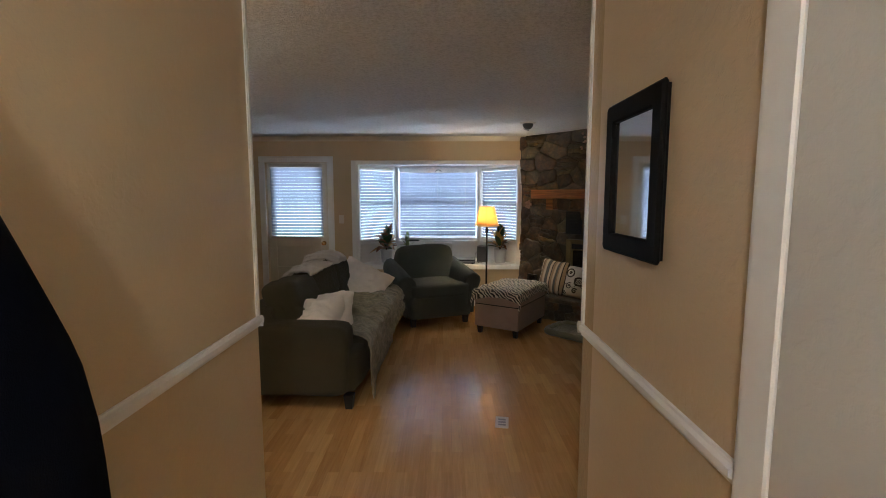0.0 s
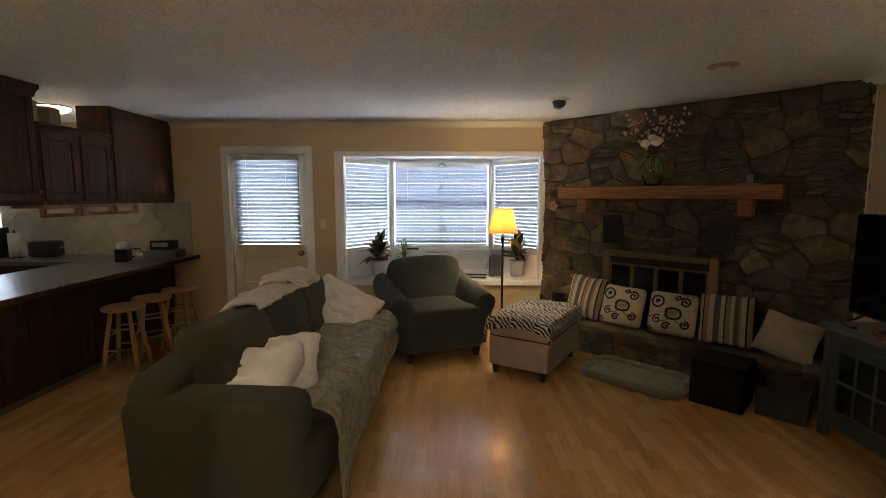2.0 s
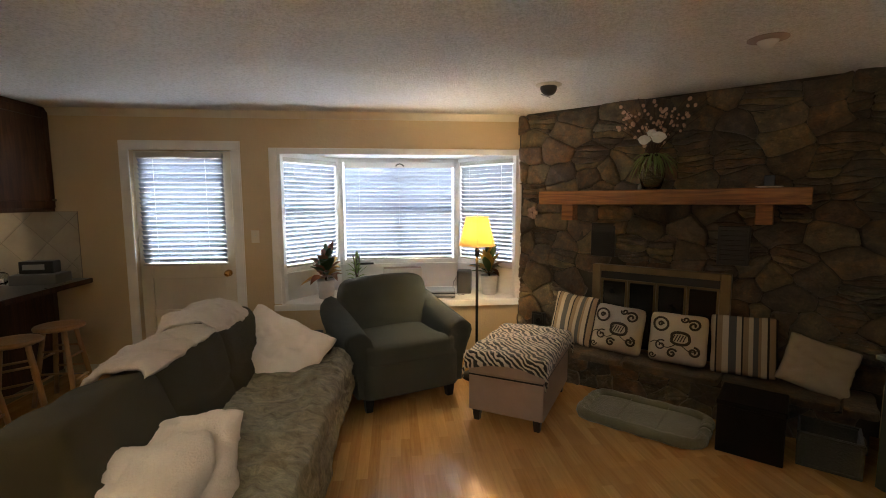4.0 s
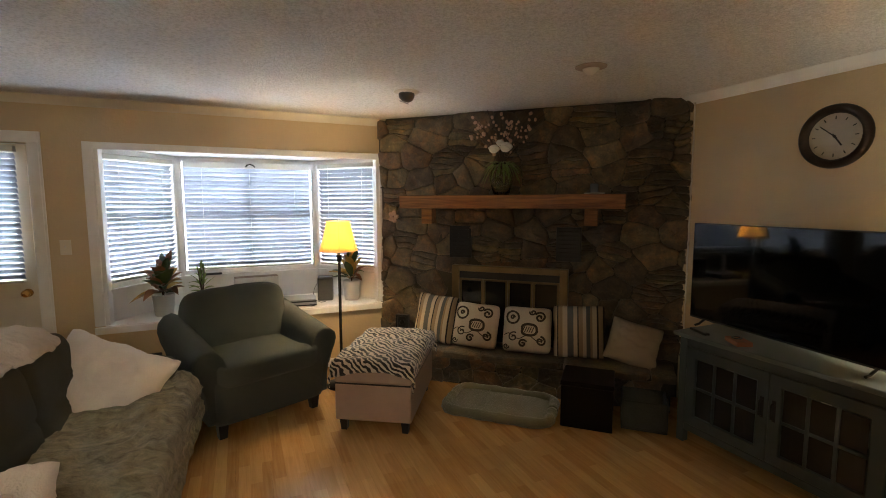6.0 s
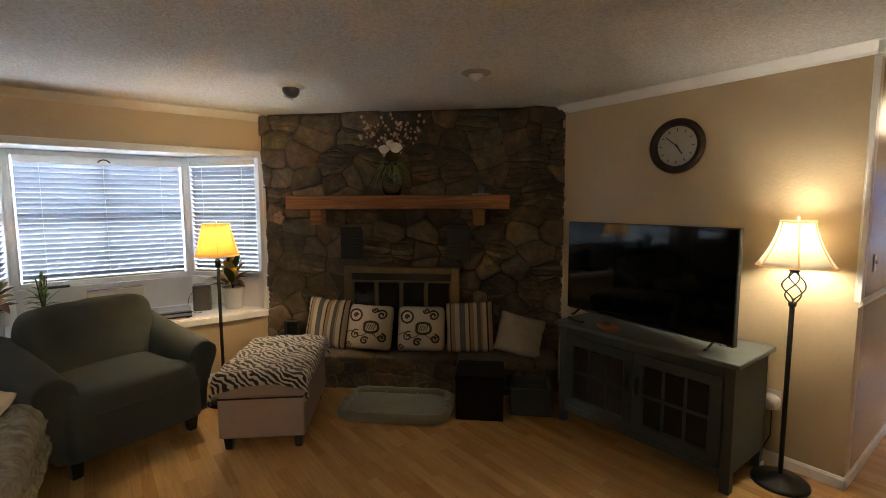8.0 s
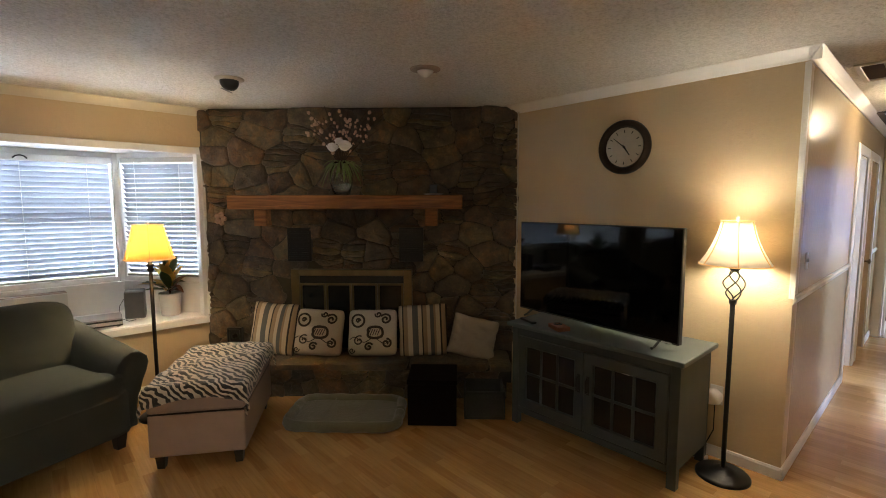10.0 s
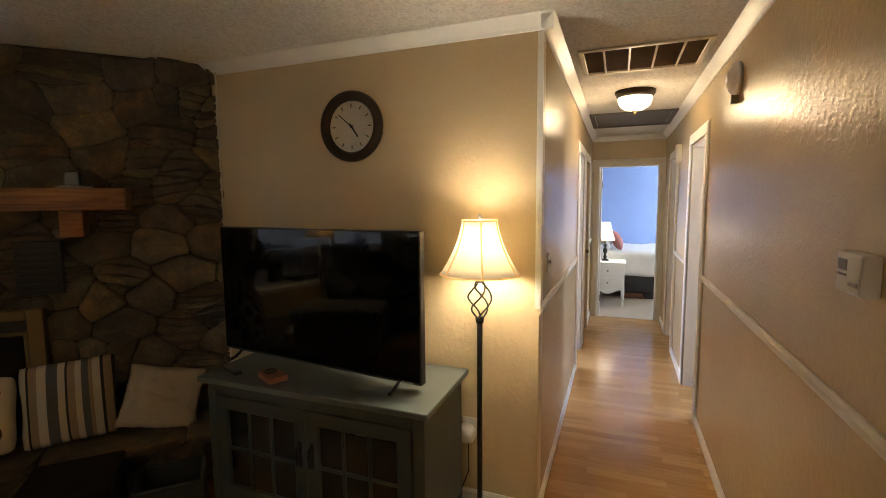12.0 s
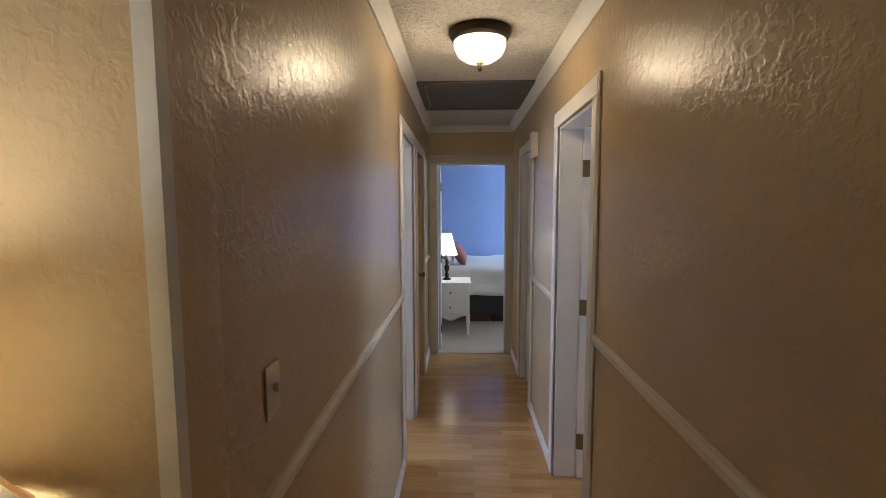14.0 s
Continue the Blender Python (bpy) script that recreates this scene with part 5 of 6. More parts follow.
for f in (-1, 1):
    b = bmesh.new()
    rows = []
    cx0, cz0 = 0.10, 0.40
    for y, k in ((-0.395, 0.72), (-0.415, 0.90), (-0.408, 0.965), (-0.385, 1.0), (-0.25, 1.0), (-0.05, 1.0), (0.15, 1.0), (0.34, 1.0), (0.37, 0.96), (0.385, 0.8)):
        row = []
        for ax, az in ARM:
            px, pz = cx0 + (ax - cx0) * k, cz0 + (az - cz0) * (0.4 + 0.6 * k)
            q = noise.noise_vector(Vector((px * 5, y * 5, pz * 5 + f)))
            lift = max(0, pz - 0.35) * (0.32 * (y + 0.41)) / 0.27
            row.append(b.verts.new((f * (0.295 + px) + 0.006 * q.x, y + 0.004 * q.y, pz + lift * 0.55 + 0.006 * q.z)))
        rows.append(row)
    for p, q in zip(rows, rows[1:]):
        for i in range(len(ARM)):
            j = (i + 1) % len(ARM)
            b.faces.new((p[i], p[j], q[j], q[i]))
    b.faces.new(rows[0])
    b.faces.new(rows[-1])
    bmesh.ops.recalc_face_normals(b, faces=b.faces)
    welt = [(v.co.x, -0.412, v.co.z) for v in rows[2][3:13]]
    part("arm", b, GREY_SLIP, chair, "", True)
    part("welt", tube(welt, 0.005, 5), GREY_SLIP, chair)
for x, y in ((-0.34, -0.36), (0.34, -0.36), (-0.34, 0.34), (0.34, 0.34)):
    part("foot", lathe([(0, 0), (0.034, 0), (0.05, 0.12), (0, 0.12)], 4, pose(x, y, 0, 0, 0, 45)), DARKLEG, chair)

# ---- storage ottoman with zebra throw ----
ott = thing("ottoman", "taupe leatherette storage ottoman on dark block feet", "ottoman", 1.20, 6.94, 0, -32)
OW, OL = 0.54, 0.84
part("body", box((-OW / 2, -OL / 2, 0.085), (OW / 2, OL / 2, 0.345), 0.012, 3), TAUPE, ott)
part("lid", box((-OW / 2 - 0.004, -OL / 2 - 0.004, 0.349), (OW / 2 + 0.004, OL / 2 + 0.004, 0.47), 0.022, 3), TAUPE, ott)
part("seam", box((-OW / 2 + 0.004, -OL / 2 + 0.004, 0.34), (OW / 2 - 0.004, OL / 2 - 0.004, 0.352)), DARKLEG, ott)
for x in (-1, 1):
    for y in (-1, 1):
        part("foot", lathe([(0, 0), (0.028, 0), (0.04, 0.09), (0, 0.09)], 4, pose(x * (OW / 2 - 0.05), y * (OL / 2 - 0.05), 0, 0, 0, 45)), DARKLEG, ott)


def fold_over(val, lim, r=0.03):
    """How far along and how far down a cloth lies that runs over an edge."""
    k, a = (1 if val > 0 else -1), abs(val)
    if a <= lim - r:
        return val, 0.0
    ang = min((a - lim + r) / r, math.pi / 2)
    return k * (lim - r + r * math.sin(ang)), r * (1 - math.cos(ang)) + max(0, a - lim + r - r * math.pi / 2)


def zebra_throw(u, v):
    a = (u - 0.5) * (0.72 + 0.03 * math.sin(v * 9))
    b = (v - 0.5) * (1.02 + 0.05 * math.sin(u * 7 + 1))
    x, dx = fold_over(a, OW / 2 + 0.022)
    y, dy = fold_over(b, OL / 2 + 0.022)
    w = noise.noise(Vector((a * 7, b * 7, 2))) * 0.020 + noise.noise(Vector((a * 18, b * 18, 5))) * 0.007
    top = 0.505 + 0.03 * (1 - (2 * u - 1) ** 2) * (1 - (2 * v - 1) ** 4)
    k = min(1, (dx + dy) * 12)
    out = 1 + 0.05 * k * abs(noise.noise(Vector((a * 9, b * 9, 6))))
    return Vector((x * out, y * out, top - dx - dy + w * (1 - 0.6 * k)))


zt = link("zebra_throw", sheet(zebra_throw, 44, 56, 0.012), ZEBRA, None, "", True)
zt.matrix_basis = ott.matrix_basis.copy()
tagged(zt, "black and cream zebra-striped plush throw over the ottoman", "throw")

# ---- television wall ----
cab = thing("tv_stand", "slate-green television stand with two glazed doors", "cabinet", 2.835, 4.56, 0)
CD, CL, CH = 0.48, 1.14, 0.742
part("top", box((-0.035, -0.03, CH - 0.028), (CD + 0.02, CL + 0.03, CH), 0.006), SLATETOP, cab)
for y0, y1 in ((0.0, 0.022), (CL - 0.022, CL)):
    part("side_panel", box((0.022, y0, 0.11), (CD - 0.02, y1, CH - 0.029), 0.003), SLATE, cab)
part("back_panel", box((CD - 0.02, 0.0, 0.11), (CD - 0.008, CL, CH - 0.03)), SLATE, cab)
part("bottom_board", box((0.022, 0.022, 0.11), (CD - 0.021, CL - 0.022, 0.13)), SLATE, cab)
part("shelf", box((0.05, 0.023, 0.40), (CD - 0.022, CL - 0.023, 0.418)), SLATE, cab)
for z0, z1 in ((0.655, CH - 0.029), (0.09, 0.135)):
    part("face_rail", box((0, 0.052, z0), (0.022, CL - 0.052, z1), 0.003, 1), SLATE, cab)
for y in (0.0, CL - 0.05):
    for x in (0.0, CD - 0.05):
        part("leg", box((x, y - 0.001, 0), (x + 0.05, y + 0.051, CH - 0.03 if x == 0 else 0.11), 0.004), SLATE, cab)
for k in range(2):
    y0 = 0.055 + k * (CL - 0.11) / 2 + 0.002
    y1 = 0.055 + (k + 1) * (CL - 0.11) / 2 - 0.002
    st = 0.062
    bm = ring_frame(y0, y1, 0.14, 0.65, st, -0.006, 0.014)
    door = part("door", bm, SLATE, cab)
    iw, ih = (y1 - y0 - 2 * st), (0.65 - 0.14 - 2 * st)
    for j in (1, 2):
        y = y0 + st + iw * j / 3
        part("muntin", box((-0.004, y - 0.009, 0.14 + st), (0.012, y + 0.009, 0.65 - st), 0.002, 1), SLATE, door)
    part("muntin", box((-0.0035, y0 + st, 0.14 + st + ih / 2 - 0.009), (0.0115, y1 - st, 0.14 + st + ih / 2 + 0.009), 0.002, 1), SLATE, door)
    for r in range(2):
        for j in range(3):
            part("pane", box((0.003, y0 + st + iw * j / 3 + 0.009, 0.14 + st + ih * r / 2 + 0.009), (0.007, y0 + st + iw * (j + 1) / 3 - 0.009, 0.14 + st + ih * (r + 1) / 2 - 0.009)), SMOKED, door)
    hy = y1 - 0.03 if k == 0 else y0 + 0.03
    part("handle_plate", box((-0.0085, hy - 0.011, 0.385), (-0.0062, hy + 0.011, 0.505), 0.001, 1), IRON, door)
    part("handle", tube([(-0.006, hy, 0.40), (-0.03, hy, 0.405), (-0.032, hy, 0.45), (-0.03, hy, 0.485), (-0.006, hy, 0.49)], 0.006, 8), IRON, door, "black drop handle")

# television, slightly turned
tv = thing("television", "large flat black television standing on splayed feet", "television", 3.065, 5.235, CH, 83.5)
TW, TH, TB = 1.235, 0.665, 0.036
part("housing", box((-TW / 2, -0.012, TB), (TW / 2, 0.03, TB + TH), 0.006), BLACK, tv)
part("rear_housing", box((-TW * 0.36, -0.055, TB + 0.06), (TW * 0.36, -0.0125, TB + TH * 0.62), 0.02), BLACK, tv)
part("screen", box((-TW / 2 + 0.007, 0.0305, TB + 0.014), (TW / 2 - 0.007, 0.0325, TB + TH - 0.007)), SCREEN, tv, "glossy black screen")
part("badge", box((-TW / 2 + 0.04, 0.0302, TB + 0.003), (-TW / 2 + 0.10, 0.0322, TB + 0.010)), SILVER, tv)
for x in (-0.50, 0.50):
    part("stand_foot", tube([(x, 0.0, TB + 0.015), (x, 0.07, 0.012), (x, 0.10, 0.008)], 0.008, 8), BLACK, tv)
    part("stand_foot", tube([(x, 0.0, TB + 0.015), (x, -0.06, 0.012), (x, -0.09, 0.008)], 0.008, 8), BLACK, tv)
rc = thing("remote_control", "slim black remote control on the television stand", "remote", 2.905, 5.62, CH, 70)
part("body", box((-0.08, -0.02, 0.0), (0.08, 0.02, 0.016), 0.006), BLACK, rc)
part("buttons", box((-0.06, -0.012, 0.0165), (0.06, 0.012, 0.018)), GREYPLASTIC, rc)
bx = thing("gadget_box", "small orange-brown box with a black ring on the television stand", "box", 2.90, 5.36, CH, 62)
part("body", box((-0.07, -0.045, 0), (0.07, 0.045, 0.028), 0.004), surface("terracotta_card", (0.34, 0.13, 0.07), 0.6), bx)
part("ring", lathe([(0.018, 0.029), (0.03, 0.029), (0.03, 0.034), (0.018, 0.034), (0.018, 0.029)], 20, pose(0.02, 0, 0)), BLACK, bx)
inside = thing("white_canister", "narrow pale canister standing inside the glazed cabinet", "canister", 2.885, 4.885, 0.419)
part("body", lathe([(0, 0), (0.022, 0), (0.022, 0.15), (0.018, 0.16), (0, 0.16)], 16), PLASTIC, inside)

# wall clock
ck = thing("wall_clock", "round wall clock with a dark bronze rim and aged cream dial", "clock", EAST, 5.195, 1.965, -90)
ck.scale = (0.965, 1, 0.965)
part("rim", lathe([(0.140, -0.012), (0.148, -0.034), (0.160, -0.046), (0.175, -0.046), (0.188, -0.032), (0.192, -0.012), (0.192, -0.002), (0.13, -0.002), (0.140, -0.012)], 48, pose(0, 0, 0, -90, 0, 0)), BRONZE, ck, "", True)
part("dial", lathe([(0, -0.010), (0.142, -0.010), (0.142, -0.006), (0, -0.006)], 48, pose(0, 0, 0, -90, 0, 0)), DIAL, ck)
for i in range(12):
    a = radians(30 * i)
    part("hour_mark", box((-0.0025, -0.0125, 0.102), (0.0025, -0.0105, 0.122), m=pose(0, 0, 0, 0, math.degrees(a), 0)), IRON, ck)
for ang, ln, w in ((310, 0.105, 0.003), (145, 0.07, 0.0045)):
    part("pointer", box((-w, -0.0155, -0.02), (w, -0.013, ln), 0.001, 1, m=pose(0, 0, 0, 0, ang, 0)), IRON, ck)
part("hub", lathe([(0, -0.019), (0.008, -0.018), (0.009, -0.012), (0, -0.012)], 16, pose(0, 0, 0, -90, 0, 0)), IRON, ck)


# floor lamps
def shade_mesh(r0, r1, h, n=40, ribs=8, flare=0.25):
    """A bell shade, open above and below, with a thin wall."""
    out, inn = [], []
    for i in range(9):
        f = i / 8
        r = r0 + (r1 - r0) * (f + flare * f * (f - 1) * (1 if flare > 0 else 0))
        out.append((r, -f * h))
        inn.append((r - 0.003, -f * h))
    return lathe(out + inn[::-1] + [out[0]], n)


def floor_lamp(name, label, x, y, top, bottom, r0, r1, shade_m, pole_top, base_r, cage, trim_m, flare):
    e = thing(name, label, "lamp", x, y, 0)
    part("base", lathe([(0, 0), (base_r, 0), (base_r, 0.012), (base_r * 0.93, 0.022), (base_r * 0.5, 0.030), (base_r * 0.35, 0.045), (0.022, 0.055), (0, 0.055)], 36), IRON, e, "", True)
    part("pole", tube([(0, 0, 0.05), (0, 0, 0.45), (0, 0, pole_top)], 0.0125, 12), IRON, e, "", True)
    if cage:
        z0, z1 = pole_top, bottom - 0.03
        for k in range(4):
            pts = []
            for i in range(15):
                f = i / 14
                a = k * math.pi / 2 + f * math.pi * 1.0
                r = 0.012 + 0.042 * math.sin(math.pi * f)
                pts.append((r * math.cos(a), r * math.sin(a), z0 + (z1 - z0) * f))
            part("cage_bar", tube(pts, 0.0038, 6), IRON, e, "", True)
        part("collar", lathe([(0, z0 - 0.02), (0.018, z0 - 0.02), (0.02, z0), (0.012, z0 + 0.006), (0, z0 + 0.006)], 16), IRON, e, "", True)
        part("bobeche", lathe([(0, z1 - 0.01), (0.016, z1 - 0.01), (0.03, z1 + 0.006), (0.048, z1 + 0.012), (0.046, z1 + 0.015), (0.014, z1 + 0.01), (0.012, z1 + 0.05), (0, z1 + 0.05)], 20), IRON, e, "", True)
    else:
        part("socket", lathe([(0, pole_top), (0.016, pole_top), (0.024, pole_top + 0.02), (0.016, pole_top + 0.035), (0.03, pole_top + 0.05), (0.014, pole_top + 0.06), (0.014, bottom + 0.05), (0, bottom + 0.05)], 16), IRON, e, "", True)
    sh = part("shade", put(shade_mesh(r0, r1, top - bottom, flare=flare), pose(0, 0, top)), shade_m, e, "", True)
    for nm, r, z in (("top_trim", r0, top), ("bottom_trim", r1, bottom)):
        part(nm, tube([(r * math.cos(a), r * math.sin(a), z) for a in (2 * math.pi * i / 36 for i in range(37))], 0.0042, 6), trim_m, sh)
    for k in range(6):
        a = k * math.pi / 3 + 0.35
        pts = []
        for i in range(9):
            f = i / 8
            r = r0 + (r1 - r0) * (f + flare * f * (f - 1)) + 0.0015
            pts.append((r * math.cos(a), r * math.sin(a), top - f * (top - bottom)))
        part("seam", tube(pts, 0.0036, 5), trim_m, sh)
    part("harp", tube([(0, 0, bottom + 0.03), (0.045, 0, bottom + 0.09), (0.04, 0, top - 0.02), (0, 0, top + 0.004)], 0.002, 5), IRON, e)
    part("finial", lathe([(0, top), (0.007, top + 0.002), (0.004, top + 0.01), (0.009, top + 0.02), (0, top + 0.034)], 12), SILVER, e, "", True)
    return e


tall = floor_lamp("floor_lamp", "black floor lamp with a lit cream bell shade and twisted cage", 3.205, 4.436, 1.480, 1.240, 0.078, 0.178, SHADE_CREAM, 1.035, 0.142, True, TRIMTAPE, 0.62)
floor_lamp("floor_lamp", "slim black floor lamp with a lit amber shade", 0.955, 7.53, 1.43, 1.185, 0.098, 0.158, SHADE_AMBER, 1.09, 0.13, False, TRIMTAPE, 0.15)
cordp = [(3.24, 4.50, 0.02), (3.30, 4.56, 0.012), (3.28, 4.66, 0.012), (3.36, 4.60, 0.03), (3.375, 4.545, 0.18), (3.372, 4.545, 0.36)]
part("power_cord", tube([(a - 3.205, b - 4.436, c) for a, b, c in cordp], 0.0035, 6), BLACK, tall, "thin black lamp cord")
ol = thing("night_light", "round white plug-in ball at a wall socket", "night light", EAST - 0.001, 4.545, 0.40, 90)
part("ball", soft((0.10, 0.08, 0.10), 2.2, 6, 0, 0.01, 20, pose(0, 0.055, 0)), PLASTIC, ol, "", True)
part("socket_plate", box((-0.036, 0.0, -0.06), (0.036, 0.006, 0.06), 0.003), PLASTIC, ol)
ps = thing("power_strip", "white power strip with plugs on the floor", "power strip", 3.31, 4.62, 0.0, 80)
part("body", box((-0.07, -0.022, 0.002), (0.07, 0.022, 0.034), 0.006), PLASTIC, ps)
for x in (-0.035, 0.02):
    part("plug", box((x - 0.014, -0.014, 0.0345), (x + 0.014, 0.014, 0.06), 0.005), BLACK, ps)


# ceiling fittings
EYE = surface("dark_grey_enamel", (0.05, 0.048, 0.045), 0.4, vary=0.1)
def can_light(x, y, label, eye):
    e = thing("ceiling_light", label, "ceiling light", x, y, H - 0.001, 0, "recessed ceiling lights")
    part("trim_ring", lathe([(0.05, -0.014), (0.066, -0.012), (0.092, -0.004), (0.092, 0.0), (0.05, 0.0), (0.05, -0.014)], 32), TAUPE if not eye else CREAM, e, "", True)
    if eye:
        part("eyeball", soft((0.115, 0.115, 0.105), 2.1, 7, 0, m=pose(0, 0, -0.022, 24, 0, 40)), EYE, e, "", True)
        part("reflector", lathe([(0, 0.0), (0.034, 0.0), (0.036, -0.007), (0, -0.004)], 20, pose(0, 0, -0.022, 24, 0, 40) @ pose(0.0, 0, -0.052)), SILVER, e, "", True)
    else:
        part("bulb", lathe([(0, -0.052), (0.02, -0.048), (0.045, -0.025), (0.052, -0.008), (0, -0.005)], 24), PLASTIC, e, "", True)
    return e


can_light(1.345, 6.87, "small dark eyeball spotlight set in the ceiling", True)
can_light(2.15, 5.85, "unlit recessed ceiling light with a white reflector bulb", False)
fv = thing("floor_vent", "small white floor register in the laminate", "vent", 0.80, 4.57, 0.001, -8)
part("frame", box((-0.045, -0.08, 0), (0.045, 0.08, 0.005), 0.002, 1), PLASTIC, fv)
for i in range(3):
    part("slot", box((-0.026, -0.05 + i * 0.037, 0.0052), (0.026, -0.028 + i * 0.037, 0.006)), GREYPLASTIC, fv)


def switch_plate(name, label, x, y, z, rz, toggle=True):
    e = thing(name, label, "switch", x, y, z, rz)
    part("plate", box((-0.036, -0.006, -0.058), (0.036, -0.0005, 0.058), 0.003), CREAM, e)
    part("toggle", box((-0.005, -0.018, -0.004), (0.005, -0.0061, 0.016), 0.002, 1), PLASTIC, e)
    return e


switch_plate("light_switch", "cream light switch beside the outside door", -1.05, NORTH, 1.245, 0)
switch_plate("light_switch", "cream light switch on the hallway wall", 3.68, HALL_N, 1.24, 0).scale = (0.85, 0.85, 0.85)

# ---- things in the bay ----
CROTON = [surface("croton_green", (0.055, 0.095, 0.025), 0.4, vary=0.3), surface("croton_red", (0.26, 0.10, 0.035), 0.35, vary=0.4), surface("croton_yellow", (0.55, 0.32, 0.05), 0.35, vary=0.4)]


def potted(label, x, y, z, n, height, spread, width, mats, seed, pot_r=0.088, pot_h=0.19, droop=0.05):
    e = thing("potted_plant", label, "plant", x, y, z, seed * 31)
    part("pot", lathe([(0, 0), (pot_r * 0.8, 0), (pot_r * 0.84, 0.01), (pot_r, pot_h - 0.02), (pot_r * 1.03, pot_h), (pot_r * 0.93, pot_h), (pot_r * 0.90, pot_h - 0.03), (0, pot_h - 0.03)], 28), POT, e, "", True)
    part("soil", lathe([(0, pot_h - 0.029), (pot_r * 0.89, pot_h - 0.029), (pot_r * 0.89, pot_h - 0.026), (0, pot_h - 0.02)], 20), SOIL, e)
    rp = random.Random(seed)
    for k in range(3):
        part("stem", tube([(0, 0, pot_h - 0.03), (0.02 * math.cos(k * 2.1), 0.02 * math.sin(k * 2.1), pot_h + height * 0.3), (0.04 * math.cos(k * 2.1), 0.04 * math.sin(k * 2.1), pot_h + height * 0.62)], [0.006, 0.005, 0.003], 6), TWIG, e)
    for i in range(n):
        a = i * 2.4 + rp.uniform(-0.3, 0.3)
        f = i / n
        zb = pot_h + height * (0.02 + 0.62 * f * rp.uniform(0.5, 1.0))
        el = 0.42 + 0.85 * f + rp.uniform(-0.35, 0.45)
        ln = spread * rp.uniform(0.55, 1.15)
        tip = (ln * math.cos(el) * math.cos(a), ln * math.cos(el) * math.sin(a), zb + ln * math.sin(el))
        part("leaf", leaf_blade((0.015 * math.cos(a), 0.015 * math.sin(a), zb), tip, width * rp.uniform(0.8, 1.2), droop * rp.uniform(0.4, 1.3)), mats[rp.randrange(len(mats))], e, "", True)
    return e


potted("croton plant with green and rust leaves in a pale pot", -0.45, 8.27, SEAT, 44, 0.30, 0.27, 0.11, [CROTON[0], CROTON[1], CROTON[0], CROTON[1], CROTON[2]], 2, droop=0.10)
potted("croton plant with yellow and green leaves in a pale pot", 1.22, 8.27, SEAT, 40, 0.36, 0.25, 0.085, [CROTON[0], CROTON[1], CROTON[2], CROTON[2]], 5, 0.09, 0.20, 0.07)
potted("small green bamboo-like plant in a pale pot", -0.16, 8.48, SEAT, 26, 0.46, 0.17, 0.032, [GRASS], 7, 0.05, 0.12)
sp = thing("speaker", "small upright grey loudspeaker on the window seat", "speaker", 0.97, 8.36, SEAT, -12)
part("cabinet", box((-0.075, -0.07, 0), (0.075, 0.09, 0.24), 0.012), GREYPLASTIC, sp)
part("grille", box((-0.066, -0.0765, 0.012), (0.066, -0.0705, 0.228), 0.004), surface("speaker_cloth", (0.10, 0.10, 0.10), 0.9, grain=500, bumps=0.5), sp)
pl = thing("disc_player", "silver and black disc player on the window seat", "player", 0.68, 8.22, SEAT, -6)
part("case", box((-0.17, -0.13, 0.008), (0.17, 0.13, 0.058), 0.005), BLACK, pl)
part("front_trim", box((-0.168, -0.134, 0.022), (0.168, -0.1305, 0.046), 0.002, 1), SILVER, pl)
part("lid", box((-0.165, -0.125, 0.0585), (0.165, 0.125, 0.070), 0.005), SILVER, pl)
for x in (-0.14, 0.14):
    part("foot", lathe([(0, 0), (0.012, 0), (0.012, 0.009), (0, 0.009)], 12, pose(x, -0.1, 0)), BLACK, pl)
cbx = thing("white_carton", "white flat carton standing on the window seat", "box", 0.32, 8.42, SEAT, 3)
part("body", box((-0.20, -0.05, 0), (0.20, 0.05, 0.27), 0.004), PLASTIC, cbx)
part("top_flap", box((-0.197, -0.047, 0.271), (0.197, 0.047, 0.277), 0.002, 1), TAUPE, cbx)
rmt = thing("remote_control", "black remote control resting on the window stool", "remote", -0.08, 8.66, SILL + 0.004, 8)
part("body", box((-0.09, -0.02, 0), (0.09, 0.02, 0.02), 0.006), BLACK, rmt)
part("buttons", box((-0.07, -0.012, 0.0205), (0.05, 0.012, 0.022)), GREYPLASTIC, rmt)
wire = tagged(link("cable", tube([(0.95, 8.24, 0.605), (0.90, 8.22, 0.604), (0.87, 8.33, 0.604), (0.85, 8.42, 0.606), (0.87, 8.46, 0.70), (0.93, 8.47, 0.80)], 0.0025, 5), BLACK), "thin dark cable looping behind the loudspeaker", "cable")
clip = thing("window_clip", "small dark arched hook on the blind valance", "hook", 0.31, 8.715, 1.960)
part("arch", tube([(-0.045, 0, -0.012), (-0.025, -0.004, 0.008), (0, -0.006, 0.014), (0.025, -0.004, 0.008), (0.045, 0, -0.012)], 0.006, 6), IRON, clip)
part("valance", box((-0.60, 0.004, -0.03), (0.60, 0.012, 0.030), 0.003, 1), WHITE, clip)

# low dark side table between sofa and chair
stb = thing("side_table", "low black side table behind the sofa end", "table", -0.62, 7.28, 0)
part("tabletop", box((-0.25, -0.20, 0.46), (0.25, 0.20, 0.49), 0.005), DARKBOX, stb)
for x in (-0.22, 0.22):
    for y in (-0.17, 0.17):
        part("leg", box((x - 0.018, y - 0.018, 0), (x + 0.018, y + 0.018, 0.459), 0.003, 1), DARKBOX, stb)

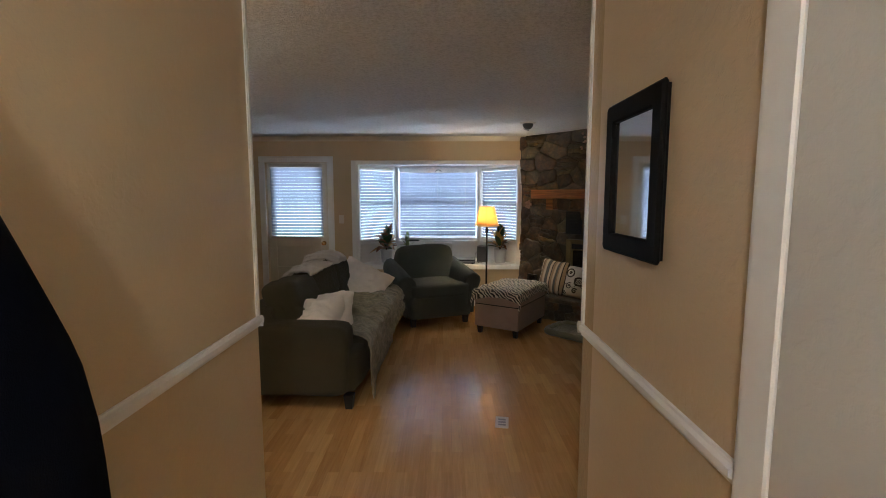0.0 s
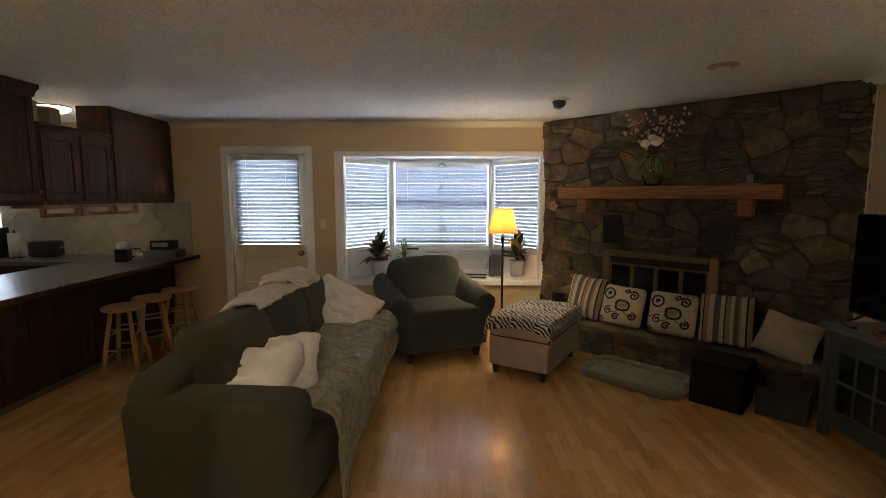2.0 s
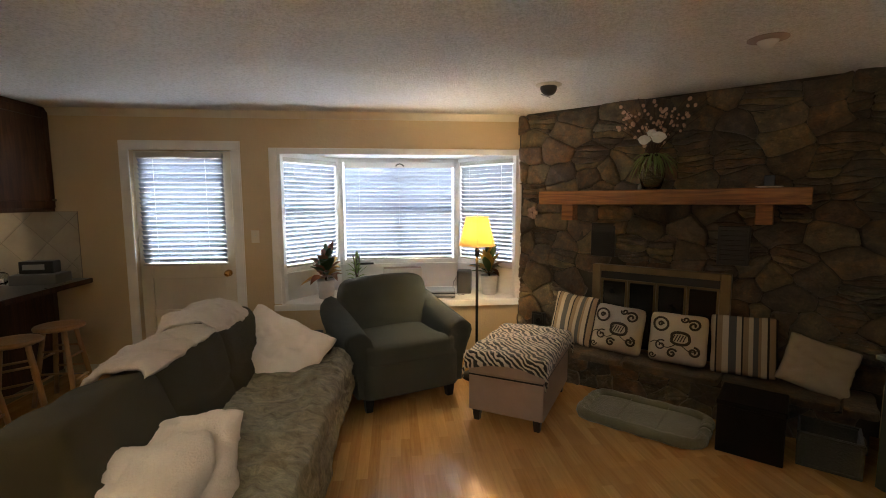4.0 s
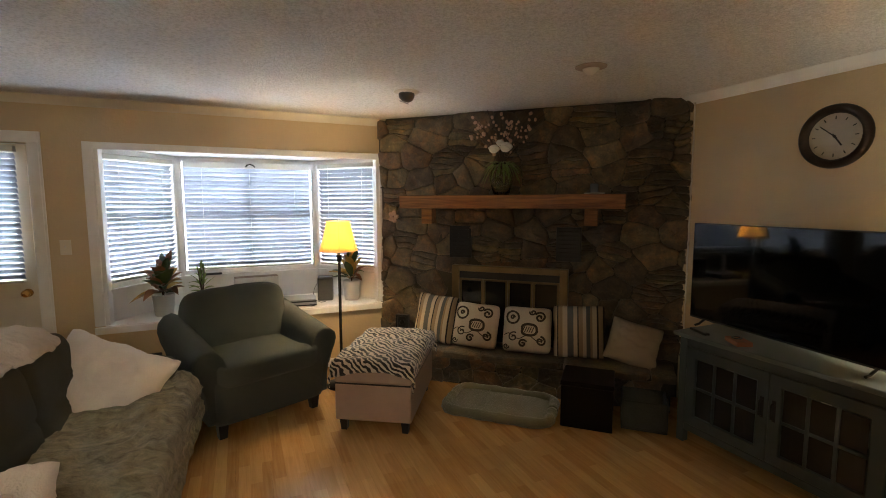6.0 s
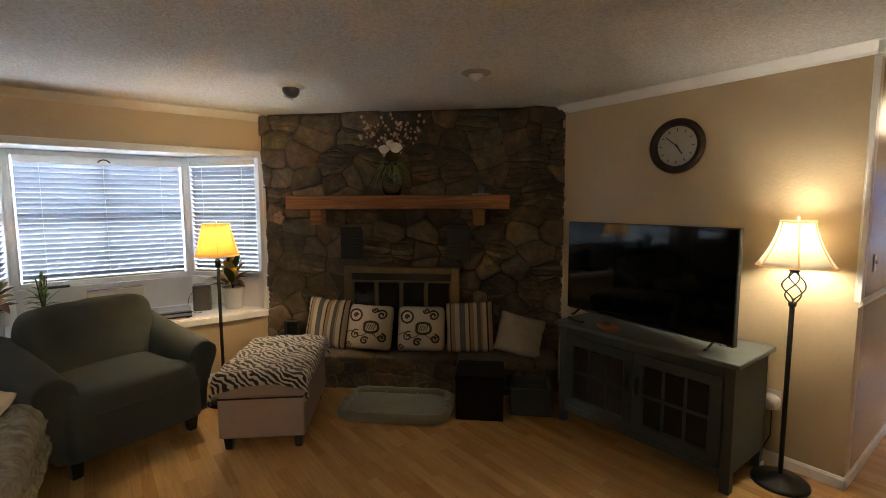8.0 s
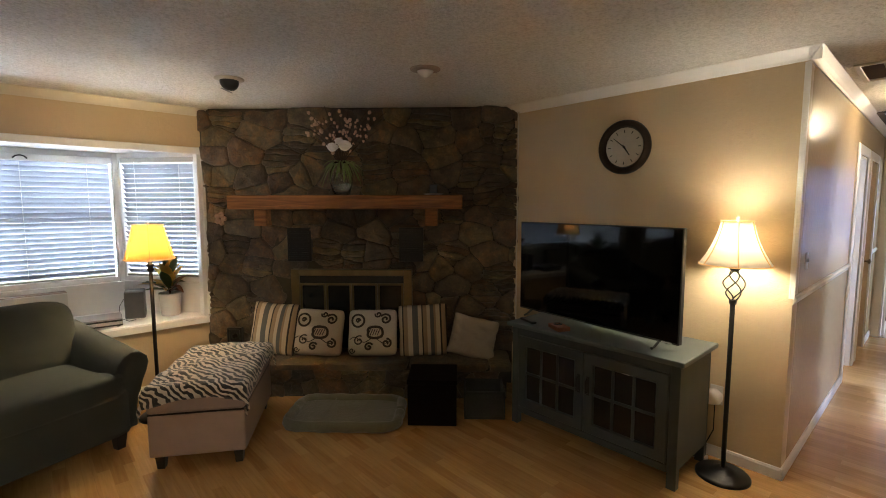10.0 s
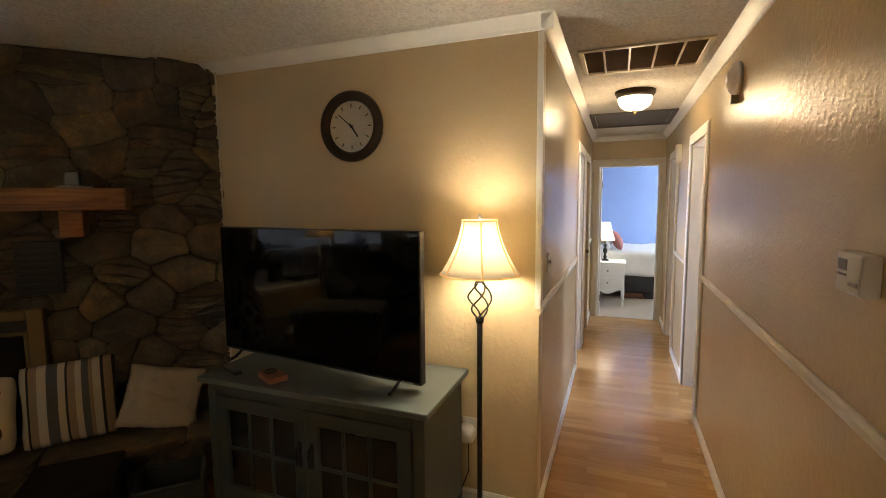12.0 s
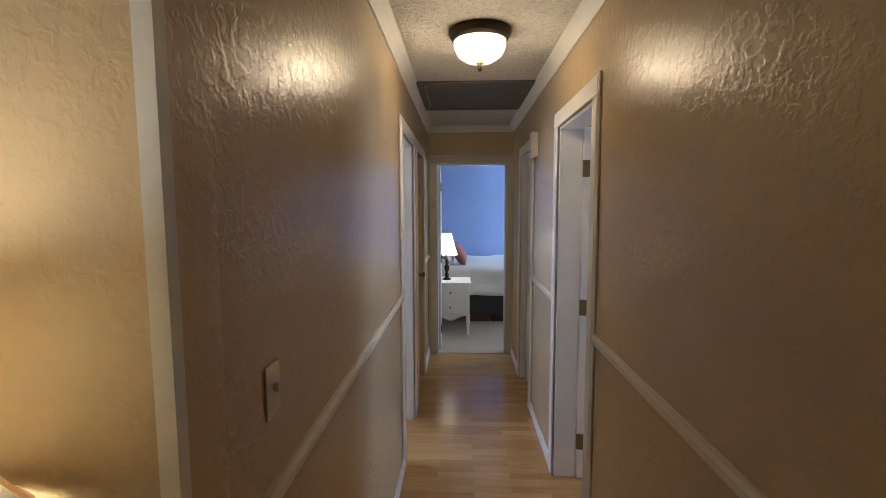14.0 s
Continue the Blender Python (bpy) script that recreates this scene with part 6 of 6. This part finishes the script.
# ---- entry corridor ----
EBONY = surface("ebony_frame", (0.006, 0.0055, 0.005), 0.6, vary=0.2)
EBONY.node_tree.nodes["Principled BSDF"].inputs["Specular IOR Level"].default_value = 0.12
mr = thing("wall_mirror", "rectangular wall mirror in a broad black wooden frame", "mirror", COR_E, 2.868, 1.603, -90)
MW, MH, FW = 0.385, 0.455, 0.058
bm = bmesh.new()
part("backing", box((-MW / 2 + 0.01, -0.008, -MH / 2 + 0.01), (MW / 2 - 0.01, -0.001, MH / 2 - 0.01)), EBONY, mr)
bm = ring_frame(-MW / 2, MW / 2, -MH / 2, MH / 2, FW, -0.026, -0.0085, "y", 0.006)
part("frame", bm, EBONY, mr)
part("glass", box((-MW / 2 + FW - 0.004, -0.014, -MH / 2 + FW - 0.004), (MW / 2 - FW + 0.004, -0.009, MH / 2 - FW + 0.004)), MIRROR, mr)


def coat_sheet(u, v):
    """A long coat hung flat on its hook, wider and fuller towards the hem."""
    a = 2 * math.pi * u
    z = 1.99 - 1.34 * v
    w = 0.13 + 0.26 * min(1, v * 1.9) ** 0.7 + 0.06 * v
    dp = 0.045 + 0.10 * min(1, 1.6 * v) ** 0.85
    fold = 1 + 0.07 * math.sin(5 * a + 2) * v
    return Vector((dp + 0.01 + dp * math.cos(a) * fold, w * math.sin(a) * fold, z))


ct = thing("hanging_coat", "black-navy coat hanging on a wall hook", "coat", COR_W, 1.86, 0)
part("cloth", sheet(coat_sheet, 40, 26, 0.006), NAVY, ct, "", True)
part("zip_pull", box((0.16, 0.02, 1.30), (0.168, 0.03, 1.335), 0.002, 1), SILVER, ct)
part("hook", tube([(0.002, 0, 2.03), (0.05, 0, 2.01), (0.06, 0, 2.04)], 0.006, 6), IRON, ct)


def dome_light(x, y, label, r=0.147):
    e = thing("ceiling_dome_light", label, "ceiling light", x, y, H - 0.001, 0, "dome ceiling lights")
    part("pan", lathe([(0, 0), (r, 0), (r * 1.0, -0.012), (r * 0.97, -0.022), (r * 0.86, -0.050), (r * 0.84, -0.044), (0, -0.044)], 40), BRONZE, e, "", True)
    part("bowl", lathe([(r * 0.83, -0.048), (r * 0.81, -0.078), (r * 0.70, -0.110), (r * 0.45, -0.134), (r * 0.12, -0.144), (0.0, -0.144), (0.0, -0.140), (r * 0.43, -0.130), (r * 0.67, -0.107), (r * 0.78, -0.076), (r * 0.80, -0.048), (r * 0.83, -0.048)], 40), FROST, e, "lit frosted glass bowl", True)
    part("finial", lathe([(0, -0.140), (0.018, -0.142), (0.02, -0.148), (0.008, -0.156), (0.013, -0.168), (0.008, -0.180), (0, -0.186)], 16), OLDBRASS, e, "", True)
    return e


dome_light(5.13, 3.765, "lit frosted dome light with a dark bronze rim")
dome_light(-1.2, 3.78, "lit frosted dome light over the open living area")
dome_light(0.25, 0.75, "lit frosted dome light over the entry corridor")

# ---- hallway ----
gv = thing("return_grille", "cream-framed ceiling return-air grille with dark openings", "vent", 3.965, 3.42, H)
bm = bmesh.new()
VX, VY = 0.52, 0.675
bm = ring_frame(0, VX, 0, VY, 0.03, -0.014, -0.001, "z")
part("frame", bm, CREAM, gv)
part("duct_back", box((0.028, 0.028, -0.004), (VX - 0.028, VY - 0.028, -0.002)), VENTDARK, gv, "dark filter behind the grille")
for i in range(1, 5):
    y = VY * i / 5
    part("divider", box((0.03, y - 0.006, -0.015), (VX - 0.03, y + 0.006, -0.005), 0.002, 1), CREAM, gv)
for i in range(22):
    x = 0.045 + i * 0.0195
    part("fin", box((x, 0.03, -0.010), (x + 0.003, VY - 0.03, -0.0045)), VENTDARK, gv)
ah = thing("attic_hatch", "dark panelled attic hatch framed in white in the ceiling", "hatch", 5.98, 3.37, H)
bm = bmesh.new()
HX, HY = 0.86, 0.78
bm = ring_frame(0, HX, 0, HY, 0.045, -0.016, -0.001, "z")
part("frame", bm, HATCH, ah)
part("board", box((0.05, 0.05, -0.008), (HX - 0.05, HY - 0.05, -0.002), 0.002, 1), HATCH, ah)
tst = thing("thermostat", "white boxy wall thermostat with a small grey display", "thermostat", 2.555, HALL_S, 1.390, 180)
part("body", box((-0.062, -0.040, -0.048), (0.062, -0.001, 0.048), 0.006), PLASTIC, tst)
part("display", box((-0.052, -0.0415, 0.005), (-0.006, -0.0402, 0.032), 0.001, 1), GREYPLASTIC, tst, "dull grey display")
part("label_strip", box((-0.052, -0.0412, -0.008), (-0.006, -0.0402, -0.002)), GREYPLASTIC, tst)
part("lever", box((0.008, -0.043, -0.028), (0.05, -0.0402, -0.018), 0.001, 1), SILVER, tst)
sd = thing("smoke_alarm", "round ridged beige smoke alarm high on the wall", "alarm", 3.96, HALL_S, 2.16, 180)
sd.scale = (1.2, 1.2, 1.2)
part("body", lathe([(0, -0.046), (0.030, -0.046), (0.034, -0.036), (0.052, -0.035), (0.056, -0.024), (0.066, -0.022), (0.068, -0.001), (0, -0.001)], 32, pose(0, 0, 0, -90, 0, 0)), PLASTIC, sd, "", True)
part("test_tab", box((-0.012, -0.03, -0.10), (0.012, -0.001, -0.066), 0.003), OLDBRASS, sd)
chm = thing("door_chime", "small cream door chime box on the hallway wall", "chime", 6.20, HALL_S, 2.0, 180)
part("cover", box((-0.05, -0.05, -0.085), (0.05, -0.001, 0.085), 0.006), CREAM, chm)
part("slot", box((-0.03, -0.0515, -0.05), (0.03, -0.0503, -0.045)), GREYPLASTIC, chm)

# ---- bedroom ----
PALE = surface("pale_laminate", (0.46, 0.38, 0.29), 0.35, vary=0.12, scale=3)
structure("floor_bedroom", box((HALL_E + 0.0, 0.9, 0.0005), (10.75, 6.6, 0.006)), PALE, "pale laminate bedroom floor")
ns = thing("nightstand", "white painted nightstand with curved apron and cabriole legs", "nightstand", 8.37, 3.75, 0.006)
part("top", box((-0.015, -0.015, 0.625), (0.42, 0.48, 0.65), 0.008), WHITE, ns)
part("body", box((0.0, 0.0, 0.25), (0.40, 0.465, 0.624), 0.005), WHITE, ns)
for z0, z1 in ((0.27, 0.43), (0.445, 0.61)):
    dr = part("drawer", box((-0.008, 0.03, z0), (-0.0005, 0.435, z1), 0.003), WHITE, ns)
    part("pull", lathe([(0, 0), (0.006, 0), (0.006, 0.012), (0.013, 0.018), (0.01, 0.026), (0, 0.028)], 12, pose(-0.008, 0.232, (z0 + z1) / 2, 0, -90, 0)), OLDBRASS, dr, "", True)
bm = bmesh.new()
for i in range(10):
    y = 0.04 + i * 0.0385
    box((0.0, y, 0.21 - 0.03 * math.cos((i / 9 - 0.5) * 6.28)), (0.012, y + 0.0386, 0.2505), bm=bm)
part("apron", bm, WHITE, ns)
for x in (0.02, 0.38):
    for y in (0.02, 0.445):
        part("leg", tube([(x, y, 0.26), (x - 0.012, y, 0.18), (x + 0.004, y, 0.08), (x - 0.006, y, 0.0)], [0.026, 0.024, 0.014, 0.018], 8), WHITE, ns)
bl = thing("table_lamp", "small turned black table lamp with a lit white shade", "lamp", 8.60, 4.03, 0.656)
part("stem", lathe([(0, 0), (0.055, 0), (0.055, 0.012), (0.02, 0.03), (0.028, 0.06), (0.014, 0.09), (0.03, 0.13), (0.034, 0.16), (0.014, 0.20), (0.024, 0.23), (0.01, 0.26), (0.01, 0.34), (0, 0.34)], 20), IRON, bl, "", True)
part("shade", put(shade_mesh(0.06, 0.135, 0.27, flare=0.2), pose(0, 0, 0.58)), SHADE_BED, bl, "", True)
bed = thing("bed", "bed with a white quilted comforter over a dark box base", "bed", 9.0, 2.3, 0.006)
part("base", box((0.02, 0.03, 0.10), (1.55, 2.15, 0.38), 0.01), surface("dark_bed_base", (0.03, 0.03, 0.035), 0.8), bed)
part("comforter", soft((1.60, 2.05, 0.42), 10, 16, 0.05, 0.03, 3.5, pose(0.78, 1.05, 0.55)), WHITELINEN, bed, "", True)
part("headboard", box((0.0, 2.17, 0.0), (1.58, 2.22, 1.1), 0.01), WHITE, bed)
for x, y in ((0.05, 0.08), (1.5, 0.08), (0.05, 2.1), (1.5, 2.1)):
    part("leg", box((x - 0.025, y - 0.025, 0), (x + 0.025, y + 0.025, 0.10)), DARKLEG, bed)
ROSE = cloth("rose_patterned_cloth", (0.42, 0.17, 0.17), 60, 0.2, 0.5)
for i, (x, y, m, lb) in enumerate(((9.33, 3.98, WHITELINEN, "white cotton pillow on the bed"), (9.30, 3.80, ROSE, "rose patterned cushion on the bed"))):
    ob = link("bed_pillow", pillow(0.5 if i == 0 else 0.36, 0.42 if i == 0 else 0.34, 0.16, 12, 0.08, 0.01, i), m, None, "", True)
    ob.matrix_basis = pose(x, y, 0.755, 0, 0, 0) @ pose(0, 0, 0, -24, 0, 0)
    tagged(ob, lb, "pillow", "bed pillows")
for i, (y, c) in enumerate(((2.9, (0.10, 0.03, 0.02)), (3.28, (0.02, 0.02, 0.025)), (3.62, (0.12, 0.045, 0.03)))):
    ub = thing("storage_bin", ("dark red storage bin under the bed", "black storage bin under the bed", "rust-brown storage bin under the bed")[i], "box", 9.06, y, 0.006, 0)
    part("body", box((0, -0.16, 0), (0.4, 0.16, 0.085), 0.006), surface("bin_%d" % i, c, 0.6), ub)
    part("rim", box((-0.006, -0.165, 0.0855), (0.406, 0.165, 0.094), 0.003, 1), BLACK, ub)

# ---- kitchen seen over the bar ----
bar = thing("bar_counter", "dark wood breakfast bar base facing the living room", "counter", -2.80, 4.9, 0)
part("front_panel", box((-0.60, 0.0, 0.0), (0.0, 3.14, 0.845), 0.003), WALNUT, bar)
part("toe_strip", box((0.0005, 0.0, 0.0), (0.012, 3.14, 0.05), 0.002, 1), OLDBRASS, bar, "light brown toe strip")
for i in range(6):
    part("panel_stile", box((0.0005, 0.02 + i * 0.61, 0.06), (0.010, 0.08 + i * 0.61, 0.83), 0.003, 1), WALNUT, bar)
bt = thing("bar_worktop", "grey laminate worktop with a dark wooden edge", "worktop", -2.80, 4.9, 0.846)
wt = prism([(-0.66, -0.03), (0.26, -0.03), (0.30, 0.15), (0.30, 3.14), (-3.2, 3.14), (-3.2, 2.52), (-0.66, 2.52)], 0, 0.042)
part("slab", wt, COUNTER, bt)
part("edge_strip", box((0.3005, 0.15, 0.0), (0.312, 3.14, 0.043), 0.003, 1), WALNUT, bt)
bc = thing("base_cabinet", "dark wood kitchen base cabinets below the worktop", "cabinet", -6.0, 7.45, 0)
part("body", box((0, 0, 0), (2.55, 0.59, 0.845), 0.003), WALNUT, bc)


def upper(label, y0, y1, z0, z1, doors, crown=False):
    e = thing("wall_cabinet", label, "cabinet", -3.05, y0, z0, 0, "kitchen wall cabinets")
    w, h, dp = y1 - y0, z1 - z0, 0.30
    part("body", box((0, 0.002, 0), (dp, w - 0.002, h), 0.003), WALNUT, e)
    for i in range(doors):
        a, b = w * i / doors + 0.02, w * (i + 1) / doors - 0.02
        s = 0.06
        bm = ring_frame(a, b, 0.03, h - 0.04, s, dp + 0.001, dp + 0.02)
        dr = part("door", bm, WALNUT, e)
        part("raised_panel", box((dp + 0.001, a + s + 0.004, 0.034 + s), (dp + 0.014, b - s - 0.004, h - 0.044 - s), 0.010, 2), WALNUT, dr)
        part("knob", lathe([(0, 0), (0.006, 0), (0.006, 0.012), (0.013, 0.018), (0.01, 0.027), (0, 0.028)], 12, pose(dp + 0.02, b - 0.03, 0.10, 0, 90, 0)), OLDBRASS, dr, "", True)
    if crown:
        part("cornice", moulding([(0, h - 0.09), (0.02, h - 0.085), (0.035, h - 0.05), (0.06, h - 0.03), (0.065, h), (0, h)], (dp, 0.0), (dp, w), (1, 0)), WALNUT, e)
    return e


upper("tall dark wood wall cabinet beside the window wall", 7.09, NORTH - 0.004, 1.49, H - 0.003, 1, False)
upper("low dark wood wall cabinet with an open shelf above", 6.31, 7.088, 1.49, 2.10, 2)
upper("tall dark wood wall cabinet with a cornice", 5.35, 6.308, 1.49, H - 0.003, 2, True)
oshelf = thing("open_shelf", "dark wood shelf board above a low wall cabinet", "shelf", -3.05, 6.312, 2.101)
part("board", box((0, 0, 0), (0.33, 0.774, 0.022), 0.004), WALNUT, oshelf)
for y, c, hh in ((0.12, (0.45, 0.33, 0.14), 0.17), (0.34, (0.20, 0.13, 0.07), 0.15)):
    jr = thing("tin_box", "old yellow-brown tin on the open shelf", "tin", -2.95, 6.312 + y, 2.124, 8)
    part("body", box((-0.07, -0.07, 0), (0.07, 0.07, hh), 0.008), surface("tin_%d" % int(y * 100), c, 0.5, vary=0.3), jr)
    part("lid", box((-0.072, -0.072, hh + 0.0005), (0.072, 0.072, hh + 0.015), 0.005), OLDBRASS, jr)
# slotted valances; the redder timber carries the orange kitchen light in its colour
for y0, y1 in ((6.32, 6.68), (6.70, 7.08), (7.10, 7.42)):
    vl = thing("glass_rack", "slotted wooden valance under a wall cabinet, reddened for orange lamplight", "rack", -3.01, y0, 1.39, 0, "stemware racks")
    w = y1 - y0
    bm = bmesh.new()
    for lo, hi in (((0.22, 0, 0), (0.26, w, 0.03)), ((0.22, 0, 0.07), (0.26, w, 0.098)), ((0.22, 0, 0.03), (0.26, 0.03, 0.07)), ((0.22, w - 0.03, 0.03), (0.26, w, 0.07)), ((0.0, 0, 0.07), (0.22, w, 0.098))):
        box(lo, hi, 0.003, 1, bm)
    part("frame", bm, MANTEL, vl)
kl = thing("ceiling_dome_light", "lit kitchen ceiling dome light above the cabinets", "ceiling light", -3.30, 7.13, H - 0.001, 0, "dome ceiling lights")
part("bowl", lathe([(0.15, 0), (0.14, -0.03), (0.09, -0.055), (0, -0.062), (0, -0.058), (0.088, -0.05), (0.135, -0.028), (0.144, 0.0), (0.15, 0)], 32), FROST, kl, "lit frosted glass bowl", True)
part("pan", lathe([(0, 0), (0.155, 0), (0.155, -0.008), (0.145, -0.010), (0, -0.006)], 32), BRONZE, kl, "", True)


def stool(x, y, rz):
    e = thing("bar_stool", "round-seated varnished pine bar stool", "stool", x, y, 0, rz, "bar stools")
    part("seat", lathe([(0, 0.575), (0.14, 0.575), (0.165, 0.585), (0.168, 0.598), (0.158, 0.61), (0.12, 0.607), (0, 0.603)], 32), PINE, e, "", True)
    tops, feet = [], []
    for k in range(4):
        a = math.pi / 4 + k * math.pi / 2
        t, f = Vector((0.10 * math.cos(a), 0.10 * math.sin(a), 0.58)), Vector((0.20 * math.cos(a), 0.20 * math.sin(a), 0.0))
        tops.append(t), feet.append(f)
        part("leg", tube([f, f.lerp(t, 0.5), t], [0.016, 0.020, 0.016], 10), PINE, e, "", True)
    for k in range(4):
        j = (k + 1) % 4
        for z in ((0.30, 0.62) if k % 2 else (0.42, 0.72)):
            part("rung", tube([feet[k].lerp(tops[k], z), feet[j].lerp(tops[j], z)], 0.009, 8), PINE, e, "", True)
    return e


st0 = stool(-2.45, 6.68, 12)
copy_thing(st0, pose(-2.44, 7.05, 0, 0, 0, 40))
copy_thing(st0, pose(-2.41, 7.46, 0, 0, 0, 5))

tb = thing("tissue_box", "dark cube tissue box with a white tissue pulled up", "tissue box", -2.97, 7.46, 0.889, 15)
part("body", box((-0.06, -0.06, 0), (0.06, 0.06, 0.13), 0.005), BLACK, tb)
part("tissue", soft((0.11, 0.05, 0.10), 2.2, 5, 0, 0.03, 12, pose(0.0, 0, 0.165, 0, 0, 30)), WHITELINEN, tb, "", True)
dv = thing("desk_tray", "dark grey tray holding a black radio on the bar", "tray", -2.75, 7.80, 0.889, 6)
part("tray", box((-0.17, -0.12, 0), (0.17, 0.12, 0.085), 0.008), GREYPLASTIC, dv)
part("radio", box((-0.13, -0.05, 0.0855), (0.12, 0.07, 0.19), 0.008), BLACK, dv)
part("panel", box((-0.10, -0.053, 0.12), (0.06, -0.0505, 0.165), 0.001, 1), SILVER, dv)
gl = thing("glass_globe", "clear glass globe candle holder on the bar", "candle holder", -3.02, 7.74, 0.889)
part("globe", lathe([(0, 0), (0.035, 0), (0.05, 0.02), (0.06, 0.055), (0.05, 0.09), (0.03, 0.105), (0.028, 0.102), (0.046, 0.088), (0.056, 0.055), (0.046, 0.022), (0, 0.006)], 24), VGLASS, gl, "", True)
part("candle", lathe([(0, 0.008), (0.02, 0.008), (0.02, 0.05), (0, 0.05)], 16), PLASTIC, gl)
ts = thing("toaster", "black two-slot toaster on the worktop", "toaster", -4.05, 7.78, 0.889, 3)
part("body", soft((0.30, 0.18, 0.19), 6, 8, 0, m=pose(0, 0, 0.10)), BLACK, ts, "", True)
part("lever", box((0.151, -0.012, 0.10), (0.168, 0.012, 0.12), 0.003), SILVER, ts)
pt = thing("paper_towel_roll", "upright white paper towel roll on the worktop", "paper towel", -4.36, 7.75, 0.889)
part("roll", lathe([(0.02, 0.01), (0.062, 0.01), (0.062, 0.27), (0.02, 0.27), (0.02, 0.01)], 24), WHITELINEN, pt, "", True)
part("stand", lathe([(0, 0), (0.075, 0), (0.075, 0.008), (0.008, 0.01), (0.008, 0.30), (0, 0.305)], 20), BLACK, pt)
cfm = thing("coffee_maker", "black coffee maker with a glass jug on the worktop", "coffee maker", -4.60, 7.72, 0.889)
part("base", box((-0.10, -0.12, 0), (0.10, 0.12, 0.03), 0.008), BLACK, cfm)
part("tower", box((-0.10, 0.02, 0.0305), (0.10, 0.12, 0.33), 0.01), BLACK, cfm)
part("head", box((-0.10, -0.12, 0.25), (0.10, 0.0195, 0.34), 0.012), SILVER, cfm)
part("jug", lathe([(0, 0.032), (0.055, 0.032), (0.07, 0.09), (0.055, 0.16), (0.05, 0.17), (0, 0.17)], 20, pose(0, -0.05, 0)), SMOKED, cfm, "", True)

# diagonal backsplash tiles
bs = structure("trim_backsplash", box((-4.76, NORTH - 0.006, 0.89), (-2.57, NORTH - 0.001, 1.49)), GROUT, "beige tile backsplash laid diagonally")
S = 0.265
for i in range(-9, 10):
    for j in range(-9, 10):
        cx, cz = -3.4 + (i - j) * S * 0.7071, 1.21 + (i + j) * S * 0.7071
        if not (-5.0 < cx < -2.35 and 0.7 < cz < 1.72):
            continue
        b = box((-S / 2 + 0.003, -0.010, -S / 2 + 0.003), (S / 2 - 0.003, -0.0062, S / 2 - 0.003), m=pose(cx, NORTH, cz, 0, 45, 0))
        for co, no in (((-4.755, 0, 0), (-1, 0, 0)), ((-2.575, 0, 0), (1, 0, 0)), ((0, 0, 0.892), (0, 0, -1)), ((0, 0, 1.488), (0, 0, 1))):
            g = bmesh.ops.bisect_plane(b, geom=b.verts[:] + b.edges[:] + b.faces[:], plane_co=co, plane_no=no, clear_outer=True)
            if b.faces:
                bmesh.ops.edgeloop_fill(b, edges=[e for e in g["geom_cut"] if isinstance(e, bmesh.types.BMEdge)])
        if len(b.faces) > 3:
            part("tile", b, TILE, bs)
        else:
            b.free()

# ---- floor boards ----
bm = box((-6.1, -0.4, -0.06), (10.75, 8.18, -0.013))
floor = structure("floor", bm, SUBFLOOR, "honey-coloured laminate strip floor")
PW, PL = 0.1935, 1.21
near, far = [], bmesh.new()
col = 0
x = -6.08
while x < 10.7:
    y = -0.4 - random.uniform(0, PL)
    while y < 8.04:
        y0, y1 = max(y, -0.38), min(y + PL, 8.03)
        if y1 - y0 > 0.05 and x < HALL_E:
            room = (-2.6 < x < 3.3 and y1 > 3.3 and y0 < 8) or (COR_W - 0.2 < x < COR_E and y0 < 3.4)
            hall = 3.2 < x < 7.6 and y1 > 3.2 and y0 < 4.3
            if (room or hall) and len(near) < 300:
                near.append((x, y0, y1))
            else:
                box((x + 0.0002, y0 + 0.0002, -0.012), (x + PW - 0.0002, y1 - 0.0002, 0), bm=far)
        y += PL
    x += PW
shared = {}
for x, y0, y1 in near:
    key = round(y1 - y0, 3)
    if key not in shared:
        ob = part("plank", box((0.0002, 0.0002, -0.012), (PW - 0.0002, key - 0.0002, 0)), FLOOR, floor)
        shared[key] = ob.data
    else:
        ob = new("plank", shared[key])
        ob.parent = floor
    ob.location = (x, y0, 0)
rest = part("far_planks", far, FLOOR, floor)
rest["kind"] = "stuff"
